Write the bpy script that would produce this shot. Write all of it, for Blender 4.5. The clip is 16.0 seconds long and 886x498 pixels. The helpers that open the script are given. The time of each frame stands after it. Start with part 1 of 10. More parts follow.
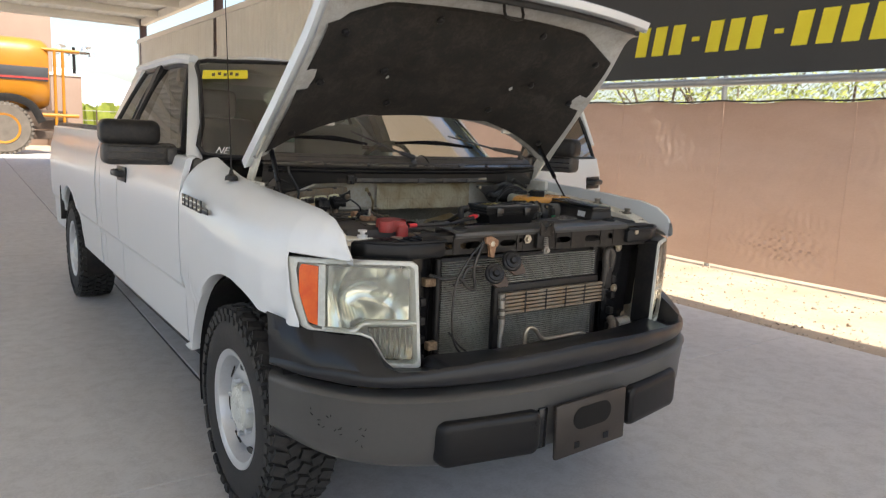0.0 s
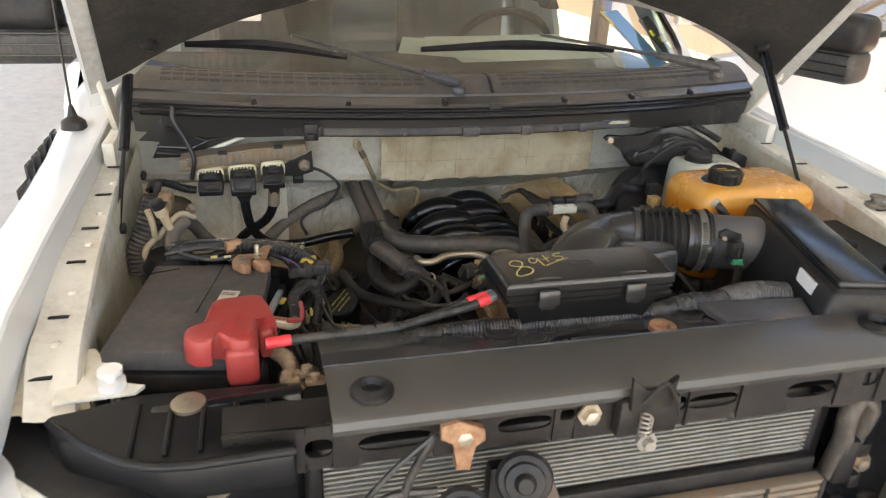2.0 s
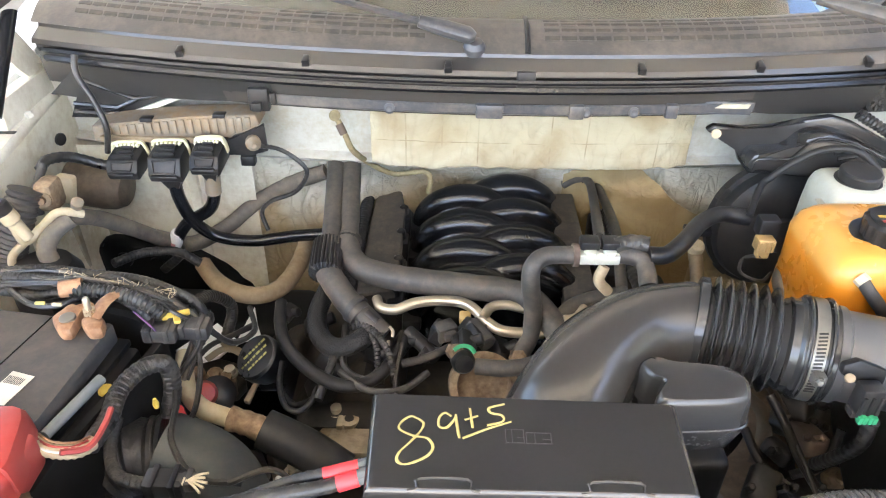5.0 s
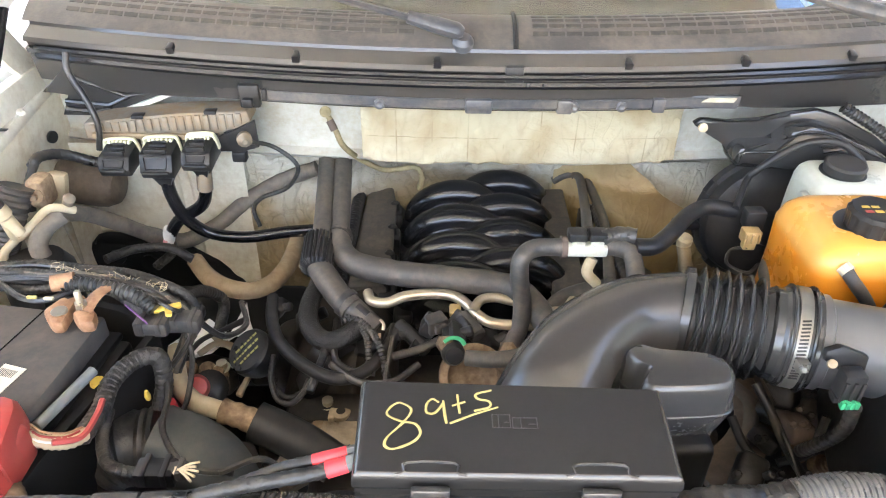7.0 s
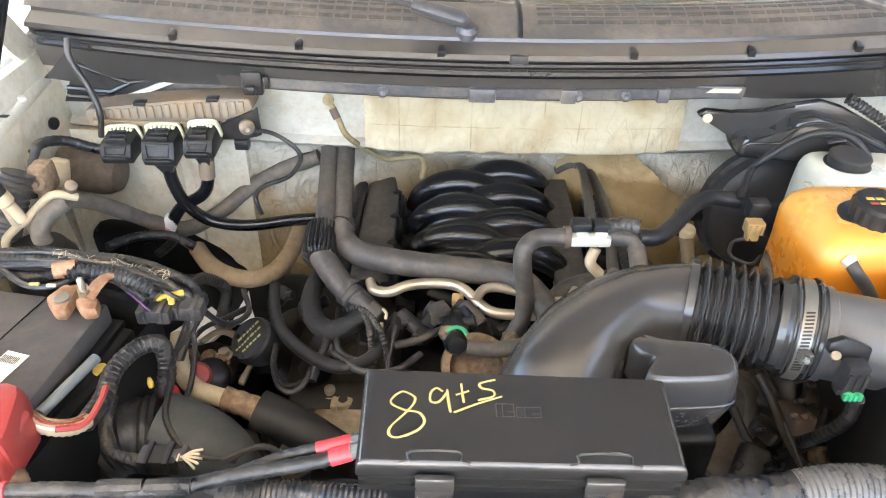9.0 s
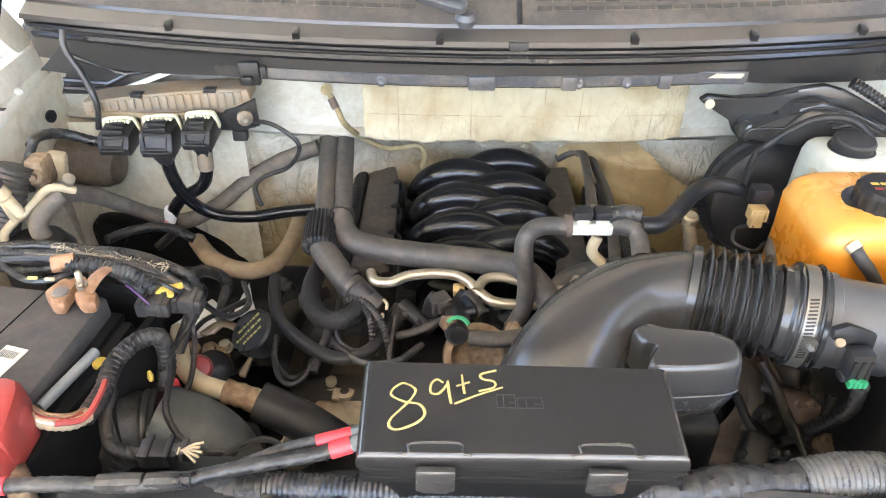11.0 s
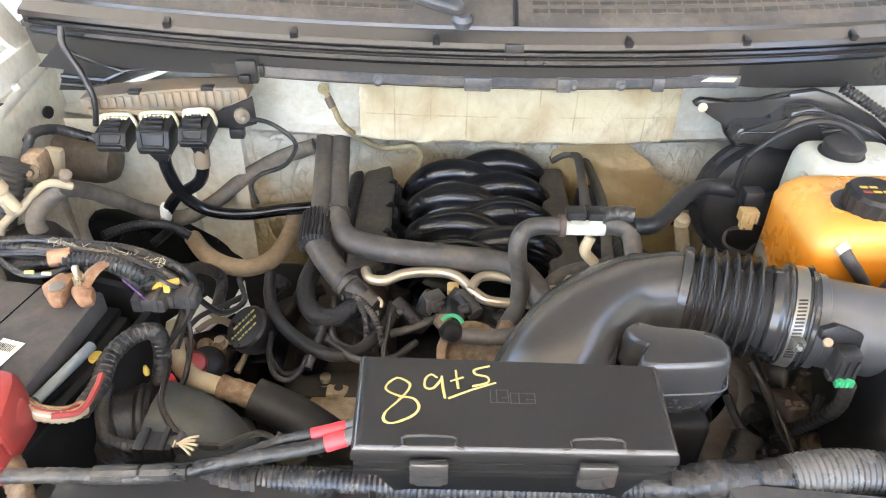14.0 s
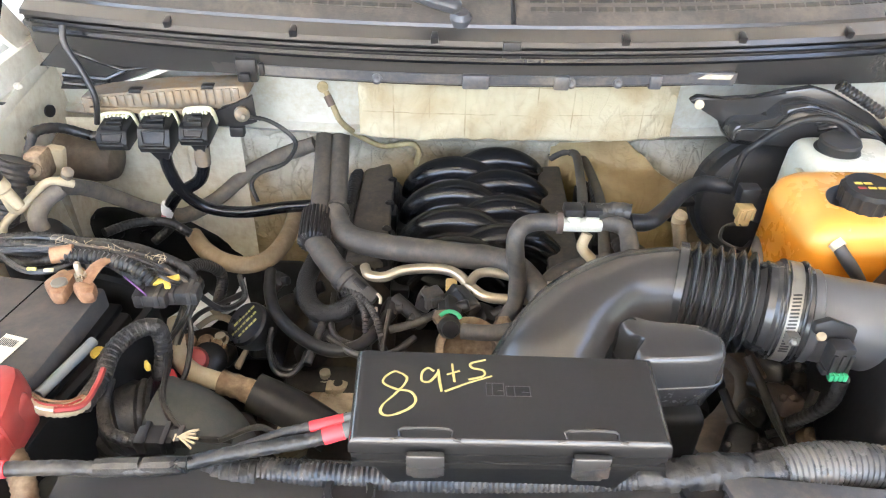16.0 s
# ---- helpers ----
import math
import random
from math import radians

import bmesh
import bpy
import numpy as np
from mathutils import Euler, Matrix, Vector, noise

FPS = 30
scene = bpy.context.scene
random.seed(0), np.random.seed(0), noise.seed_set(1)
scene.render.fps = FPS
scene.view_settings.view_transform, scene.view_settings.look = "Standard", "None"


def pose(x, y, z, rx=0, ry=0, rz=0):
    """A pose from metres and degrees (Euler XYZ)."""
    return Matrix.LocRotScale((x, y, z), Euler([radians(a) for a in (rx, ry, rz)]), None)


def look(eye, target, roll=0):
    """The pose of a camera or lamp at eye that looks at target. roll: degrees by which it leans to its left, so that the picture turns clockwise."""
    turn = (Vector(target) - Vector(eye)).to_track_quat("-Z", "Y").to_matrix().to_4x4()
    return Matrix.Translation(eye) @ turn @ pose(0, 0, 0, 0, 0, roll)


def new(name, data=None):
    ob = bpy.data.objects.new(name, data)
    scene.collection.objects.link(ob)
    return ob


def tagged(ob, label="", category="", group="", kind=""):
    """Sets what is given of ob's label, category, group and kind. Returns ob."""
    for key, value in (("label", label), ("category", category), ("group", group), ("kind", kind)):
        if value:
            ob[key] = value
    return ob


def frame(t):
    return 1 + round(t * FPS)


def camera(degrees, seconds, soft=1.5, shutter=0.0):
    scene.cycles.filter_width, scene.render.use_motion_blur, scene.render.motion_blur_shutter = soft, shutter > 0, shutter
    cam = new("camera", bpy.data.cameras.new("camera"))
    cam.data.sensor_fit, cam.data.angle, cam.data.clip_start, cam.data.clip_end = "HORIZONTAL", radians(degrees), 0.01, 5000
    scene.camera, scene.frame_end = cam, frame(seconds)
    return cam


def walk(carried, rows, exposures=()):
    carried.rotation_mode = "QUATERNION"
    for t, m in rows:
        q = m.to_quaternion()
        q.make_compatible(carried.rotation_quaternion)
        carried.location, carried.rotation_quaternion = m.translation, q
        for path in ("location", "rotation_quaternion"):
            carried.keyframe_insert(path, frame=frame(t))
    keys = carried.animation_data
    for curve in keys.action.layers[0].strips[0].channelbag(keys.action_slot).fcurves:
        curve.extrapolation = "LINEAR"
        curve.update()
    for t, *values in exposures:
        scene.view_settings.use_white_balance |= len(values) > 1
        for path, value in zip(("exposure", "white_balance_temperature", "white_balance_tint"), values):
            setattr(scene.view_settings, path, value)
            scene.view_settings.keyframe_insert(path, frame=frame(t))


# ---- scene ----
cam = camera(64.1, 16.0, soft=1.1, shutter=0.15)
PATH = [
    (0, (-1.876, -2.656, 1.541), (-0.731, -1.048, 1.22), 2.5),
    (0.5, (-1.517, -2.362, 1.58), (-0.525, -0.718, 1.018), 2.5),
    (1, (-1.169, -2.035, 1.66), (-0.267, -0.382, 0.986), 1.4),
    (1.5, (-0.789, -1.711, 1.736), (-0.068, -0.034, 0.919), 2.4),
    (2, (-0.481, -1.38, 1.756), (-0.015, 0.373, 0.915), 2.5),
    (2.5, (-0.225, -1.102, 1.767), (-0.074, 0.647, 0.81), 3.2),
    (3, (-0.115, -0.953, 1.777), (-0.155, 0.736, 0.705), 3.3),
    (3.5, (-0.102, -0.895, 1.768), (-0.118, 0.774, 0.666), 1.3),
    (4, (-0.098, -0.874, 1.762), (-0.112, 0.782, 0.641), 1.1),
    (6.5, (-0.079, -0.881, 1.76), (-0.056, 0.764, 0.623), 1.2),
    (7, (-0.079, -0.889, 1.756), (-0.067, 0.762, 0.627), 1.0),
    (7.5, (-0.082, -0.889, 1.757), (-0.071, 0.757, 0.62), 1.1),
    (8, (-0.081, -0.887, 1.756), (-0.067, 0.753, 0.612), 1.1),
    (8.5, (-0.083, -0.885, 1.754), (-0.067, 0.75, 0.601), 1.2),
    (9, (-0.084, -0.888, 1.754), (-0.07, 0.747, 0.602), 1.4),
    (11.5, (-0.08, -0.881, 1.75), (-0.075, 0.734, 0.571), 0.6),
    (12, (-0.081, -0.884, 1.751), (-0.073, 0.733, 0.574), 0.8),
    (12.5, (-0.08, -0.887, 1.751), (-0.073, 0.734, 0.579), 0.7),
    (13, (-0.08, -0.888, 1.751), (-0.075, 0.73, 0.576), 0.7),
    (13.5, (-0.083, -0.892, 1.752), (-0.073, 0.73, 0.583), 1.0),
    (14, (-0.082, -0.892, 1.752), (-0.058, 0.728, 0.581), 1.6),
    (14.5, (-0.081, -0.891, 1.751), (-0.057, 0.729, 0.578), 1.5),
    (15, (-0.082, -0.894, 1.752), (-0.057, 0.729, 0.585), 1.8),
    (15.5, (-0.084, -0.899, 1.751), (-0.061, 0.725, 0.584), 1.6),
    (16, (-0.077, -0.901, 1.754), (-0.058, 0.719, 0.58), 1.4),
]
walk(cam, [(t, look(eye, target, roll)) for t, eye, target, roll in PATH],
     [(0, 1.3, 6850, 10), (0.5, 1.54, 7150, 10), (1, 1.77, 7300, 10), (1.5, 2.04, 7250, 10), (2, 2.58, 7000, 10), (2.5, 3.3, 6650, 10),
      (3, 3.58, 6500, 10), (3.5, 3.9, 6450, 10), (4, 4.0, 6450, 10), (16, 4.13, 6450, 10)])

# ---- light ----
world = bpy.data.worlds.new("sky")
scene.world = world
world.use_nodes = True
wn = world.node_tree
sky = wn.nodes.new("ShaderNodeTexSky")
sky.sky_type = "NISHITA"
sky.sun_disc = False
sky.sun_elevation = radians(62)
sky.sun_rotation = radians(180)
sky.dust_density = 2.5
wn.links.new(sky.outputs[0], wn.nodes["Background"].inputs[0])
wn.nodes["Background"].inputs[1].default_value = 0.13
sun = new("sun", bpy.data.lights.new("sun", "SUN"))
sun.data.energy, sun.data.angle, sun.data.color = 4.5, radians(0.5), (1.0, 0.95, 0.87)
sun.matrix_world = look((0, -0.47, 0.88), (0, 0, 0))


# ---- materials ----
def material(name, a, b=None, rough=0.5, metal=0.0, scale=3.0, fine=90.0, bump=0.1, spread=0.5, coat=0.0, grain=None,
             alpha=1.0, trans=0.0, ior=1.45, vary=0.0, dust=None, dusty=0.0, sheen=0.0, level=None):
    """Colour a to b over broad patches, with fine grain, relief and dust."""
    m = bpy.data.materials.new(name)
    m.use_nodes = True
    n, l = m.node_tree.nodes, m.node_tree.links
    p = n["Principled BSDF"]
    b = b or tuple(min(1, c * 1.25 + 0.004) for c in a)
    co = n.new("ShaderNodeTexCoord")
    big, small = n.new("ShaderNodeTexNoise"), n.new("ShaderNodeTexNoise")
    big.inputs["Scale"].default_value, big.inputs["Detail"].default_value, big.inputs["Roughness"].default_value = scale, 6, 0.62
    small.inputs["Scale"].default_value, small.inputs["Detail"].default_value = fine, 4
    src = co.outputs["Object"]
    if grain:
        mp = n.new("ShaderNodeMapping")
        mp.inputs["Scale"].default_value = grain
        l.new(src, mp.inputs[0])
        src = mp.outputs[0]
    l.new(src, big.inputs["Vector"]), l.new(src, small.inputs["Vector"])
    add = n.new("ShaderNodeMath")
    add.operation = "MULTIPLY_ADD"
    add.inputs[1].default_value = 0.35
    l.new(small.outputs[0], add.inputs[0]), l.new(big.outputs[0], add.inputs[2])
    ramp = n.new("ShaderNodeMapRange")
    ramp.inputs[1].default_value, ramp.inputs[2].default_value = 0.675 - spread / 2, 0.675 + spread / 2
    l.new(add.outputs[0], ramp.inputs[0])
    mix = n.new("ShaderNodeMix")
    mix.data_type = "RGBA"
    mix.inputs[6].default_value, mix.inputs[7].default_value = (*a, 1), (*b, 1)
    l.new(ramp.outputs[0], mix.inputs[0])
    colour = mix.outputs[2]
    if level:
        # paler above a waterline
        sp, lv, lm = n.new("ShaderNodeSeparateXYZ"), n.new("ShaderNodeMapRange"), n.new("ShaderNodeMix")
        lv.inputs[1].default_value, lv.inputs[2].default_value = level[0] - 0.006, level[0] + 0.006
        lm.data_type = "RGBA"
        lm.inputs[7].default_value = (*level[1], 1)
        l.new(co.outputs["Object"], sp.inputs[0]), l.new(sp.outputs[2], lv.inputs[0])
        l.new(lv.outputs[0], lm.inputs[0]), l.new(colour, lm.inputs[6])
        colour = lm.outputs[2]
    if vary:
        oi, hs = n.new("ShaderNodeObjectInfo"), n.new("ShaderNodeHueSaturation")
        mr = n.new("ShaderNodeMapRange")
        mr.inputs[3].default_value, mr.inputs[4].default_value = 1 - vary, 1 + vary
        l.new(oi.outputs["Random"], mr.inputs[0]), l.new(mr.outputs[0], hs.inputs["Value"]), l.new(colour, hs.inputs["Color"])
        colour = hs.outputs[0]
    rmix = n.new("ShaderNodeMapRange")
    rmix.inputs[3].default_value, rmix.inputs[4].default_value = (max(0.02, rough - 0.09), min(1, rough + 0.1)) if bump else (rough, rough + 0.02)
    l.new(ramp.outputs[0], rmix.inputs[0])
    rout = rmix.outputs[0]
    if dust:
        dn, dr, dm = n.new("ShaderNodeTexNoise"), n.new("ShaderNodeMapRange"), n.new("ShaderNodeMix")
        dn.inputs["Scale"].default_value, dn.inputs["Detail"].default_value, dn.inputs["Roughness"].default_value = 9, 9, 0.7
        l.new(co.outputs["Object"], dn.inputs["Vector"])
        dr.inputs[1].default_value, dr.inputs[2].default_value, dr.inputs[4].default_value = 0.69, 0.96, dusty
        dn.inputs["Distortion"].default_value = 0.5
        speck, both = n.new("ShaderNodeTexNoise"), n.new("ShaderNodeMath")
        speck.inputs["Scale"].default_value, speck.inputs["Detail"].default_value, speck.inputs["Roughness"].default_value = 70, 5, 0.65
        l.new(co.outputs["Object"], speck.inputs["Vector"])
        both.operation = "MULTIPLY_ADD"
        both.inputs[1].default_value = 0.55
        l.new(speck.outputs[0], both.inputs[0]), l.new(dn.outputs[0], both.inputs[2])
        l.new(both.outputs[0], dr.inputs[0])
        dm.data_type = "RGBA"
        dm.inputs[7].default_value = (*dust, 1)
        l.new(colour, dm.inputs[6]), l.new(dr.outputs[0], dm.inputs[0])
        colour = dm.outputs[2]
        ra = n.new("ShaderNodeMath")
        ra.operation = "MULTIPLY_ADD"
        ra.inputs[1].default_value = 0.5
        l.new(dr.outputs[0], ra.inputs[0]), l.new(rout, ra.inputs[2])
        rout = ra.outputs[0]
    l.new(colour, p.inputs["Base Color"]), l.new(rout, p.inputs["Roughness"])
    p.inputs["Metallic"].default_value = metal
    p.inputs["Coat Weight"].default_value = coat
    p.inputs["Coat Roughness"].default_value = 0.14
    p.inputs["Transmission Weight"].default_value = trans
    p.inputs["IOR"].default_value = ior
    p.inputs["Alpha"].default_value = alpha
    p.inputs["Sheen Weight"].default_value = sheen
    if bump:
        bp = n.new("ShaderNodeBump")
        bp.inputs["Strength"].default_value, bp.inputs["Distance"].default_value = bump, 0.002
        l.new(small.outputs[0], bp.inputs["Height"]), l.new(bp.outputs[0], p.inputs["Normal"])
    return m


def crinkled(name, a, b, dirt, rough=0.45, folds=0.6, low=None, quilt=0.0):
    """Creased pad or foil: colour a to b, darker along the creases, with dirt in patches that grow thicker below the
    height low.
    """
    m = bpy.data.materials.new(name)
    m.use_nodes = True
    n, l = m.node_tree.nodes, m.node_tree.links
    p = n["Principled BSDF"]
    co = n.new("ShaderNodeTexCoord")

    def cloud(scale, detail, ridged=False, warp=0.0, stretch=(1, 1, 1)):
        mp, t = n.new("ShaderNodeMapping"), n.new("ShaderNodeTexNoise")
        mp.inputs["Scale"].default_value = stretch
        l.new(co.outputs["Object"], mp.inputs[0]), l.new(mp.outputs[0], t.inputs["Vector"])
        if ridged:
            t.noise_type = "RIDGED_MULTIFRACTAL"
        t.inputs["Scale"].default_value, t.inputs["Detail"].default_value, t.inputs["Distortion"].default_value = scale, detail, warp
        return t.outputs[0]

    def ranged(v, a0, a1, b0=0.0, b1=1.0):
        r = n.new("ShaderNodeMapRange")
        for k, q in zip((1, 2, 3, 4), (a0, a1, b0, b1)):
            r.inputs[k].default_value = q
        l.new(v, r.inputs[0])
        return r.outputs[0]

    def maths(op, x, y):
        q = n.new("ShaderNodeMath")
        q.operation = op
        for k, v in enumerate((x, y)):
            if isinstance(v, (int, float)):
                q.inputs[k].default_value = v
            else:
                l.new(v, q.inputs[k])
        return q.outputs[0]

    def blend(f, x, y):
        q = n.new("ShaderNodeMix")
        q.data_type = "RGBA"
        for k, v in ((0, f), (6, x), (7, y)):
            if isinstance(v, tuple):
                q.inputs[k].default_value = (*v, 1)
            else:
                l.new(v, q.inputs[k])
        return q.outputs[2]

    col = blend(ranged(cloud(7, 8), 0.35, 0.68), a, b)
    patch = cloud(8, 10, False, 0.6)
    if low is not None:
        sep = n.new("ShaderNodeSeparateXYZ")
        l.new(co.outputs["Object"], sep.inputs[0])
        patch = maths("ADD", patch, ranged(sep.outputs[2], low + 0.06, low - 0.10, -0.12, 0.32))
    col = blend(ranged(patch, 0.46, 0.74, 0.0, 0.85), col, dirt)
    def crease(scale, stretch, width):
        return ranged(maths("ABSOLUTE", maths("SUBTRACT", cloud(scale, 2, False, 0.4, stretch), 0.5), 0), 0.0, width, 1.0, 0.0)

    fold = [crease(9, (1, 1, 0.55), 0.035), crease(22, (1.2, 1, 0.5), 0.04), crease(48, (0.6, 1, 1.5), 0.06)]
    folding = maths("ADD", fold[0], maths("ADD", maths("MULTIPLY", fold[1], 0.6), maths("MULTIPLY", fold[2], 0.3)))
    # colour darkens along the same crease lines as the relief
    col = blend(ranged(folding, 0.25, 1.3, 0.0, 0.5 * folds), col, tuple(c * 0.5 for c in dirt))
    if quilt:
        sep = n.new("ShaderNodeSeparateXYZ")
        l.new(co.outputs["Object"], sep.inputs[0])
        lines = None
        for k, pitch in ((0, 0.062), (2, 0.05)):
            w = maths("ABSOLUTE", maths("SUBTRACT", maths("FRACT", maths("DIVIDE", sep.outputs[k], pitch), 0), 0.5), 0)
            w = ranged(w, 0.0, 0.03, 1.0, 0.0)
            lines = w if lines is None else maths("MAXIMUM", lines, w)
        col = blend(maths("MULTIPLY", lines, ranged(cloud(20, 3), 0.45, 0.62, 0.0, quilt)), col, tuple(c * 0.6 for c in dirt))
    l.new(col, p.inputs["Base Color"])
    l.new(ranged(patch, 0.3, 0.8, rough - 0.08, rough + 0.25), p.inputs["Roughness"])
    bp, b2 = n.new("ShaderNodeBump"), n.new("ShaderNodeBump")
    bp.inputs["Strength"].default_value, bp.inputs["Distance"].default_value, bp.invert = folds, 0.012, True
    b2.inputs["Strength"].default_value, b2.inputs["Distance"].default_value = 0.25, 0.001
    l.new(folding, bp.inputs["Height"]), l.new(cloud(260, 2), b2.inputs["Height"]), l.new(bp.outputs[0], b2.inputs["Normal"])
    l.new(b2.outputs[0], p.inputs["Normal"])
    return m


DUST = (0.30, 0.24, 0.17)
FOIL = crinkled("crinkled_heat_foil", (0.44, 0.395, 0.295), (0.54, 0.50, 0.40), (0.31, 0.215, 0.10), 0.38, 0.42, 1.075)
TUNNELPAD = crinkled("amber_stained_pad", (0.30, 0.205, 0.088), (0.38, 0.285, 0.145), (0.17, 0.095, 0.030), 0.5, 0.2)
PADTAN = crinkled("tan_felt_pad", (0.355, 0.30, 0.19), (0.42, 0.365, 0.25), (0.235, 0.165, 0.08), 0.8, 0.22, None, 0.6)
WHITE = material("white_paint", (0.66, 0.68, 0.685), (0.71, 0.725, 0.725), 0.32, coat=0.7, scale=1.5, bump=0.0, spread=0.9)
BAYWHITE = material("bay_paint", (0.36, 0.33, 0.25), (0.46, 0.435, 0.355), 0.4, scale=5, fine=60, bump=0.05, dust=(0.30, 0.21, 0.11), dusty=0.7)
RAIL = material("rail_paint", (0.68, 0.64, 0.53), (0.78, 0.76, 0.68), 0.42, scale=5, bump=0.04, dust=(0.36, 0.29, 0.2), dusty=0.35)
BLACK = material("black_plastic", (0.011, 0.011, 0.012), (0.020, 0.019, 0.019), 0.36, scale=7, fine=120, bump=0.05, dust=DUST, dusty=0.05, ior=1.32)
SATIN = material("satin_moulded_plastic", (0.042, 0.037, 0.033), (0.053, 0.048, 0.043), 0.22, scale=3, fine=200, bump=0.02, spread=0.9, ior=1.5)
TANPLUG = material("tan_plug_plastic", (0.36, 0.24, 0.09), (0.46, 0.32, 0.14), 0.5, scale=30)
SHEENBLACK = material("sheened_black_rubber", (0.034, 0.032, 0.030), (0.044, 0.042, 0.039), 0.22, scale=3, fine=40, bump=0.0, spread=0.9, ior=1.5)
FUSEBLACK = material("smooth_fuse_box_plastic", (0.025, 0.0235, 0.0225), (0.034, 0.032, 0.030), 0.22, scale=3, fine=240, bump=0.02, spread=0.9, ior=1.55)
# Near-black for dark plastic; also paints shade on the fuse box sides.
SHADEBLACK = material("black_and_shaded_plastic", (0.0075, 0.0072, 0.007), (0.012, 0.0115, 0.011), 0.5, scale=5, fine=150, bump=0.03, ior=1.25)
GREYPLASTIC = material("grey_plastic", (0.13, 0.14, 0.136), (0.18, 0.19, 0.185), 0.5, scale=12, bump=0.05)
HOSEDARK = material("grey_green_rubber", (0.036, 0.040, 0.037), (0.058, 0.062, 0.057), 0.5, scale=8, fine=160, bump=0.1, dust=DUST, dusty=0.12)
COVERGREY = material("blue_grey_plastic", (0.040, 0.041, 0.045), (0.066, 0.066, 0.070), 0.36, scale=5, fine=200, bump=0.1, dust=DUST, dusty=0.25)
# Base colour lightened to stand for a grazing sheen on black plastic.
COVERFRONT = material("sheen_paled_plastic", (0.058, 0.054, 0.048), (0.082, 0.076, 0.067), 0.3, scale=3, fine=220, bump=0.0, spread=0.9)
OLIVE = material("worn_print", (0.34, 0.30, 0.09), (0.44, 0.39, 0.14), 0.6, scale=60)
CREAMPIPE = material("cream_coated_pipe", (0.425, 0.344, 0.216), (0.561, 0.472, 0.324), 0.5, scale=14, bump=0.1, dust=(0.34, 0.25, 0.14), dusty=0.5)
TANRUST = material("rusty_tan_casting", (0.13, 0.08, 0.045), (0.33, 0.24, 0.15), 0.7, scale=30, fine=120, bump=0.4, spread=0.35, dust=(0.10, 0.055, 0.025), dusty=0.6)
BROWN = material("dusty_brown_plastic", (0.045, 0.032, 0.022), (0.10, 0.07, 0.045), 0.55, scale=9, bump=0.15, dust=DUST, dusty=0.3)
GREYHOSE = material("tan_dusted_hose", (0.085, 0.074, 0.062), (0.17, 0.148, 0.12), 0.65, scale=14, fine=110, bump=0.3, spread=0.35, dust=DUST, dusty=0.5)
COILGREY = material("dusty_coil_cover", (0.046, 0.041, 0.035), (0.075, 0.066, 0.054), 0.6, scale=8, fine=160, bump=0.2, dust=DUST, dusty=0.35)
ZINC = material("brushed_zinc_band", (0.17, 0.157, 0.131), (0.231, 0.214, 0.182), 0.36, metal=0.5, scale=30, bump=0.05)
PANELCREAM = material("cream_bay_panel", (0.66, 0.60, 0.455), (0.75, 0.70, 0.56), 0.42, scale=4, fine=60, bump=0.06, dust=(0.42, 0.30, 0.15), dusty=0.5)
DUSTBLACK = material("dusty_black_plastic", (0.022, 0.021, 0.021), (0.040, 0.037, 0.036), 0.46, scale=5, fine=200, bump=0.12, dust=DUST, dusty=0.2)
GLOSSBLACK = material("gloss_black_plastic", (0.008, 0.008, 0.009), (0.013, 0.013, 0.014), 0.20, scale=9, fine=60, bump=0.0, spread=0.9)
COWLMAT = material("weathered_cowl_plastic", (0.048, 0.043, 0.0385), (0.077, 0.068, 0.060), 0.42, scale=4, fine=160, bump=0.15, dust=DUST, dusty=0.2, grain=(1, 3, 3))
RUBBER = material("dusty_rubber", (0.043, 0.0375, 0.032), (0.061, 0.053, 0.045), 0.52, scale=9, fine=130, bump=0.22, spread=0.8, dust=DUST, dusty=0.25)
LOOM = material("cloth_taped_loom", (0.010, 0.010, 0.011), (0.026, 0.025, 0.024), 0.33, scale=24, fine=130, bump=0.6, dust=DUST, dusty=0.16)
BUMPCAP = material("black_bumper_cap", (0.008, 0.009, 0.011), (0.012, 0.013, 0.015), 0.32, scale=4, fine=160, bump=0.03, spread=0.9)
BUMPER = material("grey_bumper_paint", (0.066, 0.064, 0.061), (0.084, 0.081, 0.076), 0.33, scale=3, fine=60, bump=0.0, spread=0.9)
LINER = material("felt_hood_liner", (0.0085, 0.0078, 0.007), (0.020, 0.0175, 0.015), 0.95, scale=4, fine=130, bump=0.6, dust=(0.07, 0.056, 0.044), dusty=0.4)
TYRE = material("tyre_rubber", (0.014, 0.014, 0.014), (0.028, 0.027, 0.026), 0.7, scale=9, fine=120, bump=0.3, dust=(0.13, 0.115, 0.10), dusty=0.18)
STEEL = material("silver_wheel_paint", (0.50, 0.51, 0.52), (0.62, 0.63, 0.64), 0.35, metal=0.5, scale=10, bump=0.05)
RUSTY = material("rust_brown_steel", (0.055, 0.038, 0.028), (0.11, 0.075, 0.055), 0.65, scale=18, fine=160, bump=0.3)
DARKSTEEL = material("dark_painted_steel", (0.009, 0.008, 0.0075), (0.024, 0.020, 0.017), 0.45, scale=12, fine=150, bump=0.15, dust=DUST, dusty=0.06, ior=1.35)
PLATEBROWN = material("brown_black_bracket", (0.024, 0.019, 0.016), (0.038, 0.031, 0.026), 0.38, scale=14, fine=160, bump=0.1)
FIN = material("aluminium_fin", (0.23, 0.23, 0.205), (0.34, 0.335, 0.30), 0.45, metal=0.3, scale=8, bump=0.1, dust=(0.17, 0.15, 0.12), dusty=0.5)
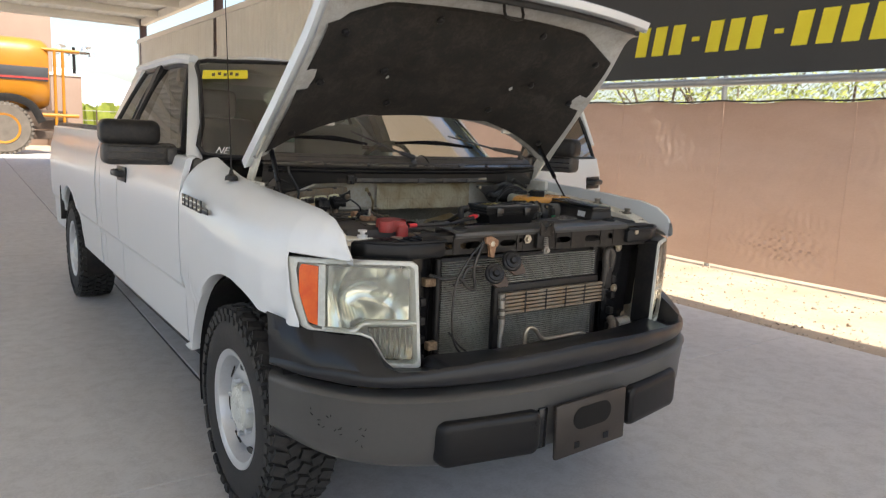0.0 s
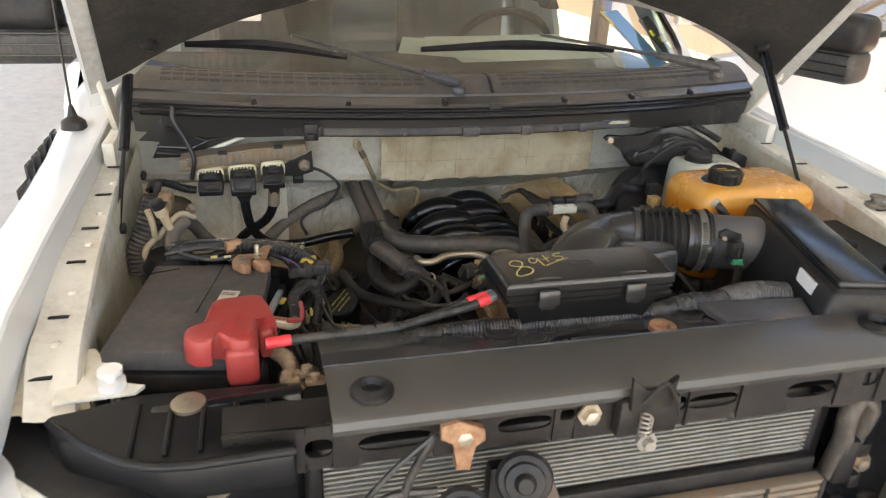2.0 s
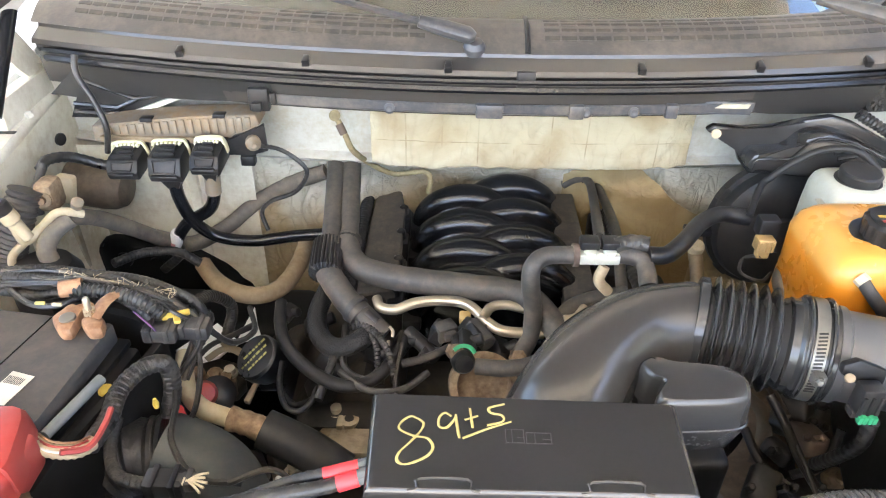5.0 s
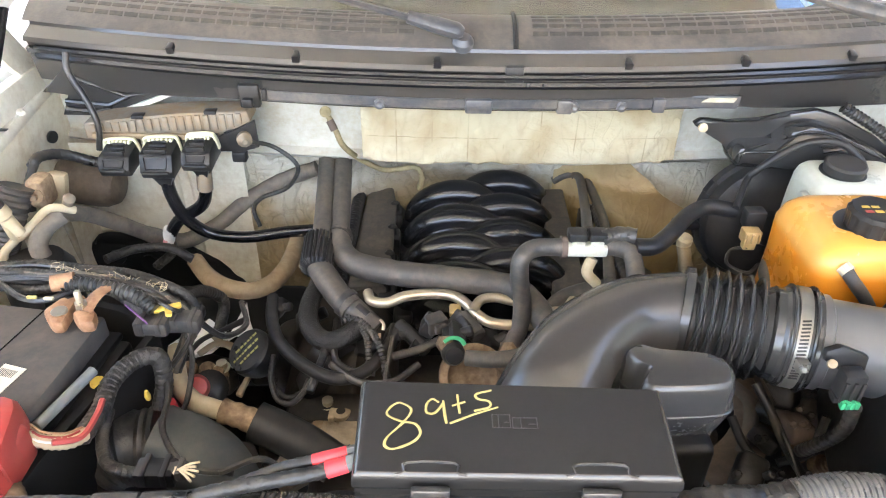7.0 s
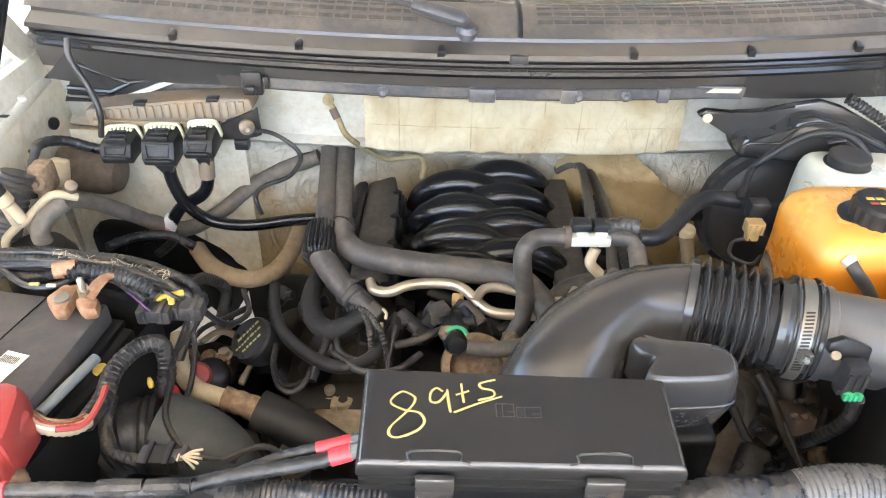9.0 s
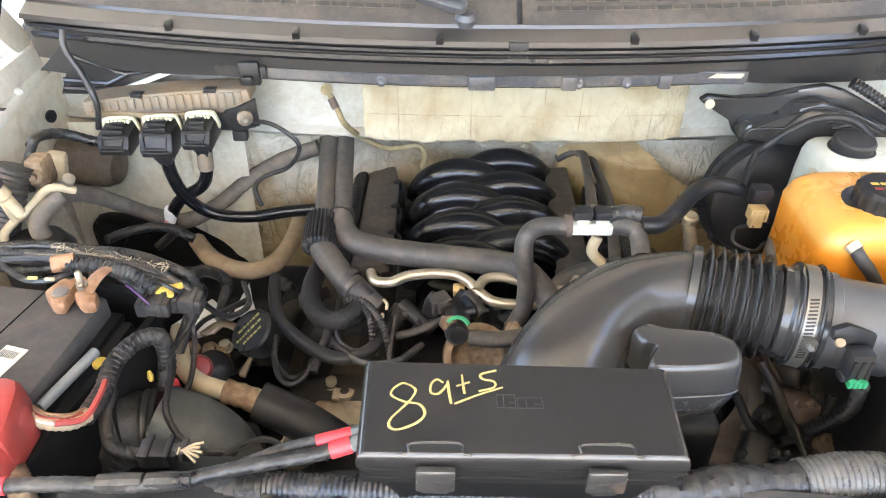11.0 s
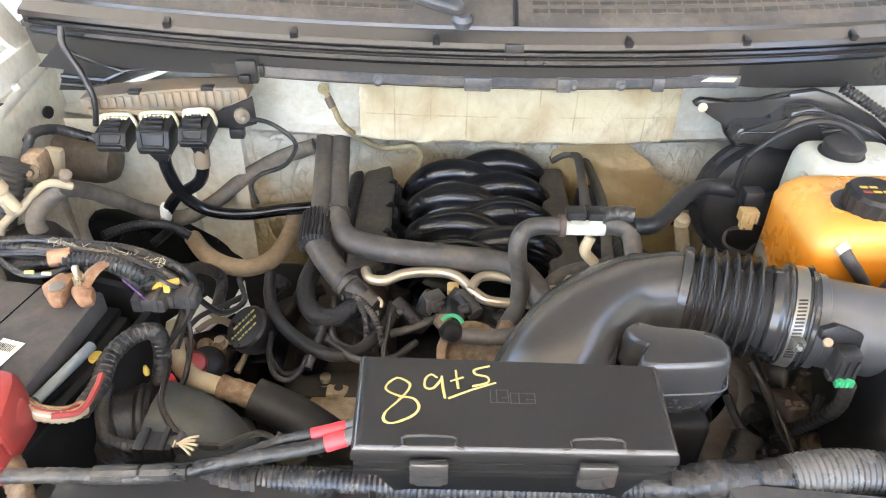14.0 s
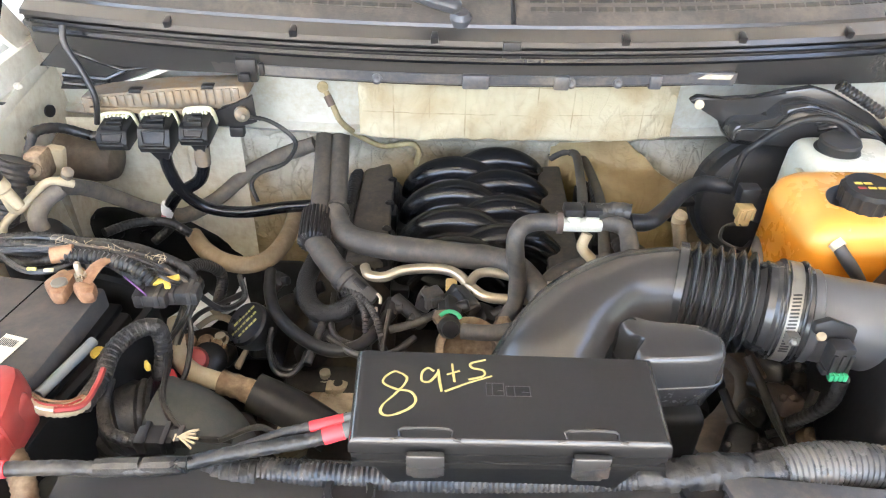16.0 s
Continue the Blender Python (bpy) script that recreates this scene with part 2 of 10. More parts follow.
ALU = material("dull_cast_aluminium", (0.30, 0.28, 0.25), (0.46, 0.44, 0.40), 0.45, metal=0.8, scale=14, fine=120, bump=0.3, dust=DUST, dusty=0.4)
TUBE = material("tarnished_metal_tube", (0.42, 0.35, 0.25), (0.58, 0.52, 0.42), 0.32, metal=0.8, scale=18, bump=0.08, dust=(0.3, 0.22, 0.13), dusty=0.3)
SILVER = material("brassy_zinc_tube", (0.40, 0.33, 0.23), (0.50, 0.43, 0.32), 0.33, metal=0.7, scale=18, bump=0.02)
COPPER = material("corroded_copper", (0.20, 0.095, 0.047), (0.35, 0.205, 0.115), 0.6, metal=0.1, scale=60, fine=150, bump=0.5, spread=0.3)
RED = material("red_plastic", (0.295, 0.029, 0.026), (0.37, 0.050, 0.043), 0.36, scale=8, fine=150, bump=0.04, dust=(0.31, 0.12, 0.10), dusty=0.3)
REDTAPE = material("red_tape", (0.64, 0.035, 0.045), (0.72, 0.065, 0.075), 0.4, scale=20, bump=0.1)
YELLOWPEN = material("yellow_paint_pen", (0.34, 0.27, 0.08), (0.60, 0.50, 0.19), 0.6, scale=140, fine=300, bump=0.2)
ORANGE = material("orange_coolant_tank", (0.60, 0.18, 0.009), (0.71, 0.265, 0.024), 0.26, scale=3, fine=60, bump=0.02, trans=0.1, spread=0.9, level=(1.222, (0.73, 0.35, 0.07)))
PIPETAN = material("dusty_tan_pipe", (0.18, 0.13, 0.075), (0.30, 0.23, 0.145), 0.6, scale=14, fine=110, bump=0.2, dust=(0.14, 0.085, 0.04), dusty=0.5)
TANCAST = material("dirty_tan_casting", (0.29, 0.225, 0.15), (0.43, 0.355, 0.255), 0.6, metal=0.1, scale=22, fine=110, bump=0.4, dust=(0.11, 0.075, 0.045), dusty=0.55)
# Brighter copy of the black conduit, highlights put into its base colour.
SHEENTAPE = material("sheen_paled_conduit", (0.036, 0.036, 0.038), (0.080, 0.080, 0.080), 0.22, scale=14, fine=80, bump=0.25, dust=DUST, dusty=0.25)
MILK = material("milky_tank_plastic", (0.49, 0.49, 0.41), (0.56, 0.56, 0.485), 0.3, scale=6, bump=0.03, dust=(0.40, 0.35, 0.22), dusty=0.4)
LOCKCREAM = material("cream_lock_plastic", (0.60, 0.56, 0.36), (0.68, 0.65, 0.46), 0.45, scale=20, bump=0.05)
ENGINE = material("oily_cast_engine", (0.015, 0.013, 0.011), (0.046, 0.038, 0.030), 0.45, metal=0.3, scale=18, fine=70, bump=0.5, dust=(0.18, 0.125, 0.07), dusty=0.22)
GREYBOX = material("grey_module_aluminium", (0.15, 0.125, 0.095), (0.23, 0.20, 0.155), 0.55, metal=0.2, scale=12, bump=0.2, dust=(0.27, 0.17, 0.085), dusty=0.7)
HARNESS = material("crinkled_black_tape", (0.008, 0.008, 0.0085), (0.022, 0.021, 0.020), 0.42, scale=40, fine=190, bump=0.8, dust=DUST, dusty=0.14, ior=1.4)
BRAID = material("braided_black_sleeve", (0.010, 0.0095, 0.009), (0.024, 0.022, 0.020), 0.5, scale=160, fine=420, bump=0.9, ior=1.4)
FIREWALLWHITE = material("white_firewall_paint", (0.41, 0.39, 0.325), (0.49, 0.475, 0.41), 0.42, scale=5, fine=60, bump=0.05, dust=(0.31, 0.23, 0.125), dusty=0.5)
BATTERYLABEL = material("cream_battery_label", (0.50, 0.465, 0.375), (0.58, 0.54, 0.45), 0.5, scale=40, bump=0.02)
STRAP = material("khaki_braided_strap", (0.20, 0.155, 0.075), (0.33, 0.265, 0.14), 0.65, scale=60, fine=200, bump=0.6, dust=(0.08, 0.055, 0.03), dusty=0.5)
# Grey base paints the reflected sheen of a black tube.
SENSORSHEEN = material("sheen_paled_sensor_tube", (0.085, 0.082, 0.079), (0.105, 0.101, 0.097), 0.34, scale=3, fine=200, bump=0.02, spread=0.9)
RESONATORBLACK = material("satin_resonator_plastic", (0.034, 0.0325, 0.0315), (0.044, 0.042, 0.041), 0.24, scale=3, fine=240, bump=0.02, spread=0.9, ior=1.55)
CONDUIT = material("shiny_split_conduit", (0.016, 0.016, 0.018), (0.034, 0.034, 0.035), 0.22, scale=16, fine=90, bump=0.12, dust=DUST, dusty=0.2)
BOOSTERBLACK = material("matt_black_booster", (0.017, 0.0165, 0.016), (0.028, 0.026, 0.024), 0.52, scale=6, fine=150, bump=0.08, dust=(0.12, 0.10, 0.08), dusty=0.25)
BATTERYTOP = material("grey_battery_lid", (0.058, 0.0545, 0.053), (0.076, 0.072, 0.0695), 0.72, scale=5, fine=180, bump=0.08, dust=DUST, dusty=0.15, ior=1.2)
SLOTGREY = material("dusty_louvre", (0.022, 0.0195, 0.0175), (0.040, 0.035, 0.031), 0.6, scale=30, dust=DUST, dusty=0.2)
LABEL = material("white_label", (0.74, 0.73, 0.70), (0.80, 0.79, 0.77), 0.5, scale=20, bump=0.02)
GREEN = material("green_clip", (0.03, 0.27, 0.11), (0.05, 0.34, 0.15), 0.4)
YELLOW = material("yellow_plastic", (0.50, 0.34, 0.05), (0.62, 0.45, 0.10), 0.45, scale=30)
SIGNYELLOW = material("sign_yellow", (0.78, 0.66, 0.03), (0.84, 0.74, 0.05), 0.5, scale=6, bump=0.02)
BANNER = material("dark_vinyl_banner", (0.036, 0.037, 0.040), (0.052, 0.053, 0.056), 0.5, scale=1.2, fine=60, bump=0.1)
BLUETAPE = material("blue_paper", (0.20, 0.42, 0.80), (0.30, 0.52, 0.86), 0.6, scale=10)
AMBER = material("amber_reflector", (0.66, 0.075, 0.012), (0.78, 0.15, 0.022), 0.16, coat=0.6, scale=26, bump=0.0)
CHROME = material("headlight_reflector", (0.56, 0.57, 0.53), (0.80, 0.81, 0.76), 0.14, metal=0.95, scale=16, bump=0.0, spread=0.3)
SIGNALREF = material("tarnished_signal_reflector", (0.20, 0.17, 0.13), (0.34, 0.31, 0.26), 0.2, metal=0.9, scale=30, bump=0.0)
HOODINNER = material("silvery_hood_inner", (0.36, 0.36, 0.345), (0.46, 0.455, 0.43), 0.38, scale=5, bump=0.04, dust=(0.22, 0.19, 0.14), dusty=0.5)
PADBLACK = material("black_bumper_pad", (0.006, 0.006, 0.0065), (0.0095, 0.0095, 0.010), 0.34, scale=4, fine=160, bump=0.05, ior=1.35)
HAZE = material("hazed_lamp_plastic", (0.50, 0.50, 0.445), (0.60, 0.61, 0.565), 0.28, scale=10, bump=0.02, spread=0.7)
GREYCLOTH = material("grey_seat_cloth", (0.13, 0.12, 0.11), (0.20, 0.19, 0.17), 0.9, scale=8, fine=200, bump=0.3)
CONCRETE = material("concrete", (0.44, 0.43, 0.415), (0.58, 0.57, 0.55), 0.45, scale=0.7, fine=40, bump=0.1, spread=0.8, vary=0.04, dust=(0.34, 0.32, 0.30), dusty=0.4)
DIRT = material("tan_dirt", (0.30, 0.235, 0.17), (0.44, 0.36, 0.27), 0.95, scale=1.2, fine=30, bump=0.9, spread=0.4)
STONE = material("pale_gravel", (0.30, 0.235, 0.17), (0.50, 0.43, 0.34), 0.9, scale=9, fine=60, bump=0.4)
SCREEN = material("brown_privacy_screen", (0.49, 0.345, 0.275), (0.62, 0.465, 0.385), 0.65, scale=1.6, fine=44, bump=0.9, spread=0.8, grain=(1, 0.6, 1.6))
GALV = material("galvanised_pipe", (0.42, 0.43, 0.44), (0.56, 0.57, 0.58), 0.4, metal=0.7, scale=12, bump=0.1)
CREAM = material("cream_metal_sheet", (0.66, 0.62, 0.54), (0.76, 0.72, 0.64), 0.5, scale=1.5, bump=0.05)
MAROON = material("primer_brown_post", (0.055, 0.03, 0.025), (0.085, 0.05, 0.042), 0.55, scale=4, bump=0.15)
LEAF = material("sunlit_leaf", (0.17, 0.21, 0.03), (0.30, 0.33, 0.055), 0.6, scale=2, bump=0.1)
BARK = material("bark", (0.10, 0.075, 0.05), (0.18, 0.14, 0.10), 0.9, scale=8, bump=0.8)
TRUCKYELLOW = material("machine_yellow", (0.36, 0.135, 0.006), (0.43, 0.175, 0.010), 0.4, scale=1.0, bump=0.03, coat=0.2)
SALMON = material("salmon_wall", (0.24, 0.165, 0.125), (0.29, 0.21, 0.165), 0.85, scale=0.5, fine=20, bump=0.2)


def glass_material(name, tint, rough=0.02, haze=0.0, ior=1.6):
    m = bpy.data.materials.new(name)
    m.use_nodes = True
    n, l = m.node_tree.nodes, m.node_tree.links
    n.remove(n["Principled BSDF"])
    g, t, mx, fr = n.new("ShaderNodeBsdfGlossy"), n.new("ShaderNodeBsdfTransparent"), n.new("ShaderNodeMixShader"), n.new("ShaderNodeFresnel")
    g.inputs["Roughness"].default_value = rough
    t.inputs[0].default_value = (*tint, 1)
    fr.inputs[0].default_value = ior
    l.new(fr.outputs[0], mx.inputs[0]), l.new(t.outputs[0], mx.inputs[1]), l.new(g.outputs[0], mx.inputs[2])
    out = mx.outputs[0]
    if haze:
        df, hz = n.new("ShaderNodeBsdfDiffuse"), n.new("ShaderNodeMixShader")
        df.inputs[0].default_value = (0.80, 0.78, 0.66, 1)
        hz.inputs[0].default_value = haze
        l.new(out, hz.inputs[1]), l.new(df.outputs[0], hz.inputs[2])
        out = hz.outputs[0]
    l.new(out, n["Material Output"].inputs[0])
    return m


GLASS = glass_material("window_glass", (0.78, 0.90, 0.82), ior=1.95)
DARKGLASS = glass_material("tinted_glass", (0.30, 0.33, 0.31), ior=2.3)
LENS = glass_material("lamp_lens", (0.95, 0.96, 0.90), 0.05, 0.09)


# ---- mesh helpers ----
def part(name, bm, mat, parent, label="", smooth=35):
    me = bpy.data.meshes.new(name)
    bmesh.ops.remove_doubles(bm, verts=bm.verts, dist=1e-5)
    bmesh.ops.recalc_face_normals(bm, faces=bm.faces)
    bm.to_mesh(me)
    bm.free()
    for m in (mat if isinstance(mat, (list, tuple)) else [mat]):
        me.materials.append(m)
    if smooth:
        for p in me.polygons:
            p.use_smooth = True
        me.set_sharp_from_angle(angle=radians(smooth))
    ob = new(name, me)
    ob.parent = parent
    if label:
        ob["label"] = label
    return ob


def component(name, bm, mat, label, category, smooth=35):
    """A unit that can be lifted out: a mesh of its own that carries its parts."""
    return tagged(part(name, bm, mat, None, "", smooth), label, category)


def thing(name, label, category, group="", kind="", at=(0, 0, 0)):
    return tagged(new(name), label, category, group, kind)


def B():
    return bmesh.new()


def box(bm, lo, hi, bev=0.0, m=None, seg=2):
    """A box between two corners, its edges rounded by bev."""
    lo, hi = Vector(lo), Vector(hi)
    r = bmesh.ops.create_cube(bm, size=1, matrix=Matrix.Translation((lo + hi) / 2) @ Matrix.Diagonal((*(hi - lo), 1)))
    vs = r["verts"]
    if bev:
        es = list({e for v in vs for e in v.link_edges})
        r = bmesh.ops.bevel(bm, geom=es, offset=bev, segments=seg, affect="EDGES", profile=0.5)
        vs = list({v for f in r["faces"] for v in f.verts} | {v for v in vs if v.is_valid})
        seen, todo = set(vs), list(vs)
        while todo:
            for e in todo.pop().link_edges:
                for v in e.verts:
                    if v not in seen:
                        seen.add(v), todo.append(v)
        vs = list(seen)
    if m is not None:
        bmesh.ops.transform(bm, matrix=m, verts=vs)
    return bm


def spline(pts, res=6, closed=False):
    """Points on a smooth curve through pts."""
    pts = [Vector(p) for p in pts]
    if res <= 1 or len(pts) < 3:
        return pts
    n, out = len(pts), []
    for i in range(n if closed else n - 1):
        p0 = pts[(i - 1) % n] if closed or i else pts[0] * 2 - pts[1]
        p1, p2 = pts[i], pts[(i + 1) % n]
        p3 = pts[(i + 2) % n] if closed or i + 2 < n else pts[-1] * 2 - pts[-2]
        for k in range(res):
            t = k / res
            out.append(0.5 * (2 * p1 + (p2 - p0) * t + (2 * p0 - 5 * p1 + 4 * p2 - p3) * t * t + (3 * p1 - p0 - 3 * p2 + p3) * t ** 3))
    return out if closed else out + [pts[-1]]


def rings(bm, loops, closed=False, caps=True):
    """Skins between equal loops of points."""
    vs = [[bm.verts.new(p) for p in lp] for lp in loops]
    n, k = len(vs[0]), len(vs)
    for i in range(k if closed else k - 1):
        a, b = vs[i], vs[(i + 1) % k]
        for j in range(n):
            try:
                bm.faces.new((a[j], a[(j + 1) % n], b[(j + 1) % n], b[j]))
            except ValueError:
                pass
    if caps and not closed:
        bm.faces.new(vs[0][::-1]), bm.faces.new(vs[-1])
    return vs


def tube(bm, pts, r=0.01, n=10, res=6, closed=False, ribs=0.0, pitch=0.006, flat=1.0, caps=True, lump=0.0, wrap=0.0):
    """A hose along pts. r: radius, or a list with one radius for each point. ribs: depth of corrugation. wrap: width of a spiral tape."""
    path = spline(pts, res, closed)
    if ribs or wrap:
        acc, out = 0.0, [path[0]]
        step = pitch / 2 if ribs else wrap / 5
        for a, b in zip(path, path[1:]):
            d = (b - a).length
            while acc + d >= step and d > 1e-9:
                a = a + (b - a) * ((step - acc) / d)
                out.append(a)
                d, acc = (b - a).length, 0.0
            acc += d
        path = out
    k = len(path)
    up, loops = None, []
    for i, p in enumerate(path):
        q = (path[(i + 1) % k] - path[i - 1]) if closed or 0 < i < k - 1 else (path[1] - path[0] if i == 0 else path[-1] - path[-2])
        q = q.normalized() if q.length > 1e-9 else Vector((0, 0, 1))
        if up is None:
            up = q.orthogonal().normalized() if abs(q.z) > 0.9 else Vector((0, 0, 1))
        up = (up - q * up.dot(q))
        up = up.normalized() if up.length > 1e-6 else q.orthogonal().normalized()
        side = q.cross(up)
        rr = r if not isinstance(r, (list, tuple)) else float(np.interp(i / max(1, k - 1) * (len(r) - 1), range(len(r)), r))
        if ribs and i % 2:
            rr -= ribs
        if lump:
            rr *= 1 + lump * noise.noise(p * 55) + 0.5 * lump * noise.noise(p * 160)
        ring = []
        for j in range(n):
            a = 2 * math.pi * j / n
            q = rr
            if wrap:
                turn = (i / 5 + j / n + 0.2 * noise.noise(p * 40)) % 1.0
                q = rr * (1.05 - 0.12 * turn + 0.025 * noise.noise((p.x * 90 + a, p.y * 90, p.z * 90)))
            ring.append(p + (side * math.cos(a) + up * math.sin(a) * flat) * q)
        loops.append(ring)
    rings(bm, loops, closed, caps)
    return bm


def lathe(bm, profile, m, n=24, closed=False):
    """Turns (radius, height) pairs round the z axis of m."""
    loops = [[m @ Vector((max(r, 1e-4) * math.cos(2 * math.pi * j / n), max(r, 1e-4) * math.sin(2 * math.pi * j / n), z)) for j in range(n)] for r, z in profile]
    rings(bm, loops, closed, not closed)
    return bm


def axis(p, d):
    """A pose at p whose z axis points along d."""
    return Matrix.Translation(p) @ Vector(d).to_track_quat("Z", "Y").to_matrix().to_4x4()


def rod(bm, a, b, r, n=12, r2=None):
    a, b = Vector(a), Vector(b)
    return lathe(bm, [(r, 0), (r if r2 is None else r2, (b - a).length)], axis(a, b - a), n)


def prism(bm, poly, depth, m=Matrix.Identity(4), bev=0.0, seg=2):
    """A polygon in the xy plane of m, drawn out along its z, edges rounded."""
    bot = [bm.verts.new(m @ Vector((x, y, 0))) for x, y in poly]
    top = [bm.verts.new(m @ Vector((x, y, depth))) for x, y in poly]
    k = len(poly)
    fs = [bm.faces.new(bot[::-1]), bm.faces.new(top)]
    fs += [bm.faces.new((bot[i], bot[(i + 1) % k], top[(i + 1) % k], top[i])) for i in range(k)]
    if bev:
        bmesh.ops.bevel(bm, geom=list({e for f in fs for e in f.edges}), offset=bev, segments=seg, affect="EDGES", profile=0.5)
    return bm


def sheet(bm, grid, thick=0.0):
    """A surface through rows of points; thick: a second skin below it along its normals."""
    vs = [[bm.verts.new(p) for p in row] for row in grid]
    fs = [bm.faces.new((vs[i][j], vs[i][j + 1], vs[i + 1][j + 1], vs[i + 1][j])) for i in range(len(vs) - 1) for j in range(len(vs[0]) - 1)]
    if thick:
        bmesh.ops.recalc_face_normals(bm, faces=fs)
        bmesh.ops.solidify(bm, geom=fs, thickness=thick)
    return bm


def lerp(v, xs, ys):
    return float(np.interp(v, xs, ys))


def smooth_lerp(v, xs, ys):
    """A soft curve through pairs, without overshoot."""
    i = min(max(np.searchsorted(xs, v) - 1, 0), len(xs) - 2)
    t = min(max((v - xs[i]) / (xs[i + 1] - xs[i]), 0), 1)
    return ys[i] + (ys[i + 1] - ys[i]) * (t * t * (3 - 2 * t) * 0.5 + t * 0.5)


def words(name, text, size, m, mat, parent, depth=0.0005, bold=0.0):
    c = bpy.data.curves.new(name, "FONT")
    c.body, c.size, c.extrude, c.align_x, c.align_y, c.offset = text, size, depth, "CENTER", "CENTER", bold
    tmp = bpy.data.objects.new(name, c)
    scene.collection.objects.link(tmp)
    me = bpy.data.meshes.new_from_object(tmp)
    bpy.data.objects.remove(tmp)
    me.transform(m)
    me.materials.append(mat)
    ob = new(name, me)
    ob.parent = parent
    return ob


# ---- setting ----
bm = B()
box(bm, (-900, -900, -0.5), (900, 900, -0.03))
ground = part("ground", bm, DIRT, None, smooth=0)
tagged(ground, "tan sunlit desert dirt round the concrete slab", "ground", kind="structure")

pavement = thing("pavement", "smooth grey concrete slab with dark joints, partly stained", "pavement", kind="structure")
XS = [-21.8, -16.5, -11.2, -5.9, -0.70, 3.95]
YS = [-18.0, -11.9, -5.8, 0.35 - 0.0, 6.42, 12.5, 18.6, 24.7, 34.0]
YS[3] = 0.33
for i in range(5):
    for j in range(8):
        bm = B()
        g = 0.008
        x0, x1, y0, y1 = XS[i] + g, XS[i + 1] - g, YS[j] + 0.003, YS[j + 1] - 0.003
        lean = lambda y, k: 0.024 * y if 0 < k < 5 else 0.0
        prism(bm, [(x0 + lean(y0, i), y0), (x1 + lean(y0, i + 1), y0), (x1 + lean(y1, i + 1), y1), (x0 + lean(y1, i), y1)], 0.1, Matrix.Translation((0, 0, -0.1)), 0.004, 1)
        part("slab", bm, CONCRETE, pavement, smooth=0)
bm = B()
box(bm, (-21.7, -17.9, -0.09), (3.9, 33.9, -0.008))
part("joint_filler", bm, BLACK, pavement, "dark joint filler", 0)

bm = B()
rng = random.Random(3)
for k in range(2600):
    x, y = 3.97 + rng.random() ** 1.3 * 2.3, rng.uniform(-4, 14)
    s = rng.uniform(0.006, 0.022) * (1.8 if rng.random() < 0.06 else 1)
    bmesh.ops.create_icosphere(bm, subdivisions=1, radius=s, matrix=Matrix.Translation((x, y, -0.03 + s * 0.2)) @ Euler((rng.random() * 6, rng.random() * 6, 0)).to_matrix().to_4x4() @ Matrix.Diagonal((1, rng.uniform(0.6, 1), rng.uniform(0.4, 0.8), 1)))
gravel = part("gravel", bm, STONE, None, smooth=0)
tagged(gravel, "loose pale stones strewn on the dirt strip", "gravel", kind="stuff")

# chain-link fence with a brown privacy screen
FX = 6.3
fence = thing("fence", "chain-link fence covered by a brown privacy screen", "fence")
for k in range(9):
    bm = B()
    rod(bm, (FX + 0.04, -6.3 + k * 3.05, -0.05), (FX + 0.04, -6.3 + k * 3.05, 2.62), 0.032)
    part("post", bm, GALV, fence, "galvanised steel post")
for z in (2.58,):
    bm = B()
    rod(bm, (FX + 0.04, -7, z), (FX + 0.04, 19, z), 0.022)
    part("rail", bm, GALV, fence, "galvanised top rail")
for k in range(8):
    y0, y1 = -6.3 + k * 3.05, -6.3 + (k + 1) * 3.05
    grid = []
    fine = -4 < y0 < 6
    na, nb = (180, 70) if fine else (32, 24)
    for a in range(na + 1):
        y = y0 + (y1 - y0) * a / na
        sag = 0.03 * math.sin(math.pi * a / na * 3) ** 2
        col = []
        for b in range(nb + 1):
            z = lerp(b, (0, nb), (0.02, 2.1 - sag))
            x = FX - 0.01 + 0.02 * noise.noise((y * 0.9, z * 1.3, 2)) + 0.006 * noise.noise((y * 7, z * 7, 1)) + 0.012 * math.sin(y * 2.1 + z)
            if fine:
                # short wind wrinkles in rows, strongest low down
                k = max(0.0, noise.noise((y * 0.8, z * 1.6, 9)) + 0.35) * smooth_lerp(z, (0.05, 0.35, 0.9, 1.7), (0.3, 1.0, 0.7, 0.15))
                x += 0.022 * k * math.sin(2 * math.pi * (y / 0.11 + 1.6 * noise.noise((y * 1.5, z * 9, 4)))) * (0.55 + 0.45 * math.sin(2 * math.pi * z / 0.11))
            col.append((x, y, z))
        grid.append(col)
    bm = B()
    sheet(bm, grid, 0.004)
    part("screen", bm, SCREEN, fence, "woven brown screen, gently rippled")
    bm = B()
    tube(bm, [(FX - 0.03, y0 + (y1 - y0) * a / 6, 2.11 - 0.03 * math.sin(math.pi * a / 6 * 3) ** 2 + 0.012 * (a % 2)) for a in range(7)], 0.012, 6, 4)
    part("hem", bm, BLACK, fence, "dark bunched hem")
for y in (2.81, 4.43, 1.18):
    bm = B()
    tube(bm, [(FX - 0.016 + 0.012 * math.sin(y * 2.1 + z) + 0.02 * noise.noise((y * 0.9, z * 1.3, 2)), y + 0.012 * math.sin(z * 3), z) for z in np.linspace(0.03, 2.08, 14)], 0.0045, 6, 2)
    part("seam", bm, SCREEN, fence, "upright fold over a post")
bm = B()
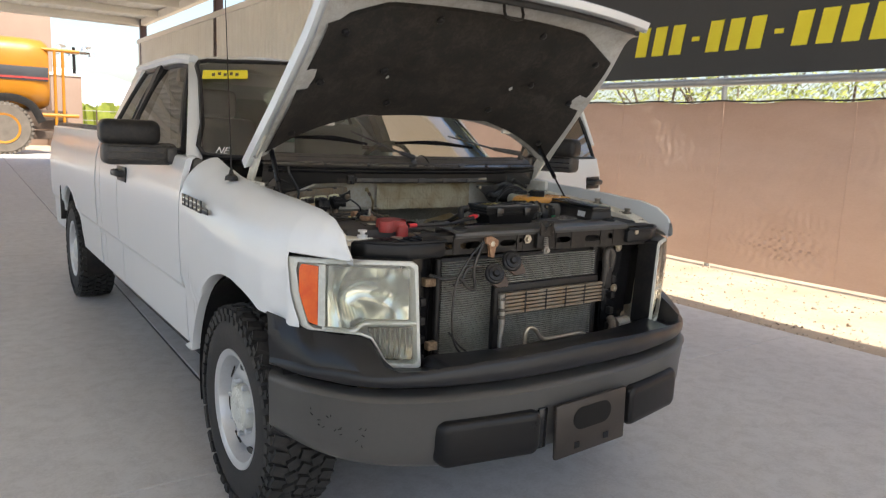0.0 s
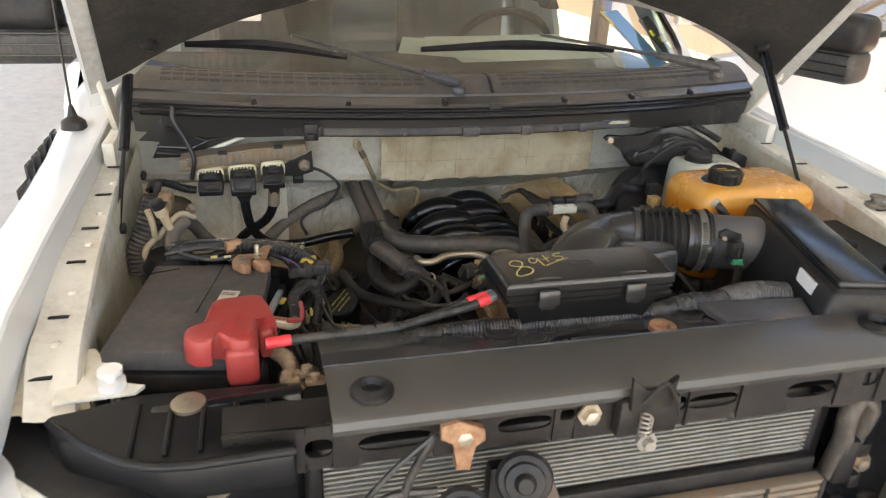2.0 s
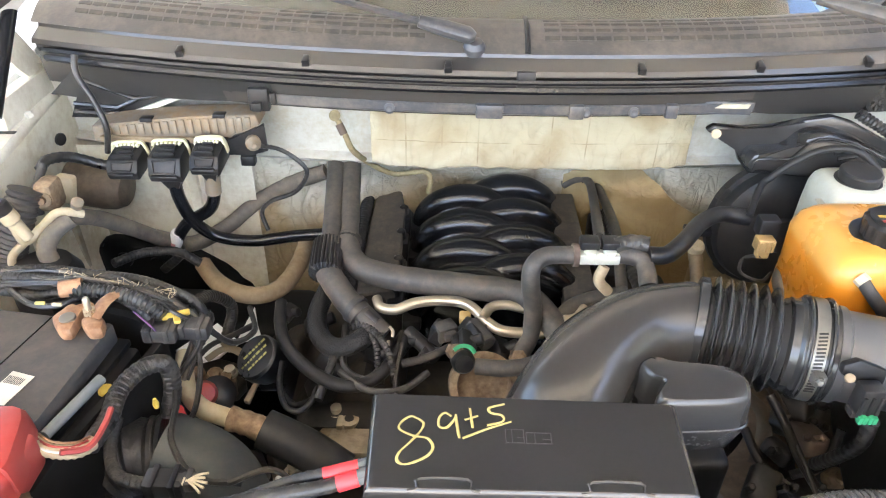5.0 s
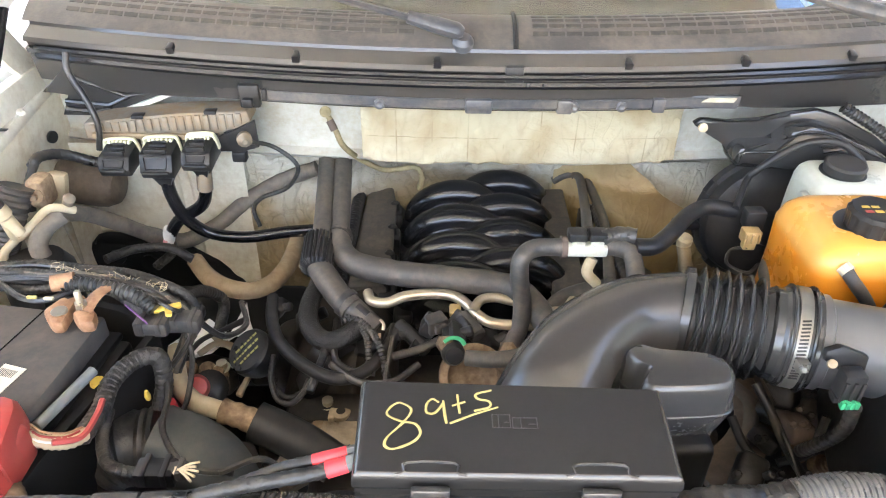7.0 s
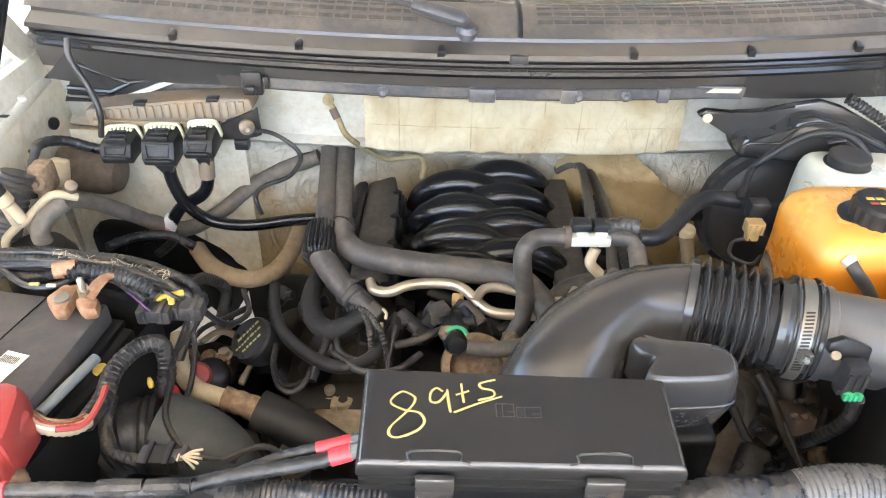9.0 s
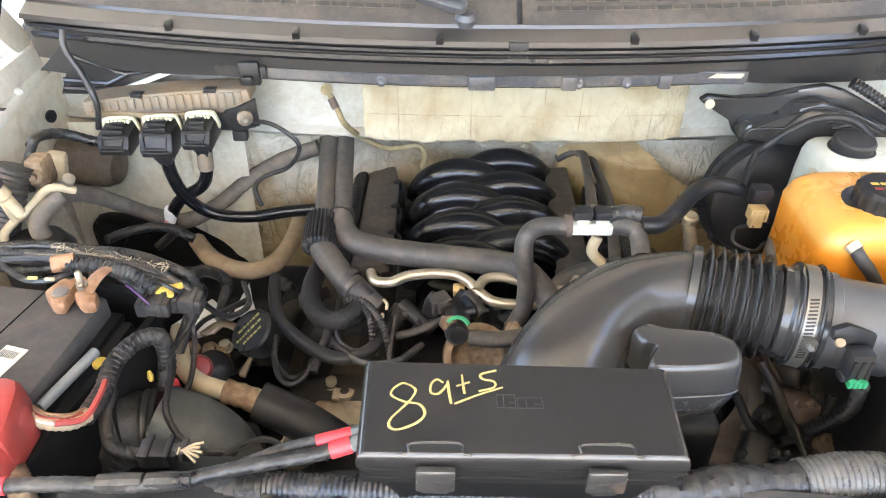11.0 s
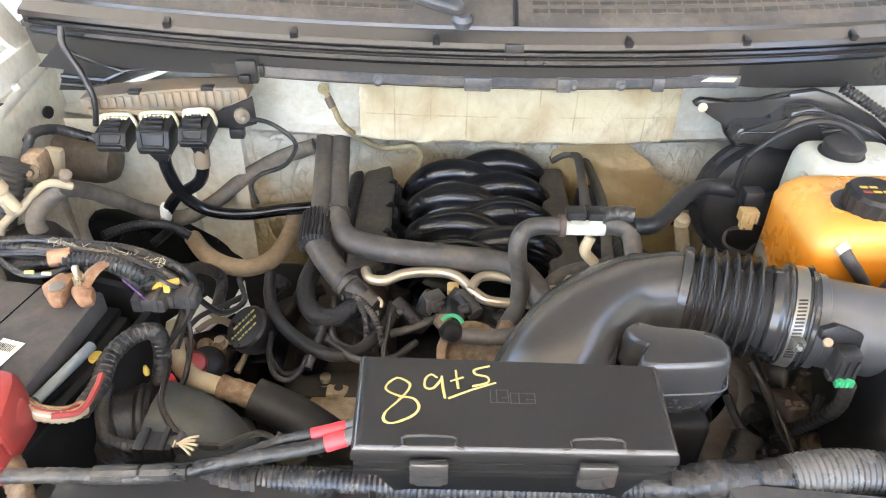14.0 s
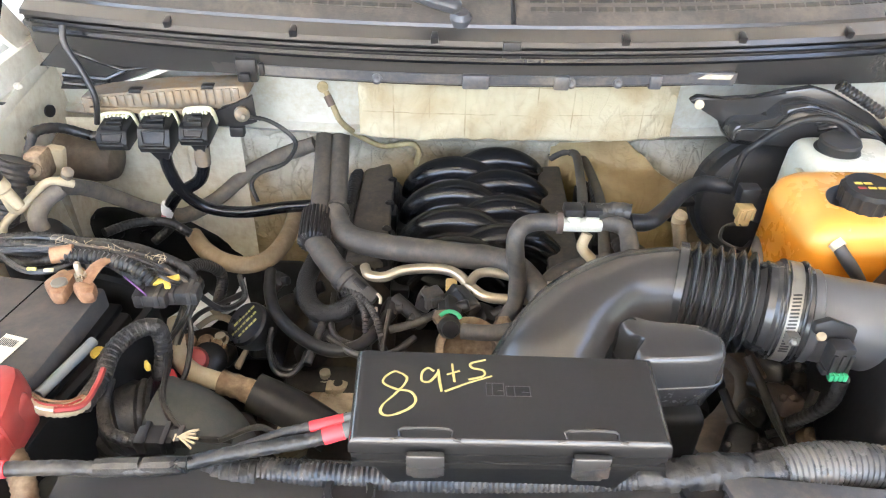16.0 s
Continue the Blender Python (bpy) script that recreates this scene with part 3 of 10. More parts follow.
for k in range(360):
    y = -7 + k * 0.072
    for d in (-1, 1):
        a, b = Vector((FX + 0.03 + 0.004 * d, y, 2.0)), Vector((FX + 0.03 + 0.004 * d, y + d * 0.58, 2.58))
        rings(bm, [[p + Vector(q) for q in ((0, -0.0025, 0), (0.0025, 0.0025, 0), (-0.0025, 0.0025, 0))] for p in (a, b)])
tagged(part("chain_link", bm, GALV, fence, "galvanised diamond wire mesh", 0), kind="stuff")

# foliage behind the fence
def tree(x, y, h, seed, leaves=1500):
    r = random.Random(seed)
    t = thing("tree", "sunlit yellow-green desert tree behind the fence", "tree", "trees behind the fence")
    bm = B()
    tops = []
    tube(bm, [(x, y, -0.05), (x + 0.06, y + 0.05, h * 0.25), (x - 0.03, y + 0.1, h * 0.5)], [0.11, 0.09, 0.06], 8, 3)
    for k in range(7):
        a = k * 0.9 + r.random()
        e = Vector((x + math.cos(a) * h * 0.36, y + math.sin(a) * h * 0.36, h * r.uniform(0.55, 0.9)))
        tube(bm, [(x, y, h * 0.3), ((x + e.x) / 2, (y + e.y) / 2, h * 0.5), e], [0.05, 0.03, 0.01], 6, 3)
        tops += [e, (e + Vector((x, y, h * 0.55))) / 2]
    part("trunk", bm, BARK, t)
    bm = B()
    for k in range(leaves):
        c = r.choice(tops) + Vector((min(2, max(-1.6, r.gauss(0, 1))), r.gauss(0, 1), r.gauss(0, 0.75))) * h * 0.15
        s = r.uniform(0.03, 0.075)
        u = Vector((r.gauss(0, 1), r.gauss(0, 1), r.gauss(0, 1))).normalized()
        w = u.orthogonal().normalized()
        v = [bm.verts.new(c + q) for q in (-u * s, w * s * 0.45, u * s, -w * s * 0.45)]
        bm.faces.new(v)
    part("crown", bm, LEAF, t, smooth=0)


for k in range(9):
    tree(9.0 + (k % 3) * 0.9, -4.5 + k * 2.35, 3.3 + 0.5 * ((k * 7) % 3), k + 1, 2600)

# carport
carport = thing("carport", "open steel carport with cream metal roof sheets and brown posts", "carport", kind="structure")
for y in (24.3, 16.1, 8.0, -5.9):
    for x in (4.12, -6.6):
        bm = B()
        box(bm, (x - 0.1, y - 0.1, -0.03), (x + 0.1, y + 0.1, 5.0), 0.008)
        part("post", bm, MAROON, carport, "brown steel post")
for x in (4.12, -6.6, -1.2):
    bm = B()
    box(bm, (x - 0.09, -6.1, 4.78), (x + 0.09, 24.5, 5.0), 0.008)
    part("beam", bm, CREAM, carport, "cream steel beam")
for k in range(13):
    bm = B()
    y = -5.6 + k * 2.5
    box(bm, (-6.9, y - 0.05, 4.82), (4.3, y + 0.05, 5.02), 0.006)
    part("purlin", bm, CREAM, carport)
grid = []
for a in range(0, 15 * 10 + 1):
    x = -7.0 + a * 0.0755
    z = 5.03 + (0.035 if a % 3 == 0 else 0.0)
    grid.append([(x, -6.2, z), (x, 24.7, z)])
bm = B()
sheet(bm, grid, 0.004)
part("roof_sheet", bm, CREAM, carport, "ribbed cream roof sheet", 0)
for y in (-6.23, 24.75):
    bm = B()
    box(bm, (-7.0, y - 0.03, 4.78), (4.34, y + 0.03, 5.16), 0.008)
    part("fascia", bm, CREAM, carport)
bm = B()
grid = []
for a in range(0, 361):
    y = 5.6 + a * 0.053
    grid.append([(4.02 + (0.03 if a % 4 in (0, 1) else 0.0), y, z) for z in (2.6, 4.22)])
sheet(bm, grid, 0.003)
part("siding", bm, CREAM, carport, "corrugated cream metal siding", 0)
bm = B()
box(bm, (3.98, 5.6, 4.2), (4.1, 24.7, 4.34), 0.01)
part("siding_cap", bm, CREAM, carport)

banner = thing("banner", "dark grey vinyl banner with large yellow number bars", "banner")
BX = 3.98
bm = B()
sheet(bm, [[(BX + 0.008 * noise.noise((y * 0.7, z, 0)), y, z) for z in np.linspace(2.17, 3.5, 8)] for y in np.linspace(-5.0, 5.5, 60)], 0.004)
part("sheet", bm, BANNER, banner)
bm = B()
rod(bm, (BX + 0.05, -5.9, 2.12), (BX + 0.05, 8, 2.12), 0.036)
part("rail", bm, GALV, banner, "galvanised pipe below the banner")
for k in range(12):
    if k in (3, 7):
        bm = B()
        box(bm, (BX - 0.012, 2.33 - k * 0.205 - 0.13, 2.50), (BX - 0.006, 2.33 - k * 0.205 - 0.05, 2.54))
        part("dash", bm, SIGNYELLOW, banner, smooth=0)
        continue
    bm = B()
    y = 2.33 - k * 0.205
    prism(bm, [(0, 0), (-0.135, 0), (-0.175, 0.275), (-0.04, 0.275)], 0.005, Matrix.Translation((BX - 0.006, y, 2.39)) @ Matrix(((0, 0, -1, 0), (1, 0, 0, 0), (0, 1, 0, 0), (0, 0, 0, 1))), 0.0)
    part("bar", bm, SIGNYELLOW, banner, "yellow number bar", 0)

# yellow water wagon in the yard
def wheel_far(parent, x, y, r, w, mats):
    m = Matrix.Translation((x, y, r)) @ Euler((radians(90), 0, 0)).to_matrix().to_4x4()
    bm = B()
    lathe(bm, [(r * 0.55, -w / 2), (r * 0.9, -w / 2), (r, -w * 0.35), (r, w * 0.35), (r * 0.9, w / 2), (r * 0.55, w / 2)], m, 40)
    t = part("wheel", bm, mats[0], parent, "large dusty tyre on a yellow rim")
    for k in range(36):
        part("tread_lug", box(B(), (-0.05, r * 0.93, -w / 2), (0.05, r * 1.03, w / 2), 0, m @ Matrix.Rotation(2 * math.pi * k / 36, 4, "Z")), mats[0], t, smooth=0)
    bm = B()
    lathe(bm, [(0.001, w * 0.46), (r * 0.3, w * 0.46), (r * 0.34, w * 0.40), (r * 0.36, w * 0.36), (r * 0.46, w * 0.38), (r * 0.5, w * 0.5), (r * 0.58, w * 0.53), (r * 0.6, w * 0.3)], m, 32)
    part("rim", bm, mats[1], t)


wagon = thing("water_wagon", "yellow water tank wagon with a dark stripe, parked in the sun", "truck")
WY = 31.0
TYREDUST = material("dusty_machine_tyre", (0.10, 0.085, 0.07), (0.17, 0.145, 0.12), 0.9, scale=3, bump=0.3)
loops = []
for x, s in ((-9, 0.96), (-8.8, 1), (1.2, 1), (1.75, 0.97), (1.95, 0.88)):
    lp = []
    for j in range(32):
        a = 2 * math.pi * j / 32
        cx, cz = math.cos(a), math.sin(a)
        e = 0.55
        lp.append((x, WY + 1.4 - 1.4 * s * math.copysign(abs(cx) ** e, cx), 3.25 + 1.45 * s * math.copysign(abs(cz) ** e, cz)))
    loops.append(lp)
bm = B()
rings(bm, loops)
part("tank", bm, TRUCKYELLOW, wagon, "rounded yellow water tank")
bm = B()
box(bm, (-8.8, WY - 0.02, 2.95), (1.9, WY + 0.05, 3.5), 0.01)
part("stripe", bm, BANNER, wagon, "dark stripe")
bm = B()
box(bm, (-8.8, WY - 0.035, 3.02), (1.9, WY - 0.02, 3.1))
part("stripe_line", bm, RED, wagon, "red pinstripe")
wheel_far(wagon, 0.2, WY - 0.3, 1.02, 0.75, (TYREDUST, TRUCKYELLOW))
wheel_far(wagon, -6.2, WY - 0.3, 1.02, 0.75, (TYREDUST, TRUCKYELLOW))
bm = B()
box(bm, (-9, WY + 0.4, 1.0), (2.6, WY + 1.6, 1.8), 0.05)
part("chassis", bm, RUSTY, wagon)
bm = B()
tube(bm, [(-0.9, WY - 0.1, 1.5), (-0.5, WY - 0.1, 2.0), (0.4, WY - 0.1, 2.25), (1.2, WY - 0.1, 2.0), (1.6, WY - 0.1, 1.3)], 0.06, 6, 5, flat=3)
part("mudguard", bm, BLACK, wagon, "black curved mudguard")
bm = B()
for x in (2.15, 2.45):
    rod(bm, (x, WY + 0.2, 1.2), (x + 0.02, WY + 0.2, 4.3), 0.06)
rod(bm, (1.7, WY + 0.2, 4.25), (3.1, WY + 0.2, 4.25), 0.07)
rod(bm, (1.6, WY + 0.2, 1.6), (3.0, WY + 0.2, 1.6), 0.08)
part("spray_pipe", bm, TRUCKYELLOW, wagon, "yellow standpipe")
bm = B()
box(bm, (1.3, WY + 0.2, 0.6), (3.2, WY + 1.6, 0.95), 0.04)
box(bm, (2.3, WY + 0.1, 0.1), (3.0, WY + 0.5, 0.9), 0.04)
part("rear_hitch", bm, RUSTY, wagon)

for (x0, x1, y, h, lab) in ((-14, 3.35, 42.0, 7.1, "tall salmon-coloured wall of a yard building"), (3.0, 4.45, 40.0, 3.7, "low salmon-coloured storage box")):
    b = thing("yard_building", lab, "building")
    bm = B()
    box(bm, (x0, y, -0.03), (x1, y + 6, h), 0.02)
    part("wall", bm, SALMON, b)
    bm = B()
    box(bm, (x0 - 0.05, y - 0.05, h - 0.02), (x1 + 0.05, y + 6.05, h + 0.12), 0.02)
    part("roof", bm, CREAM, b)

mast = thing("light_mast", "dark steel yard mast with a ring of floodlights", "mast")
bm = B()
rod(bm, (6.95, 60, -0.05), (6.95, 60, 6.9), 0.16, 12, 0.1)
part("pole", bm, BLACK, mast, "dark steel pole")
bm = B()
tube(bm, [(6.95 + math.cos(a) * 1.1, 60 + math.sin(a) * 1.1, 6.5) for a in np.linspace(0, 2 * math.pi, 13)[:-1]], 0.04, 6, 2, True)
for a in (0, 1.57):
    rod(bm, (6.95 - math.cos(a) * 1.1, 60 - math.sin(a) * 1.1, 6.5), (6.95 + math.cos(a) * 1.1, 60 + math.sin(a) * 1.1, 6.5), 0.04)
part("crown_ring", bm, RUSTY, mast)
for k in range(8):
    a = k * math.pi / 4
    bm = B()
    c = Vector((6.95 + math.cos(a) * 1.25, 60 + math.sin(a) * 1.25, 6.35 + 0.5 * (k % 2)))
    lathe(bm, [(0.05, 0.25), (0.12, 0.2), (0.26, 0.0), (0.2, -0.02)], axis(c, (-math.cos(a) * 0.4, -math.sin(a) * 0.4, 1)), 12)
    part("floodlight", bm, GALV, mast)

field = thing("far_field", "distant green field and low bushes", "field", kind="stuff")
bm = B()
rng = random.Random(9)
for k in range(2600):
    c = Vector((rng.uniform(-60, 90), rng.uniform(75, 120), 0))
    h = rng.uniform(0.8, 3.4)
    for q in range(3):
        a = rng.random() * 6.28
        w = Vector((math.cos(a), math.sin(a), 0)) * h * 0.5
        v = [bm.verts.new(p) for p in (c - w, c + w, c + w * 0.5 + Vector((0, 0, h)), c - w * 0.4 + Vector((0, 0, h * rng.uniform(0.6, 1))))]
        bm.faces.new(v)
part("bushes", bm, LEAF, field, smooth=0)
yardfence = thing("yard_fence", "far thin wire fence with steel posts", "fence")
for k in range(16):
    bm = B()
    rod(bm, (-2 + k * 2.4, 55, -0.05), (-2 + k * 2.4, 55, 2.2 + 1.2 * (k % 3 == 0)), 0.05, 6)
    part("post", bm, RUSTY, yardfence)
bm = B()
for z in (0.6, 1.4, 2.1):
    rod(bm, (-2, 55, z), (34, 55, z), 0.02, 5)
part("wire", bm, GALV, yardfence)
HILL = material("hazy_hills", (0.42, 0.46, 0.52), (0.50, 0.53, 0.57), 1.0, scale=0.01, bump=0)
bm = B()
grid = []
for a in range(120):
    x = -700 + a * 12
    z = 46 + 14 * noise.noise((x * 0.006, 0, 0)) + 6 * noise.noise((x * 0.03, 3, 0))
    grid.append([(x, 840, -1), (x, 870, z), (x, 890, -1)])
sheet(bm, grid)
backdrop = part("backdrop", bm, HILL, None)
tagged(backdrop, "low hazy desert hills on the horizon", "hills", kind="structure")

# ---- the pickup truck: body ----
truck = thing("pickup_truck", "white work pickup truck with its hood open and grille removed", "pickup truck")
SIDES = ((-1, ""), (1, ""))


def half_width(y):
    return smooth_lerp(y, (-0.69, -0.62, -0.55, -0.45, -0.3, -0.1, 0.3, 6), (0.822, 0.852, 0.892, 0.940, 0.978, 0.998, 1.0, 1.0))


def crest(y):
    return smooth_lerp(y, (-0.69, -0.66, -0.61, -0.55, -0.45, -0.2, 0.1, 0.3, 0.45, 0.7), (1.126, 1.160, 1.220, 1.252, 1.271, 1.288, 1.302, 1.32, 1.345, 1.395))


def rail_crest(y):
    return smooth_lerp(y, (-0.68, -0.6, -0.45, -0.2, 0.1, 0.3, 0.45, 0.7), (1.125, 1.190, 1.245, 1.28, 1.30, 1.32, 1.345, 1.395))


def side_x(z):
    """Bulge of the body side below the belt."""
    return lerp(z, (0.45, 0.56, 0.775, 0.79, 0.805, 1.0, 1.15, 1.28, 1.40), (-0.045, -0.03, -0.022, -0.012, -0.002, 0.006, 0.006, -0.006, -0.04))


def arch(y, yc, low, r=0.545, zc=0.41):
    d = abs(y - yc)
    return max(low, zc + math.sqrt(max(0, r * r - d * d))) if d < r else low


XIN = 0.825


def fender(s):
    def column(y, zb):
        w, zc = half_width(y), crest(y)
        r = 0.21
        zs = max(zb + 0.01, zc - r)
        col = [(s * (w - 0.05), y, zb + 0.004), (s * (w - 0.012), y, zb), (s * (w + side_x(zb)), y, min(zb + 0.008, zs - 0.004))]
        col += [(s * (w + side_x(z)), y, z) for z in np.linspace(min(zb + 0.03, zs - 0.002), zs, 9)]
        x0 = max(w + side_x(zs), XIN + 0.004)
        for t in np.linspace(0.08, 1, 12):
            a = t * math.pi / 2
            col.append((s * (x0 - (x0 - XIN) * (1 - math.cos(a)) ** 0.9), y, zs + (zc - zs) * math.sin(a)))
        col += [(s * (XIN - 0.004), y, zc - 0.004), (s * (XIN - 0.006), y, min(zc - 0.004, max(zb - 0.01, min(zc, rail_crest(y)) - 0.046)))]
        return col
    ys = sorted(set(list(np.linspace(-0.448, 0.655, 46)) + [-0.4, 0.5, 0.52, 0.535]))
    grid = []
    for y in ys:
        zb = arch(y, 0.0, 0.51 if y > 0 else 0.885)
        grid.append(column(y, zb))
    bm = B()
    sheet(bm, grid)
    sheet(bm, [column(y, lerp(y, (-0.69, -0.6, -0.448), (1.122, 1.123, 1.124))) for y in np.linspace(-0.682 if s < 0 else -0.637, -0.448, 18)])
    # lower tip that follows the slant of the lamp
    grid = []
    for z in np.linspace(0.876, 1.124, 14):
        edge = lerp(z, (0.876, 0.889, 0.98, 1.108, 1.124), (-0.500, -0.501, -0.473, -0.457, -0.456))
        grid.append([(s * (half_width(y) + 0.004 + side_x(z)), y, z) for y in np.linspace(-0.446, edge, 6)])
    sheet(bm, grid)
    f = part("fender", bm, WHITE, truck, "white painted front fender", 40)
    # bolt-on inner rail with slots
    bm = B()
    grid = []
    for y in np.linspace(-0.56, 0.36, 24):
        zc = rail_crest(y) - 0.045
        xo = lerp(y, (-0.7, -0.47, 0.39), (0.785, 0.815, 0.842))
        xi = lerp(y, (-0.7, -0.62, -0.4, 0.39), (0.66, 0.735, 0.752, 0.79))
        grid.append([(s * xo, y, zc + 0.003), (s * (xo - 0.012), y, zc), (s * (xi + 0.004), y, zc - 0.004), (s * xi, y, zc - 0.010), (s * (xi - 0.002), y, zc - 0.05)])
    sheet(bm, grid)
    rail = part("fender_rail", bm, RAIL, f, "cream-white inner fender rail")
    for y in (-0.50, -0.38, -0.24, -0.12, 0.02, 0.16):
        bm = B()
        box(bm, (s * 0.792 - 0.014, y - 0.004, rail_crest(y) - 0.046), (s * 0.792 + 0.014, y + 0.004, rail_crest(y) - 0.0445), 0.0)
        part("slot", bm, BLACK, f, "dark slot in the rail", 0)
        bm = B()
        lathe(bm, [(0.008, -0.004), (0.008, 0.002), (0.005, 0.005)], Matrix.Translation((s * 0.785, y + 0.06, rail_crest(y + 0.06) - 0.048)), 6)
        part("bolt", bm, RAIL, f, "painted rail bolt")
    return f


for s, _ in SIDES:
    fender(s)
    # wheel housings, front and rear
    for yc in (0.0, 4.14):
        bm = B()
        rr = 0.535
        grid = [[(s * x, yc + rr * math.cos(a), 0.41 + rr * math.sin(a)) for x in (0.56, 0.7, 0.82, 0.955)] for a in np.linspace(-0.25, math.pi + (0.25 if yc else -0.4), 26)]
        sheet(bm, grid)
        sheet(bm, [[(s * 0.56, yc + q * math.cos(a), 0.41 + q * math.sin(a)) for q in (0.02, rr)] for a in np.linspace(-0.25, math.pi + (0.25 if yc else -0.4), 26)])
        part("wheel_housing", bm, BLACK, truck, "black inner wheel housing")


def side_panel(name, s, y0, y1, top, low=0.51, yc=None, n=14, label="", xin=0.0):
    ys = np.linspace(y0, y1, n)
    grid = []
    for y in ys:
        zb = arch(y, yc, low) if yc is not None else low
        zt = top(y) if callable(top) else top
        col = [(s * 0.93, y, zb + 0.01), (s * (0.985 + side_x(zb)), y, zb), (s * (1 + side_x(zb) + 0.002), y, zb + 0.01)]
        zz = sorted([zb + 0.02 + (zt - zb - 0.03) * k / 16 for k in range(17)] + [z for z in (0.775, 0.79, 0.805) if zb + 0.02 < z < zt - 0.02])
        zz = zz if len(zz) == 20 else [zb + 0.02 + (zt - zb - 0.03) * k / 19 for k in range(20)]
        col += [(s * (1 + side_x(z)), y, z) for z in zz]
        col += [(s * (1 + side_x(zt) - 0.012), y, zt), (s * (1 + side_x(zt) - 0.06 - xin), y, zt + 0.002)]
        grid.append(col)
    grid = [[(g[0] - s * 0.03, g[1] + 0.003, g[2]) for g in grid[0]]] + grid + [[(g[0] - s * 0.03, g[1] - 0.003, g[2]) for g in grid[-1]]]
    bm = B()
    sheet(bm, grid)
    return part(name, bm, WHITE, truck, label, 30)


def handle(parent, s, y):
    bm = B()
    box(bm, (s * 1.003 - 0.006, y - 0.115, 1.18), (s * 1.003 + 0.006, y + 0.115, 1.27), 0.005)
    h = part("handle_cup", bm, BLACK, parent, "black door handle cup")
    bm = B()
    tube(bm, [(s * 1.0, y - 0.10, 1.228), (s * 1.04, y - 0.07, 1.23), (s * 1.045, y, 1.232), (s * 1.04, y + 0.07, 1.23), (s * 1.0, y + 0.10, 1.228)], 0.014, 8, 4, flat=1.4)
    part("handle", bm, BLACK, parent, "black pull handle")


HINGE = Vector((0.97, 0.66, 0))
SWING = Matrix.Translation(HINGE) @ Matrix.Rotation(radians(-69), 4, "Z") @ Matrix.Translation(-HINGE)

for s, _ in SIDES:
    d = side_panel("door", s, 0.662, 2.055, lambda y: lerp(y, (0.66, 1.2, 2.1), (1.385, 1.40, 1.41)), label="white front door with black handle" if s < 0 else "white driver door standing wide open")
    handle(d, s, 1.90)
    bm = B()
    box(bm, (s * 0.905 - 0.025, 0.69, 0.60), (s * 0.905 + 0.025, 2.03, 1.38), 0.015)
    trim = part("door_trim", bm, GREYCLOTH, d, "grey inner door trim")
    if s > 0:
        for o in (d, *d.children):
            o.data.transform(SWING)
    side_panel("rear_door", s, 2.063, 2.62, 1.41, label="narrow white rear cab door")
    side_panel("cab_corner", s, 2.628, 2.78, 1.42, n=4, label="white cab rear corner")
    side_panel("bed_side", s, 2.82, 5.25, 1.46, yc=4.14, n=60, label="white pickup bed side", xin=0.06)
    bm = B()
    box(bm, (s * 0.88 - 0.05, 2.82, 1.455), (s * 0.88 + 0.07, 5.25, 1.49), 0.012)
    part("bed_rail_cap", bm, BLACK, truck, "black bed rail cap")
    bm = B()
    box(bm, (s * 0.86 - 0.05, 0.62, 0.43), (s * 0.86 + 0.05, 2.8, 0.53), 0.015)
    part("rocker", bm, BLACK, truck, "dark sill under the doors")
    bm = B()
    box(bm, (s * 0.97 - 0.04, 4.60, 0.62), (s * 0.97 + 0.04, 4.625, 0.93), 0.01)
    part("mud_flap", bm, BLACK, truck, "black mud flap")
    # badge on the fender, drawn as plain shapes
    b = part("badge", box(B(), (s * 1.005 - 0.003, 0.22, 1.172), (s * 1.005 + 0.003, 0.31, 1.196), 0.003), GLOSSBLACK, truck, "dark badge with chrome edges")
    for k in range(5):
        y0 = 0.585 - k * 0.058
        g = part("badge_block", box(B(), (s * 1.006 - 0.004, y0 - 0.046, 1.178 - k * 0.002), (s * 1.006 + 0.004, y0, 1.232 - k * 0.002), 0.003), GLOSSBLACK, b)
        part("badge_bar", box(B(), (s * 1.009 - 0.003, y0 - 0.036, 1.19 - k * 0.002), (s * 1.009 + 0.003, y0 - 0.01, 1.198 - k * 0.002), 0.001), CHROME, g)
        part("badge_bar", box(B(), (s * 1.009 - 0.003, y0 - 0.04, 1.212 - k * 0.002), (s * 1.009 + 0.003, y0 - 0.006, 1.219 - k * 0.002), 0.001), CHROME, g)

# tailgate, bed floor, cab back wall, floor pan
bm = B()
box(bm, (-0.93, 5.2, 0.62), (0.93, 5.27, 1.46), 0.015)
part("tailgate", bm, WHITE, truck, "white tailgate")
bm = B()
box(bm, (-0.9, 2.83, 0.86), (0.9, 5.2, 0.92))
box(bm, (-0.9, 2.82, 0.9), (0.9, 2.87, 1.45))
part("bed_floor", bm, WHITE, truck, "white bed floor and front wall")
bm = B()
box(bm, (-0.95, 5.25, 0.5), (0.95, 5.45, 0.72), 0.03)
part("rear_bumper", bm, BUMPER, truck, "grey rear bumper")
bm = B()
box(bm, (-0.88, 0.5, 0.5), (0.88, 2.78, 0.58))
for s, _ in SIDES:
    box(bm, (s * 0.42 - 0.05, -0.8, 0.48), (s * 0.42 + 0.05, 5.2, 0.62), 0.01)
part("frame", bm, DARKSTEEL, truck, "dark ladder frame and floor")

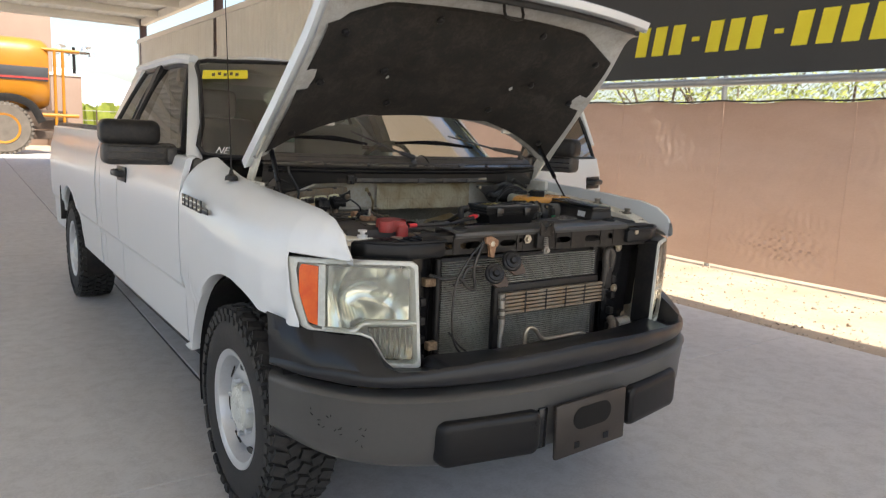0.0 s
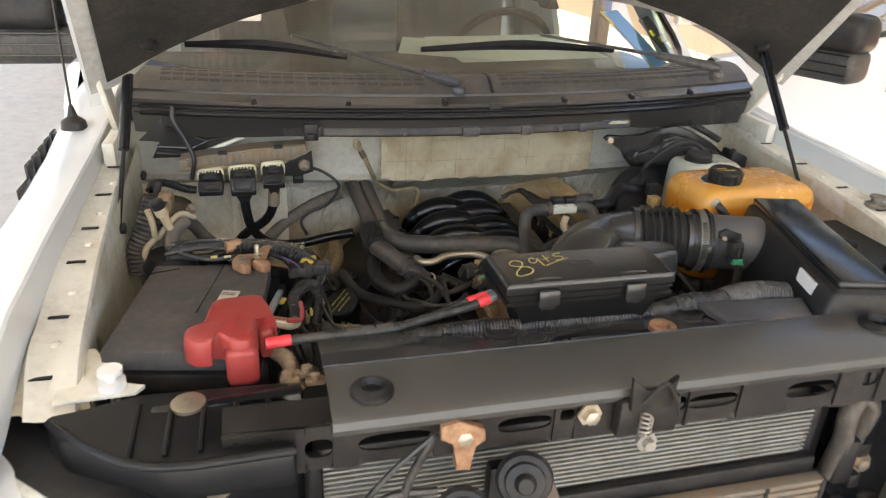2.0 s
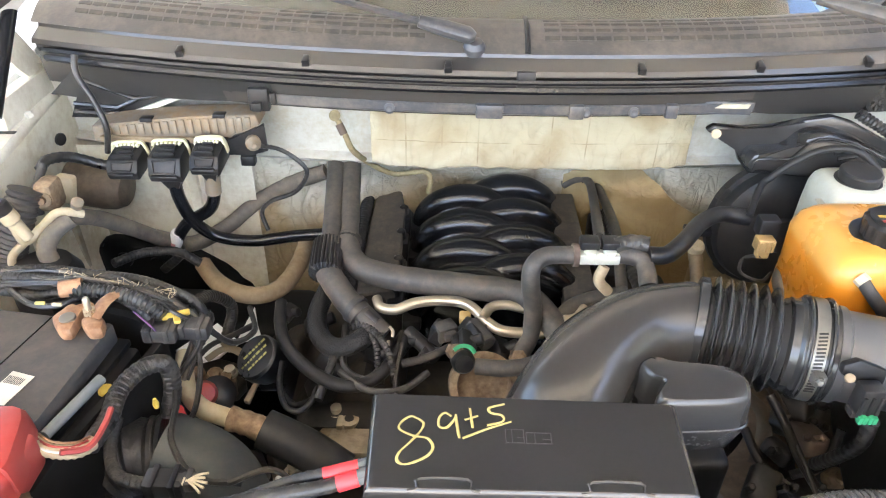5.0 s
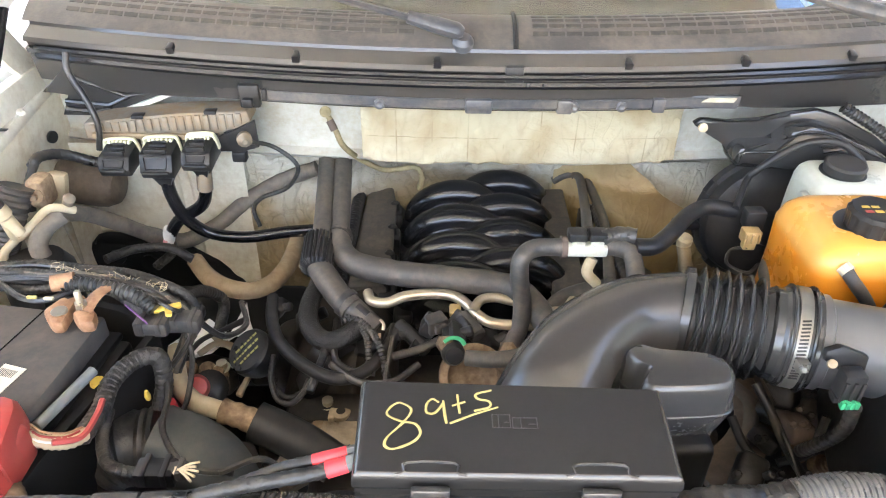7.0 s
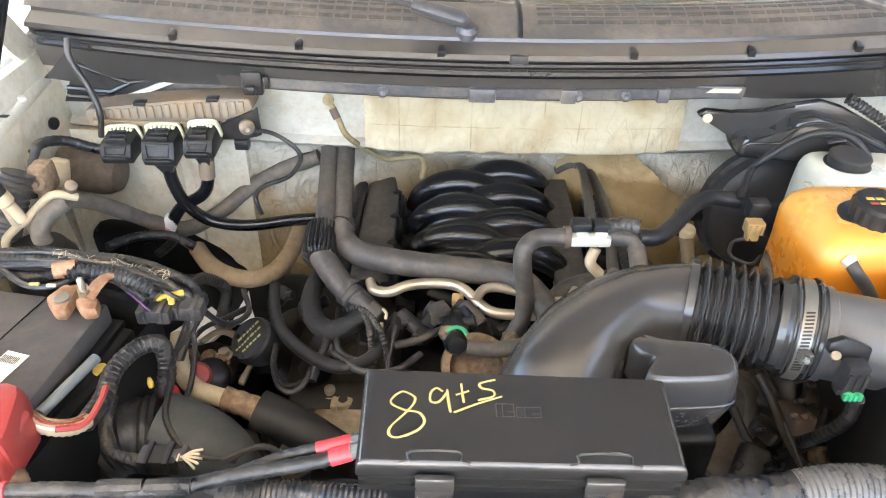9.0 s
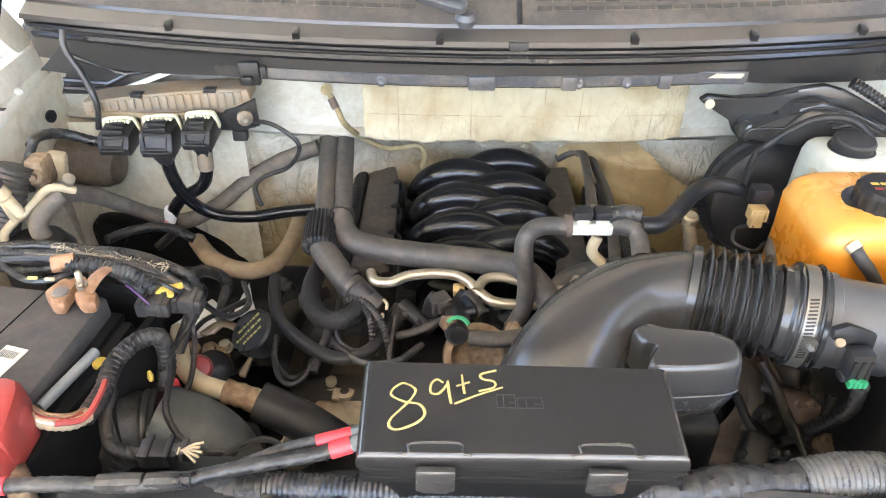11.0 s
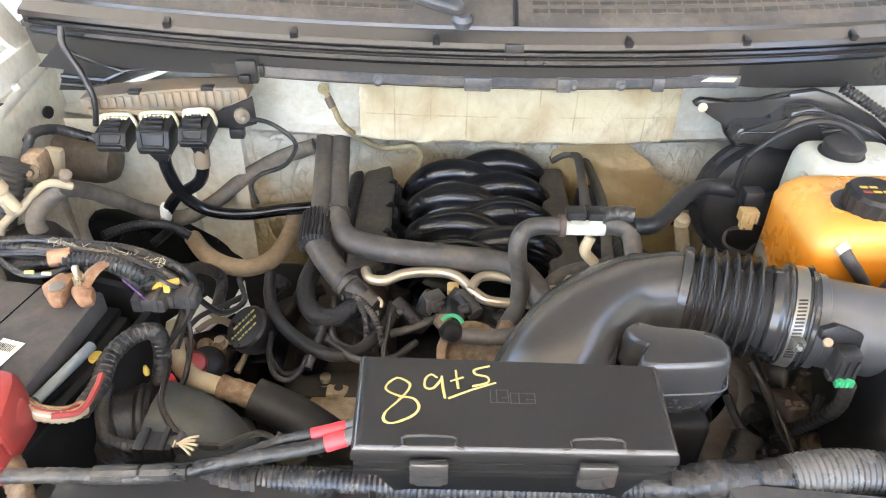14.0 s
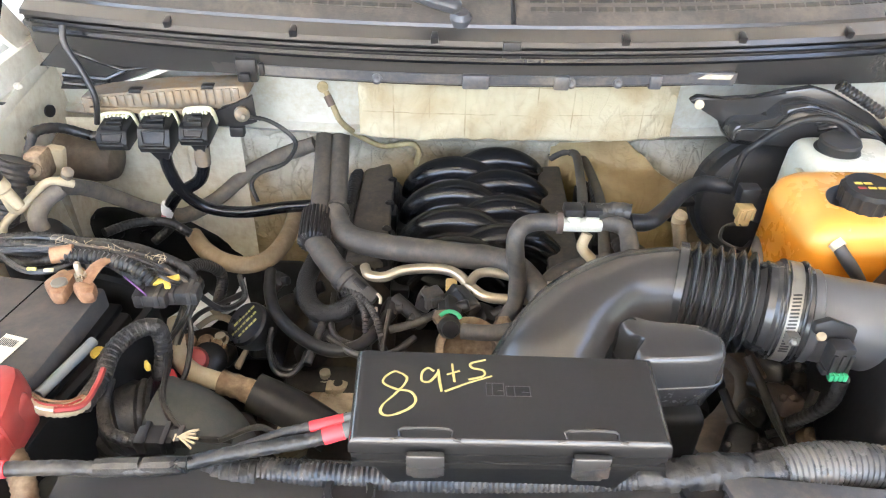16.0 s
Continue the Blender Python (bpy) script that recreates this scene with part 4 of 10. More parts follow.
# greenhouse
def wscreen(u, v):
    """Windshield: u across from -1 to 1, v up from 0 to 1."""
    x = u * lerp(v, (0, 1), (0.86, 0.70))
    y = (0.255 + 0.50 * abs(u) ** 3.2) * (1 - v) + (1.30 + 0.06 * u * u) * v
    z = lerp(v, (0, 1), (1.40, 1.905)) - u * u * 0.035 * v + 0.03 * math.sin(math.pi * v)
    return (x, y, z)


bm = B()
sheet(bm, [[wscreen(u, v) for v in np.linspace(0, 1, 10)] for u in np.linspace(-1, 1, 20)])
ws = part("windshield", bm, GLASS, truck, "windshield with stickers and papers behind it")
ws.visible_shadow = False
bm = B()
tube(bm, [wscreen(u, 0.0) for u in np.linspace(-1, 1, 9)] + [wscreen(1, v) for v in (0.25, 0.5, 0.75)] + [wscreen(u, 1) for u in np.linspace(1, -1, 9)] + [wscreen(-1, v) for v in (0.75, 0.5, 0.25)], 0.012, 6, 3, True)
part("windshield_seal", bm, BLACK, truck, "black windshield seal")

def belt(s, y):
    return Vector((s * 0.945, y, 1.405))


def eave(s, y):
    return Vector((s * lerp(y, (1.3, 2.0, 2.8), (0.70, 0.715, 0.70)), y, lerp(y, (1.3, 1.7, 2.75), (1.865, 1.90, 1.89))))


bm = B()
grid = []
for v in np.linspace(0, 1, 14):
    y = 1.335 + v * 1.43
    row = []
    for u in np.linspace(-1, 1, 21):
        crown = 1 - abs(u) ** 4
        yy = y + (u * u * 0.10 if v < 0.05 else u * u * 0.10 * (1 - v))
        row.append((u * 0.715, yy, lerp(v, (0, 0.15, 0.6, 1), (1.905, 1.945, 1.955, 1.935)) - 0.055 * (1 - crown)))
    grid.append(row)
sheet(bm, grid)
sheet(bm, [[(u * 0.71, 2.765 + v * 0.03, 1.88 + (0.055 * (1 - abs(u) ** 4) - 0.0) * (1 - v) - v * 0.48) for v in (0, 0.5, 1)] for u in np.linspace(-1, 1, 21)])
part("roof", bm, WHITE, truck, "white cab roof", 40)

for s, _ in SIDES:
    bm = B()
    a0, a1 = Vector(wscreen(s, 0)), Vector(wscreen(s, 1))
    lo, hi = Vector((s * 0.925, 0.80, 1.39)), Vector((s * 0.735, 1.43, 1.868))
    rings(bm, [[a0 + Vector((0, 0.02, -0.03)), a0 + Vector((s * 0.03, 0.01, -0.02)), lo + Vector((s * 0.01, -0.02, -0.02)), lo + Vector((-s * 0.04, 0.06, -0.02)), a0 + Vector((0.0, 0.1, -0.05))],
               [(a0 + a1) / 2 + Vector((0, 0.0, 0.028)), (a0 + a1) / 2 + Vector((s * 0.025, 0.015, 0.02)), (lo + hi) / 2 + Vector((s * 0.012, -0.05, 0.03)), (lo + hi) / 2 + Vector((-s * 0.03, 0.03, 0.02)), (a0 + a1) / 2 + Vector((0.0, 0.1, 0.0))],
               [a1 + Vector((0, 0, 0.0)), a1 + Vector((s * 0.02, 0.015, -0.005)), hi + Vector((s * 0.012, -0.04, 0.0)), hi + Vector((-s * 0.02, 0.03, -0.01)), a1 + Vector((0.0, 0.1, -0.02))]])
    part("a_pillar", bm, WHITE, truck, "white windshield pillar", 50)
    # rail above the doors
    bm = B()
    tube(bm, [eave(s, y) + Vector((0, 0, 0.005)) for y in (1.44, 1.7, 2.1, 2.5, 2.74)], 0.03, 8, 3)
    part("roof_rail", bm, WHITE, truck)
    # side glass with dark frames
    def pane(name, ya, yb, yc2, yd, mat):
        """Lower edge from ya to yb, upper edge from yc2 to yd."""
        g = []
        for u in np.linspace(0, 1, 6):
            g.append([belt(s, ya + (yb - ya) * u).lerp(eave(s, yc2 + (yd - yc2) * u) - Vector((0, 0, 0.03)), v) - Vector((s * 0.012 * (1 - 4 * (v - 0.5) ** 2) * -1, 0, 0)) for v in np.linspace(0, 1, 6)])
        b = B()
        sheet(b, g)
        p = part(name, b, mat, truck, "dark side window")
        p.visible_shadow = False
        b = B()
        loop = [g[0][k] for k in range(6)] + [g[k][5] for k in range(1, 6)] + [g[5][k] for k in range(4, -1, -1)] + [g[k][0] for k in range(4, 0, -1)]
        tube(b, loop, 0.014, 6, 1, True)
        q = part("window_seal", b, BLACK, p, "black window seal")
        if s > 0 and name == "front_window":
            b = B()
            tube(b, [loop[-1] + Vector((0, -0.03, 0)), loop[2] + Vector((0, -0.03, 0)), loop[6] + Vector((0, 0, 0.03)), loop[10] + Vector((0, 0.04, 0.03)), loop[14] + Vector((0, 0.04, 0))], 0.024, 6, 3)
            f = part("window_frame", b, WHITE, p, "white window frame")
            for o in (p, q, f):
                o.data.transform(SWING)
    pane("front_window", 0.80, 2.02, 1.52, 2.02, DARKGLASS)
    pane("rear_window", 2.12, 2.58, 2.12, 2.52, DARKGLASS)
    bm = B()
    rings(bm, [[belt(s, y) + Vector((s * q, 0, -0.02)) for y, q in ((2.02, 0.015), (2.12, 0.015), (2.12, -0.05), (2.02, -0.05))],
               [eave(s, y) + Vector((s * q, 0, 0.0)) for y, q in ((2.02, 0.015), (2.12, 0.015), (2.12, -0.05), (2.02, -0.05))]])
    part("b_pillar", bm, BLACK, truck, "black door pillar")
    bm = B()
    rings(bm, [[belt(s, y) + Vector((s * q, 0, -0.02)) for y, q in ((2.58, 0.01), (2.79, 0.005), (2.79, -0.1), (2.58, -0.05))],
               [eave(s, y) + Vector((s * q, 0, 0.02)) for y, q in ((2.52, 0.012), (2.78, 0.0), (2.78, -0.08), (2.52, -0.05))]])
    part("c_pillar", bm, WHITE, truck, "white rear pillar", 40)
    # towing mirror
    bm = B()
    box(bm, (s * 1.145 - 0.135, 0.88, 1.425), (s * 1.145 + 0.13, 1.02, 1.545), 0.04, seg=4)
    mi = part("mirror", bm, BLACK, truck, "large black towing mirror")
    bm = B()
    box(bm, (s * 1.105 - 0.165, 0.885, 1.335), (s * 1.105 + 0.165, 1.01, 1.44), 0.03, seg=3)
    box(bm, (s * 0.96 - 0.04, 0.86, 1.34), (s * 0.96 + 0.05, 0.96, 1.42), 0.02)
    arm = part("mirror_arm", bm, DUSTBLACK, mi, "grooved black mirror base")
    grooves = []
    for z in (1.365, 1.395, 1.425):
        bm = B()
        box(bm, (s * 1.11 - 0.14, 0.880, z - 0.002), (s * 1.11 + 0.14, 0.888, z + 0.002))
        grooves.append(part("groove", bm, GLOSSBLACK, mi))
    bm = B()
    box(bm, (s * 1.145 - 0.10, 1.02, 1.44), (s * 1.145 + 0.10, 1.026, 1.53), 0.003)
    mg = part("mirror_glass", bm, CHROME, mi, "mirror glass")
    if s > 0:
        for o in (mi, arm, mg, *grooves):
            o.data.transform(SWING)

# cab back glass frame and interior
bm = B()
box(bm, (-0.72, 2.75, 0.9), (-0.5, 2.8, 1.86), 0.01)
box(bm, (0.5, 2.75, 0.9), (0.72, 2.8, 1.86), 0.01)
box(bm, (-0.72, 2.75, 0.6), (0.72, 2.8, 1.42), 0.01)
part("cab_back", bm, WHITE, truck)
bm = B()
box(bm, (-0.5, 2.77, 1.42), (0.5, 2.776, 1.84))
bg = part("back_glass", bm, GLASS, truck, "rear cab window", 0)
bg.visible_shadow = False
bm = B()
box(bm, (-0.82, 0.62, 1.12), (0.82, 1.02, 1.36), 0.05, seg=3)
part("dashboard", bm, BLACK, truck, "dark dashboard")
for x in (-0.4, 0.4):
    bm = B()
    box(bm, (x - 0.26, 1.45, 0.85), (x + 0.26, 1.98, 1.05), 0.06, seg=3)
    box(bm, (x - 0.25, 1.92, 0.95), (x + 0.25, 2.08, 1.58), 0.06, pose(0, 0, 0), seg=3)
    st = part("seat", bm, GREYCLOTH, truck, "grey cloth front seat")
    bm = B()
    box(bm, (x - 0.13, 1.98, 1.58), (x + 0.13, 2.08, 1.76), 0.04, seg=3)
    part("headrest", bm, GREYCLOTH, st)
bm = B()
tube(bm, [Vector((0.4, 1.22, 1.30)) + Euler((radians(-65), 0, 0)).to_matrix() @ Vector((math.cos(a) * 0.19, math.sin(a) * 0.19, 0)) for a in np.linspace(0, 2 * math.pi, 17)[:-1]], 0.015, 8, 2, True)
rod(bm, (0.4, 1.05, 1.2), (0.4, 1.22, 1.30), 0.03)
box(bm, (0.22, 1.205, 1.28), (0.58, 1.225, 1.32), 0.008)
part("steering_wheel", bm, BLACK, truck, "black steering wheel")

# on the windshield: yellow sticker, white pen letters, papers on the dash
def on_screen(u, v, off=0.004):
    p = Vector(wscreen(u, v))
    du, dv = Vector(wscreen(u + 0.01, v)) - p, Vector(wscreen(u, v + 0.01)) - p
    nrm = du.cross(dv).normalized()
    if nrm.y > 0:
        nrm = -nrm
    x = du.normalized()
    m = Matrix((x, nrm.cross(x), nrm)).transposed().to_4x4()
    return Matrix.Translation(p + nrm * off) @ m


def card(name, m, w, h, mat, parent, label="", t=0.001):
    bm = B()
    box(bm, (-w / 2, -h / 2, 0), (w / 2, h / 2, t), 0, m)
    return part(name, bm, mat, parent, label, 0)


stick = card("sticker", on_screen(-0.84, 0.79), 0.23, 0.11, SIGNYELLOW, truck, "yellow stock sticker with dark number bars")
for k in range(5):
    card("bar", on_screen(-0.84, 0.79) @ pose(-0.06 + k * 0.03, 0.012 * (k % 2) - 0.004, 0.0015), 0.016, 0.036, RUSTY, stick)
words("pen_letters", "NE", 0.055, on_screen(-0.93, 0.03, 0.003), LABEL, truck)
card("paper", pose(0.34, 0.90, 1.385, 4, 0, 8), 0.52, 0.34, LABEL, truck, "white papers lying on the dashboard")
card("paper", pose(0.10, 0.86, 1.388, 3, 2, -14), 0.30, 0.24, LABEL, truck, "white paper on the dashboard")
bl = card("window_tag", on_screen(0.69, 0.12, -0.008), 0.095, 0.25, BLUETAPE, truck, "blue and white paper strip behind the glass")
card("tag_edge", on_screen(0.69, 0.12, -0.0065) @ pose(-0.055, 0, 0), 0.018, 0.25, YELLOWPEN, bl)
tg = card("window_tag", on_screen(0.86, 0.08, -0.008), 0.17, 0.20, BANNER, truck, "black and yellow sticker behind the glass")
for k in range(3):
    card("bar", on_screen(0.86, 0.08, -0.006) @ pose(-0.05 + k * 0.05, 0.045 - k * 0.03, 0.001), 0.045, 0.022, SIGNYELLOW if k < 2 else LABEL, tg)


# ---- wheels ----
def wheel(x, y, s):
    m = Matrix.Translation((x, y, 0.420)) @ Matrix.Rotation(radians(90 * s), 4, "Y") @ Matrix.Diagonal((1.045, 1.045, 1.0, 1.0))
    w, r = 0.265, 0.402
    top = part("wheel", lathe(B(), [(0.05, -0.06), (0.19, -0.08), (0.205, -0.04)], m, 24), DARKSTEEL, truck, "silver steel wheel with a knobbly all-terrain tyre")
    bm = B()
    lathe(bm, [(0.222, w / 2 - 0.03), (0.232, w / 2 - 0.006), (0.262, w / 2 + 0.004), (0.32, w / 2 + 0.002), (0.365, w / 2 - 0.014), (0.383, w / 2 - 0.035), (0.388, 0.06), (0.388, -0.06), (0.383, -w / 2 + 0.035), (0.365, -w / 2 + 0.014), (0.32, -w / 2), (0.262, -w / 2), (0.222, -w / 2 + 0.03)], m, 60, True)
    ty = part("tyre", bm, TYRE, top, "black rubber tyre")
    bm = B()
    R = random.Random(5)
    n = 44
    for k in range(n):
        a = 2 * math.pi * k / n
        for row, (c, ww, dl) in enumerate(((-0.099, 0.052, 0.0), (-0.047, 0.040, 0.5), (0.0, 0.040, 0.1), (0.047, 0.040, 0.6), (0.099, 0.052, 0.3))):
            rot = m @ Matrix.Rotation(a + dl * 2 * math.pi / n, 4, "Z") @ Matrix.Translation((0.394, 0, c)) @ Matrix.Rotation(R.uniform(0.25, 0.5) * (1 if row % 2 else -1), 4, "X")
            box(bm, (-0.012, -0.019, -ww / 2), (0.0085 - 0.004 * (row in (0, 4)), 0.019, ww / 2), 0, rot)
        for e in (-1, 1):
            for q, (r0, hh) in enumerate(((0.372, 0.020), (0.352, 0.013))):
                rot = m @ Matrix.Rotation(a + (0.3 + 0.35 * q + (0.1 if k % 2 else 0)) * 2 * math.pi / n, 4, "Z") @ Matrix.Translation((r0, 0, e * (w / 2 - 0.012 + 0.006 * q)))
                box(bm, (-0.014, -0.015, -0.012), (0.014, 0.015, 0.012), 0, rot)
    tagged(part("tread", bm, TYRE, ty, "chunky tread blocks", 0), kind="stuff")
    bm = B()
    lathe(bm, [(0.10, 0.075), (0.105, 0.085), (0.118, 0.09), (0.150, 0.086), (0.168, 0.070), (0.178, 0.050), (0.19, 0.055), (0.198, 0.085), (0.205, 0.118), (0.222, 0.128), (0.230, 0.128), (0.232, 0.118), (0.22, 0.10), (0.212, 0.05), (0.2, -0.05)], m, 48)
    rim = part("rim", bm, STEEL, top, "silver painted steel rim")
    for k in range(7):
        a = 2 * math.pi * k / 7
        bm = B()
        lathe(bm, [(0.001, 0.0), (0.02, 0.0), (0.021, 0.006)], m @ Matrix.Rotation(a, 4, "Z") @ Matrix.Translation((0.163, 0, 0.081)) @ Matrix.Rotation(0.5, 4, "Y") @ Matrix.Diagonal((0.85, 1.5, 1, 1)), 14)
        part("vent_hole", bm, BLACK, rim, "dark vent hole")
    bm = B()
    lathe(bm, [(0.092, 0.07), (0.09, 0.10), (0.082, 0.112), (0.05, 0.12), (0.046, 0.117), (0.02, 0.119), (0.001, 0.119)], m, 32)
    part("hub_cap", bm, HAZE, top, "pale plastic hub cap")
    for k in range(7):
        a = 2 * math.pi * (k + 0.5) / 7
        bm = B()
        lathe(bm, [(0.011, 0.08), (0.011, 0.108), (0.007, 0.112)], m @ Matrix.Rotation(a, 4, "Z") @ Matrix.Translation((0.104, 0, 0)), 6)
        part("wheel_nut", bm, STEEL, rim)


for yy in (0.0, 4.14):
    wheel(-0.850, yy, -1)
    wheel(0.850, yy, 1)


# ---- front bumper ----
def lamp_plan(x):
    return smooth_lerp(abs(x), (0.5, 0.6, 0.7, 0.82, 0.92, 0.96), (-0.785, -0.748, -0.704, -0.63, -0.485, -0.40))


def front_base(x):
    return lerp(min(abs(x), 1.02), (0, 0.3, 0.6, 0.8, 0.92, 0.985, 1.02), (-0.955, -0.945, -0.885, -0.79, -0.655, -0.42, -0.36))


def front_plan(x):
    """The base line with its corners rounded off."""
    w = min(0.09, max(0.012, (1.0 - abs(x)) * 0.8))
    return sum(front_base(x + w * k / 4) for k in range(-4, 5)) / 9


def bumper_sheet(profile, x1=0.992, n=97):
    """profile(x): rows of (set back, z)."""
    grid = []
    us = np.linspace(-1, 1, n)
    for u in us:
        x = math.copysign(abs(u) ** 0.8, u) * x1
        y = front_plan(x)
        d = Vector((-0.0, 1, 0)) if abs(x) < 0.3 else Vector((-x * 0.6, 1, 0)).normalized()
        row = []
        for back, z in profile(abs(x)):
            p = Vector((x, y, z)) + d * back
            row.append(p)
        grid.append(row)
    return grid


def cap_sheet(n=181):
    """From the lamp's lower edge forward and down to a crease, then the face."""
    grid = []
    for u in np.linspace(-1, 1, n):
        x = math.copysign(abs(u) ** 0.85, u) * 0.992
        ax = abs(x)
        lampz = lerp(ax, (0, 0.567, 0.582, 0.700, 0.752, 0.785, 0.895, 0.92, 0.945, 0.992), (0.80, 0.80, 0.760, 0.760, 0.860, 0.870, 0.870, 0.880, 0.894, 0.916))
        front = smooth_lerp(ax, (0, 0.4, 0.55, 0.66, 0.77, 0.85, 0.95, 0.992), (0.812, 0.802, 0.792, 0.782, 0.773, 0.777, 0.765, 0.752))
        y = front_plan(x)
        yl = max(lamp_plan(x) - 0.004, y + 0.018) if ax > 0.575 else y + 0.135
        back = Vector((0, 1, 0)) if ax < 0.3 else Vector((-x * 0.6, 1, 0)).normalized()
        row = [Vector((x, yl + 0.02, lampz - 0.012)), Vector((x, yl, lampz)),
               Vector((x, yl + (y - yl) * 0.4, lampz + (front - lampz) * 0.34)),
               Vector((x, yl + (y - yl) * 0.8, lampz + (front - lampz) * 0.76))]
        for d, z in ((0.012, front + 0.002), (0.005, front - 0.004), (0.0, front - 0.013), (0.0, 0.741), (0.003, 0.734), (0.012, 0.728), (0.07, 0.724)):
            row.append(Vector((x, y, z)) + back * d)
        grid.append(row)
    return grid


bumper = part("bumper_cap", sheet(B(), cap_sheet()), BUMPCAP, truck, "smooth black plastic bumper cap", 30)


def bar_profile(x):
    low = lerp(x, (0, 0.6, 0.9, 1), (0.44, 0.44, 0.46, 0.49))
    return [(0.09, 0.696), (0.016, 0.700), (-0.002, 0.696), (-0.012, 0.684), (-0.008, 0.670), (0.0, 0.60), (0.004, 0.52), (0.014, low + 0.02), (0.04, low), (0.09, low + 0.01)]


bar = part("bumper_bar", sheet(B(), bumper_sheet(bar_profile)), BUMPER, truck, "dark grey painted steel bumper bar, scuffed at the corner", 45)
rng = random.Random(4)
for k in range(16):
    bm = B()
    x = -0.93 + rng.random() * 0.13
    z = 0.62 - (x + 0.93) * 0.5 + rng.uniform(-0.04, 0.04)
    m = axis((x, front_plan(x) - 0.0035, z), (-0.75, -0.6, 0))
    box(bm, (-0.003, -0.0015, 0), (0.003 + 0.006 * rng.random(), 0.0015, 0.002), 0, m @ Matrix.Rotation(rng.random() * 3, 4, "Z"))
    part("scuff", bm, BLACK, bar, "black scuff mark", 0)
for s, _ in SIDES:
    for (xa, xb) in ((0.225, 0.605),):
        bm = B()
        loops = []
        for back, mgn in ((0.02, 0.0), (-0.014, 0.0), (-0.026, 0.006), (-0.031, 0.014), (-0.033, 0.03)):
            lp = []
            r = 0.034 - mgn * 0.4
            for cxx, czz, a0 in ((xa + mgn + r, 0.455 + mgn + r, math.pi), (xb - mgn - r, 0.455 + mgn + r, 1.5 * math.pi), (xb - mgn - r, 0.615 - mgn - r, 0.0), (xa + mgn + r, 0.615 - mgn - r, 0.5 * math.pi)):
                for q in range(6):
                    a = a0 + q * math.pi / 10
                    x = cxx + r * math.cos(a)
                    lp.append(Vector((s * x, front_plan(x) + back, czz + r * math.sin(a))))
            loops.append(lp)
        rings(bm, loops)
        part("bumper_pad", bm, PADBLACK, truck, "black plastic bumper pad", 30)
    # Solid black panel stands for the shade inside the tow hook opening.
    bm = B()
    box(bm, (min(s * 0.182, s * 0.224), -0.958, 0.462), (max(s * 0.182, s * 0.224), -0.925, 0.612), 0.006)
    part("tow_recess", bm, GLOSSBLACK, truck, "black panel painted for the shaded tow hook opening")
bm = B()
poly = [(-0.18, -0.10), (0.18, -0.10), (0.18, 0.105), (-0.18, 0.105)]
pm = Matrix.Translation((0.012, -0.972, 0.522)) @ pose(0, 0, 0, 90, 0, 0) @ Matrix.Rotation(radians(2.2), 4, "Z")
prism(bm, poly, 0.018, pm, 0.008)
plate = part("plate_bracket", bm, PLATEBROWN, truck, "empty brown-black licence plate bracket")
# Flat near-black oval paints the shade of a hole through the bracket.
bm = B()
prism(bm, [(-0.055 + 0.042 * math.cos(a), 0.035 + 0.042 * math.sin(a)) for a in np.linspace(math.pi / 2, 1.5 * math.pi, 9)] + [(0.055 + 0.042 * math.cos(a), 0.035 + 0.042 * math.sin(a)) for a in np.linspace(-math.pi / 2, math.pi / 2, 9)], 0.002, pm @ Matrix.Translation((0, 0, 0.0185)))
part("slot", bm, SHADEBLACK, plate, "black oval painted for the shaded opening", 0)
for x in (-0.075, 0.075):
    bm = B()
    box(bm, (x - 0.013, -0.075, 0.0185), (x + 0.013, -0.05, 0.021), 0.001, pm)
    part("hole", bm, GLOSSBLACK, plate, smooth=0)
bm = B()
box(bm, (-0.7, -0.78, 0.46), (0.7, -0.7, 0.6), 0.02)
box(bm, (-0.6, -0.84, 0.55), (0.6, -0.78, 0.68), 0.02)
part("crash_bar", bm, BLACK, truck, "black steel behind the bumper")


# ---- headlights ----
LAMP = [(-0.934, 1.108), (-0.87, 1.113), (-0.75, 1.120), (-0.632, 1.118), (-0.617, 1.105), (-0.596, 0.770), (-0.606, 0.760), (-0.690, 0.764), (-0.70, 0.775), (-0.745, 0.862), (-0.775, 0.874), (-0.895, 0.872), (-0.908, 0.885), (-0.928, 0.98), (-0.938, 1.08)]


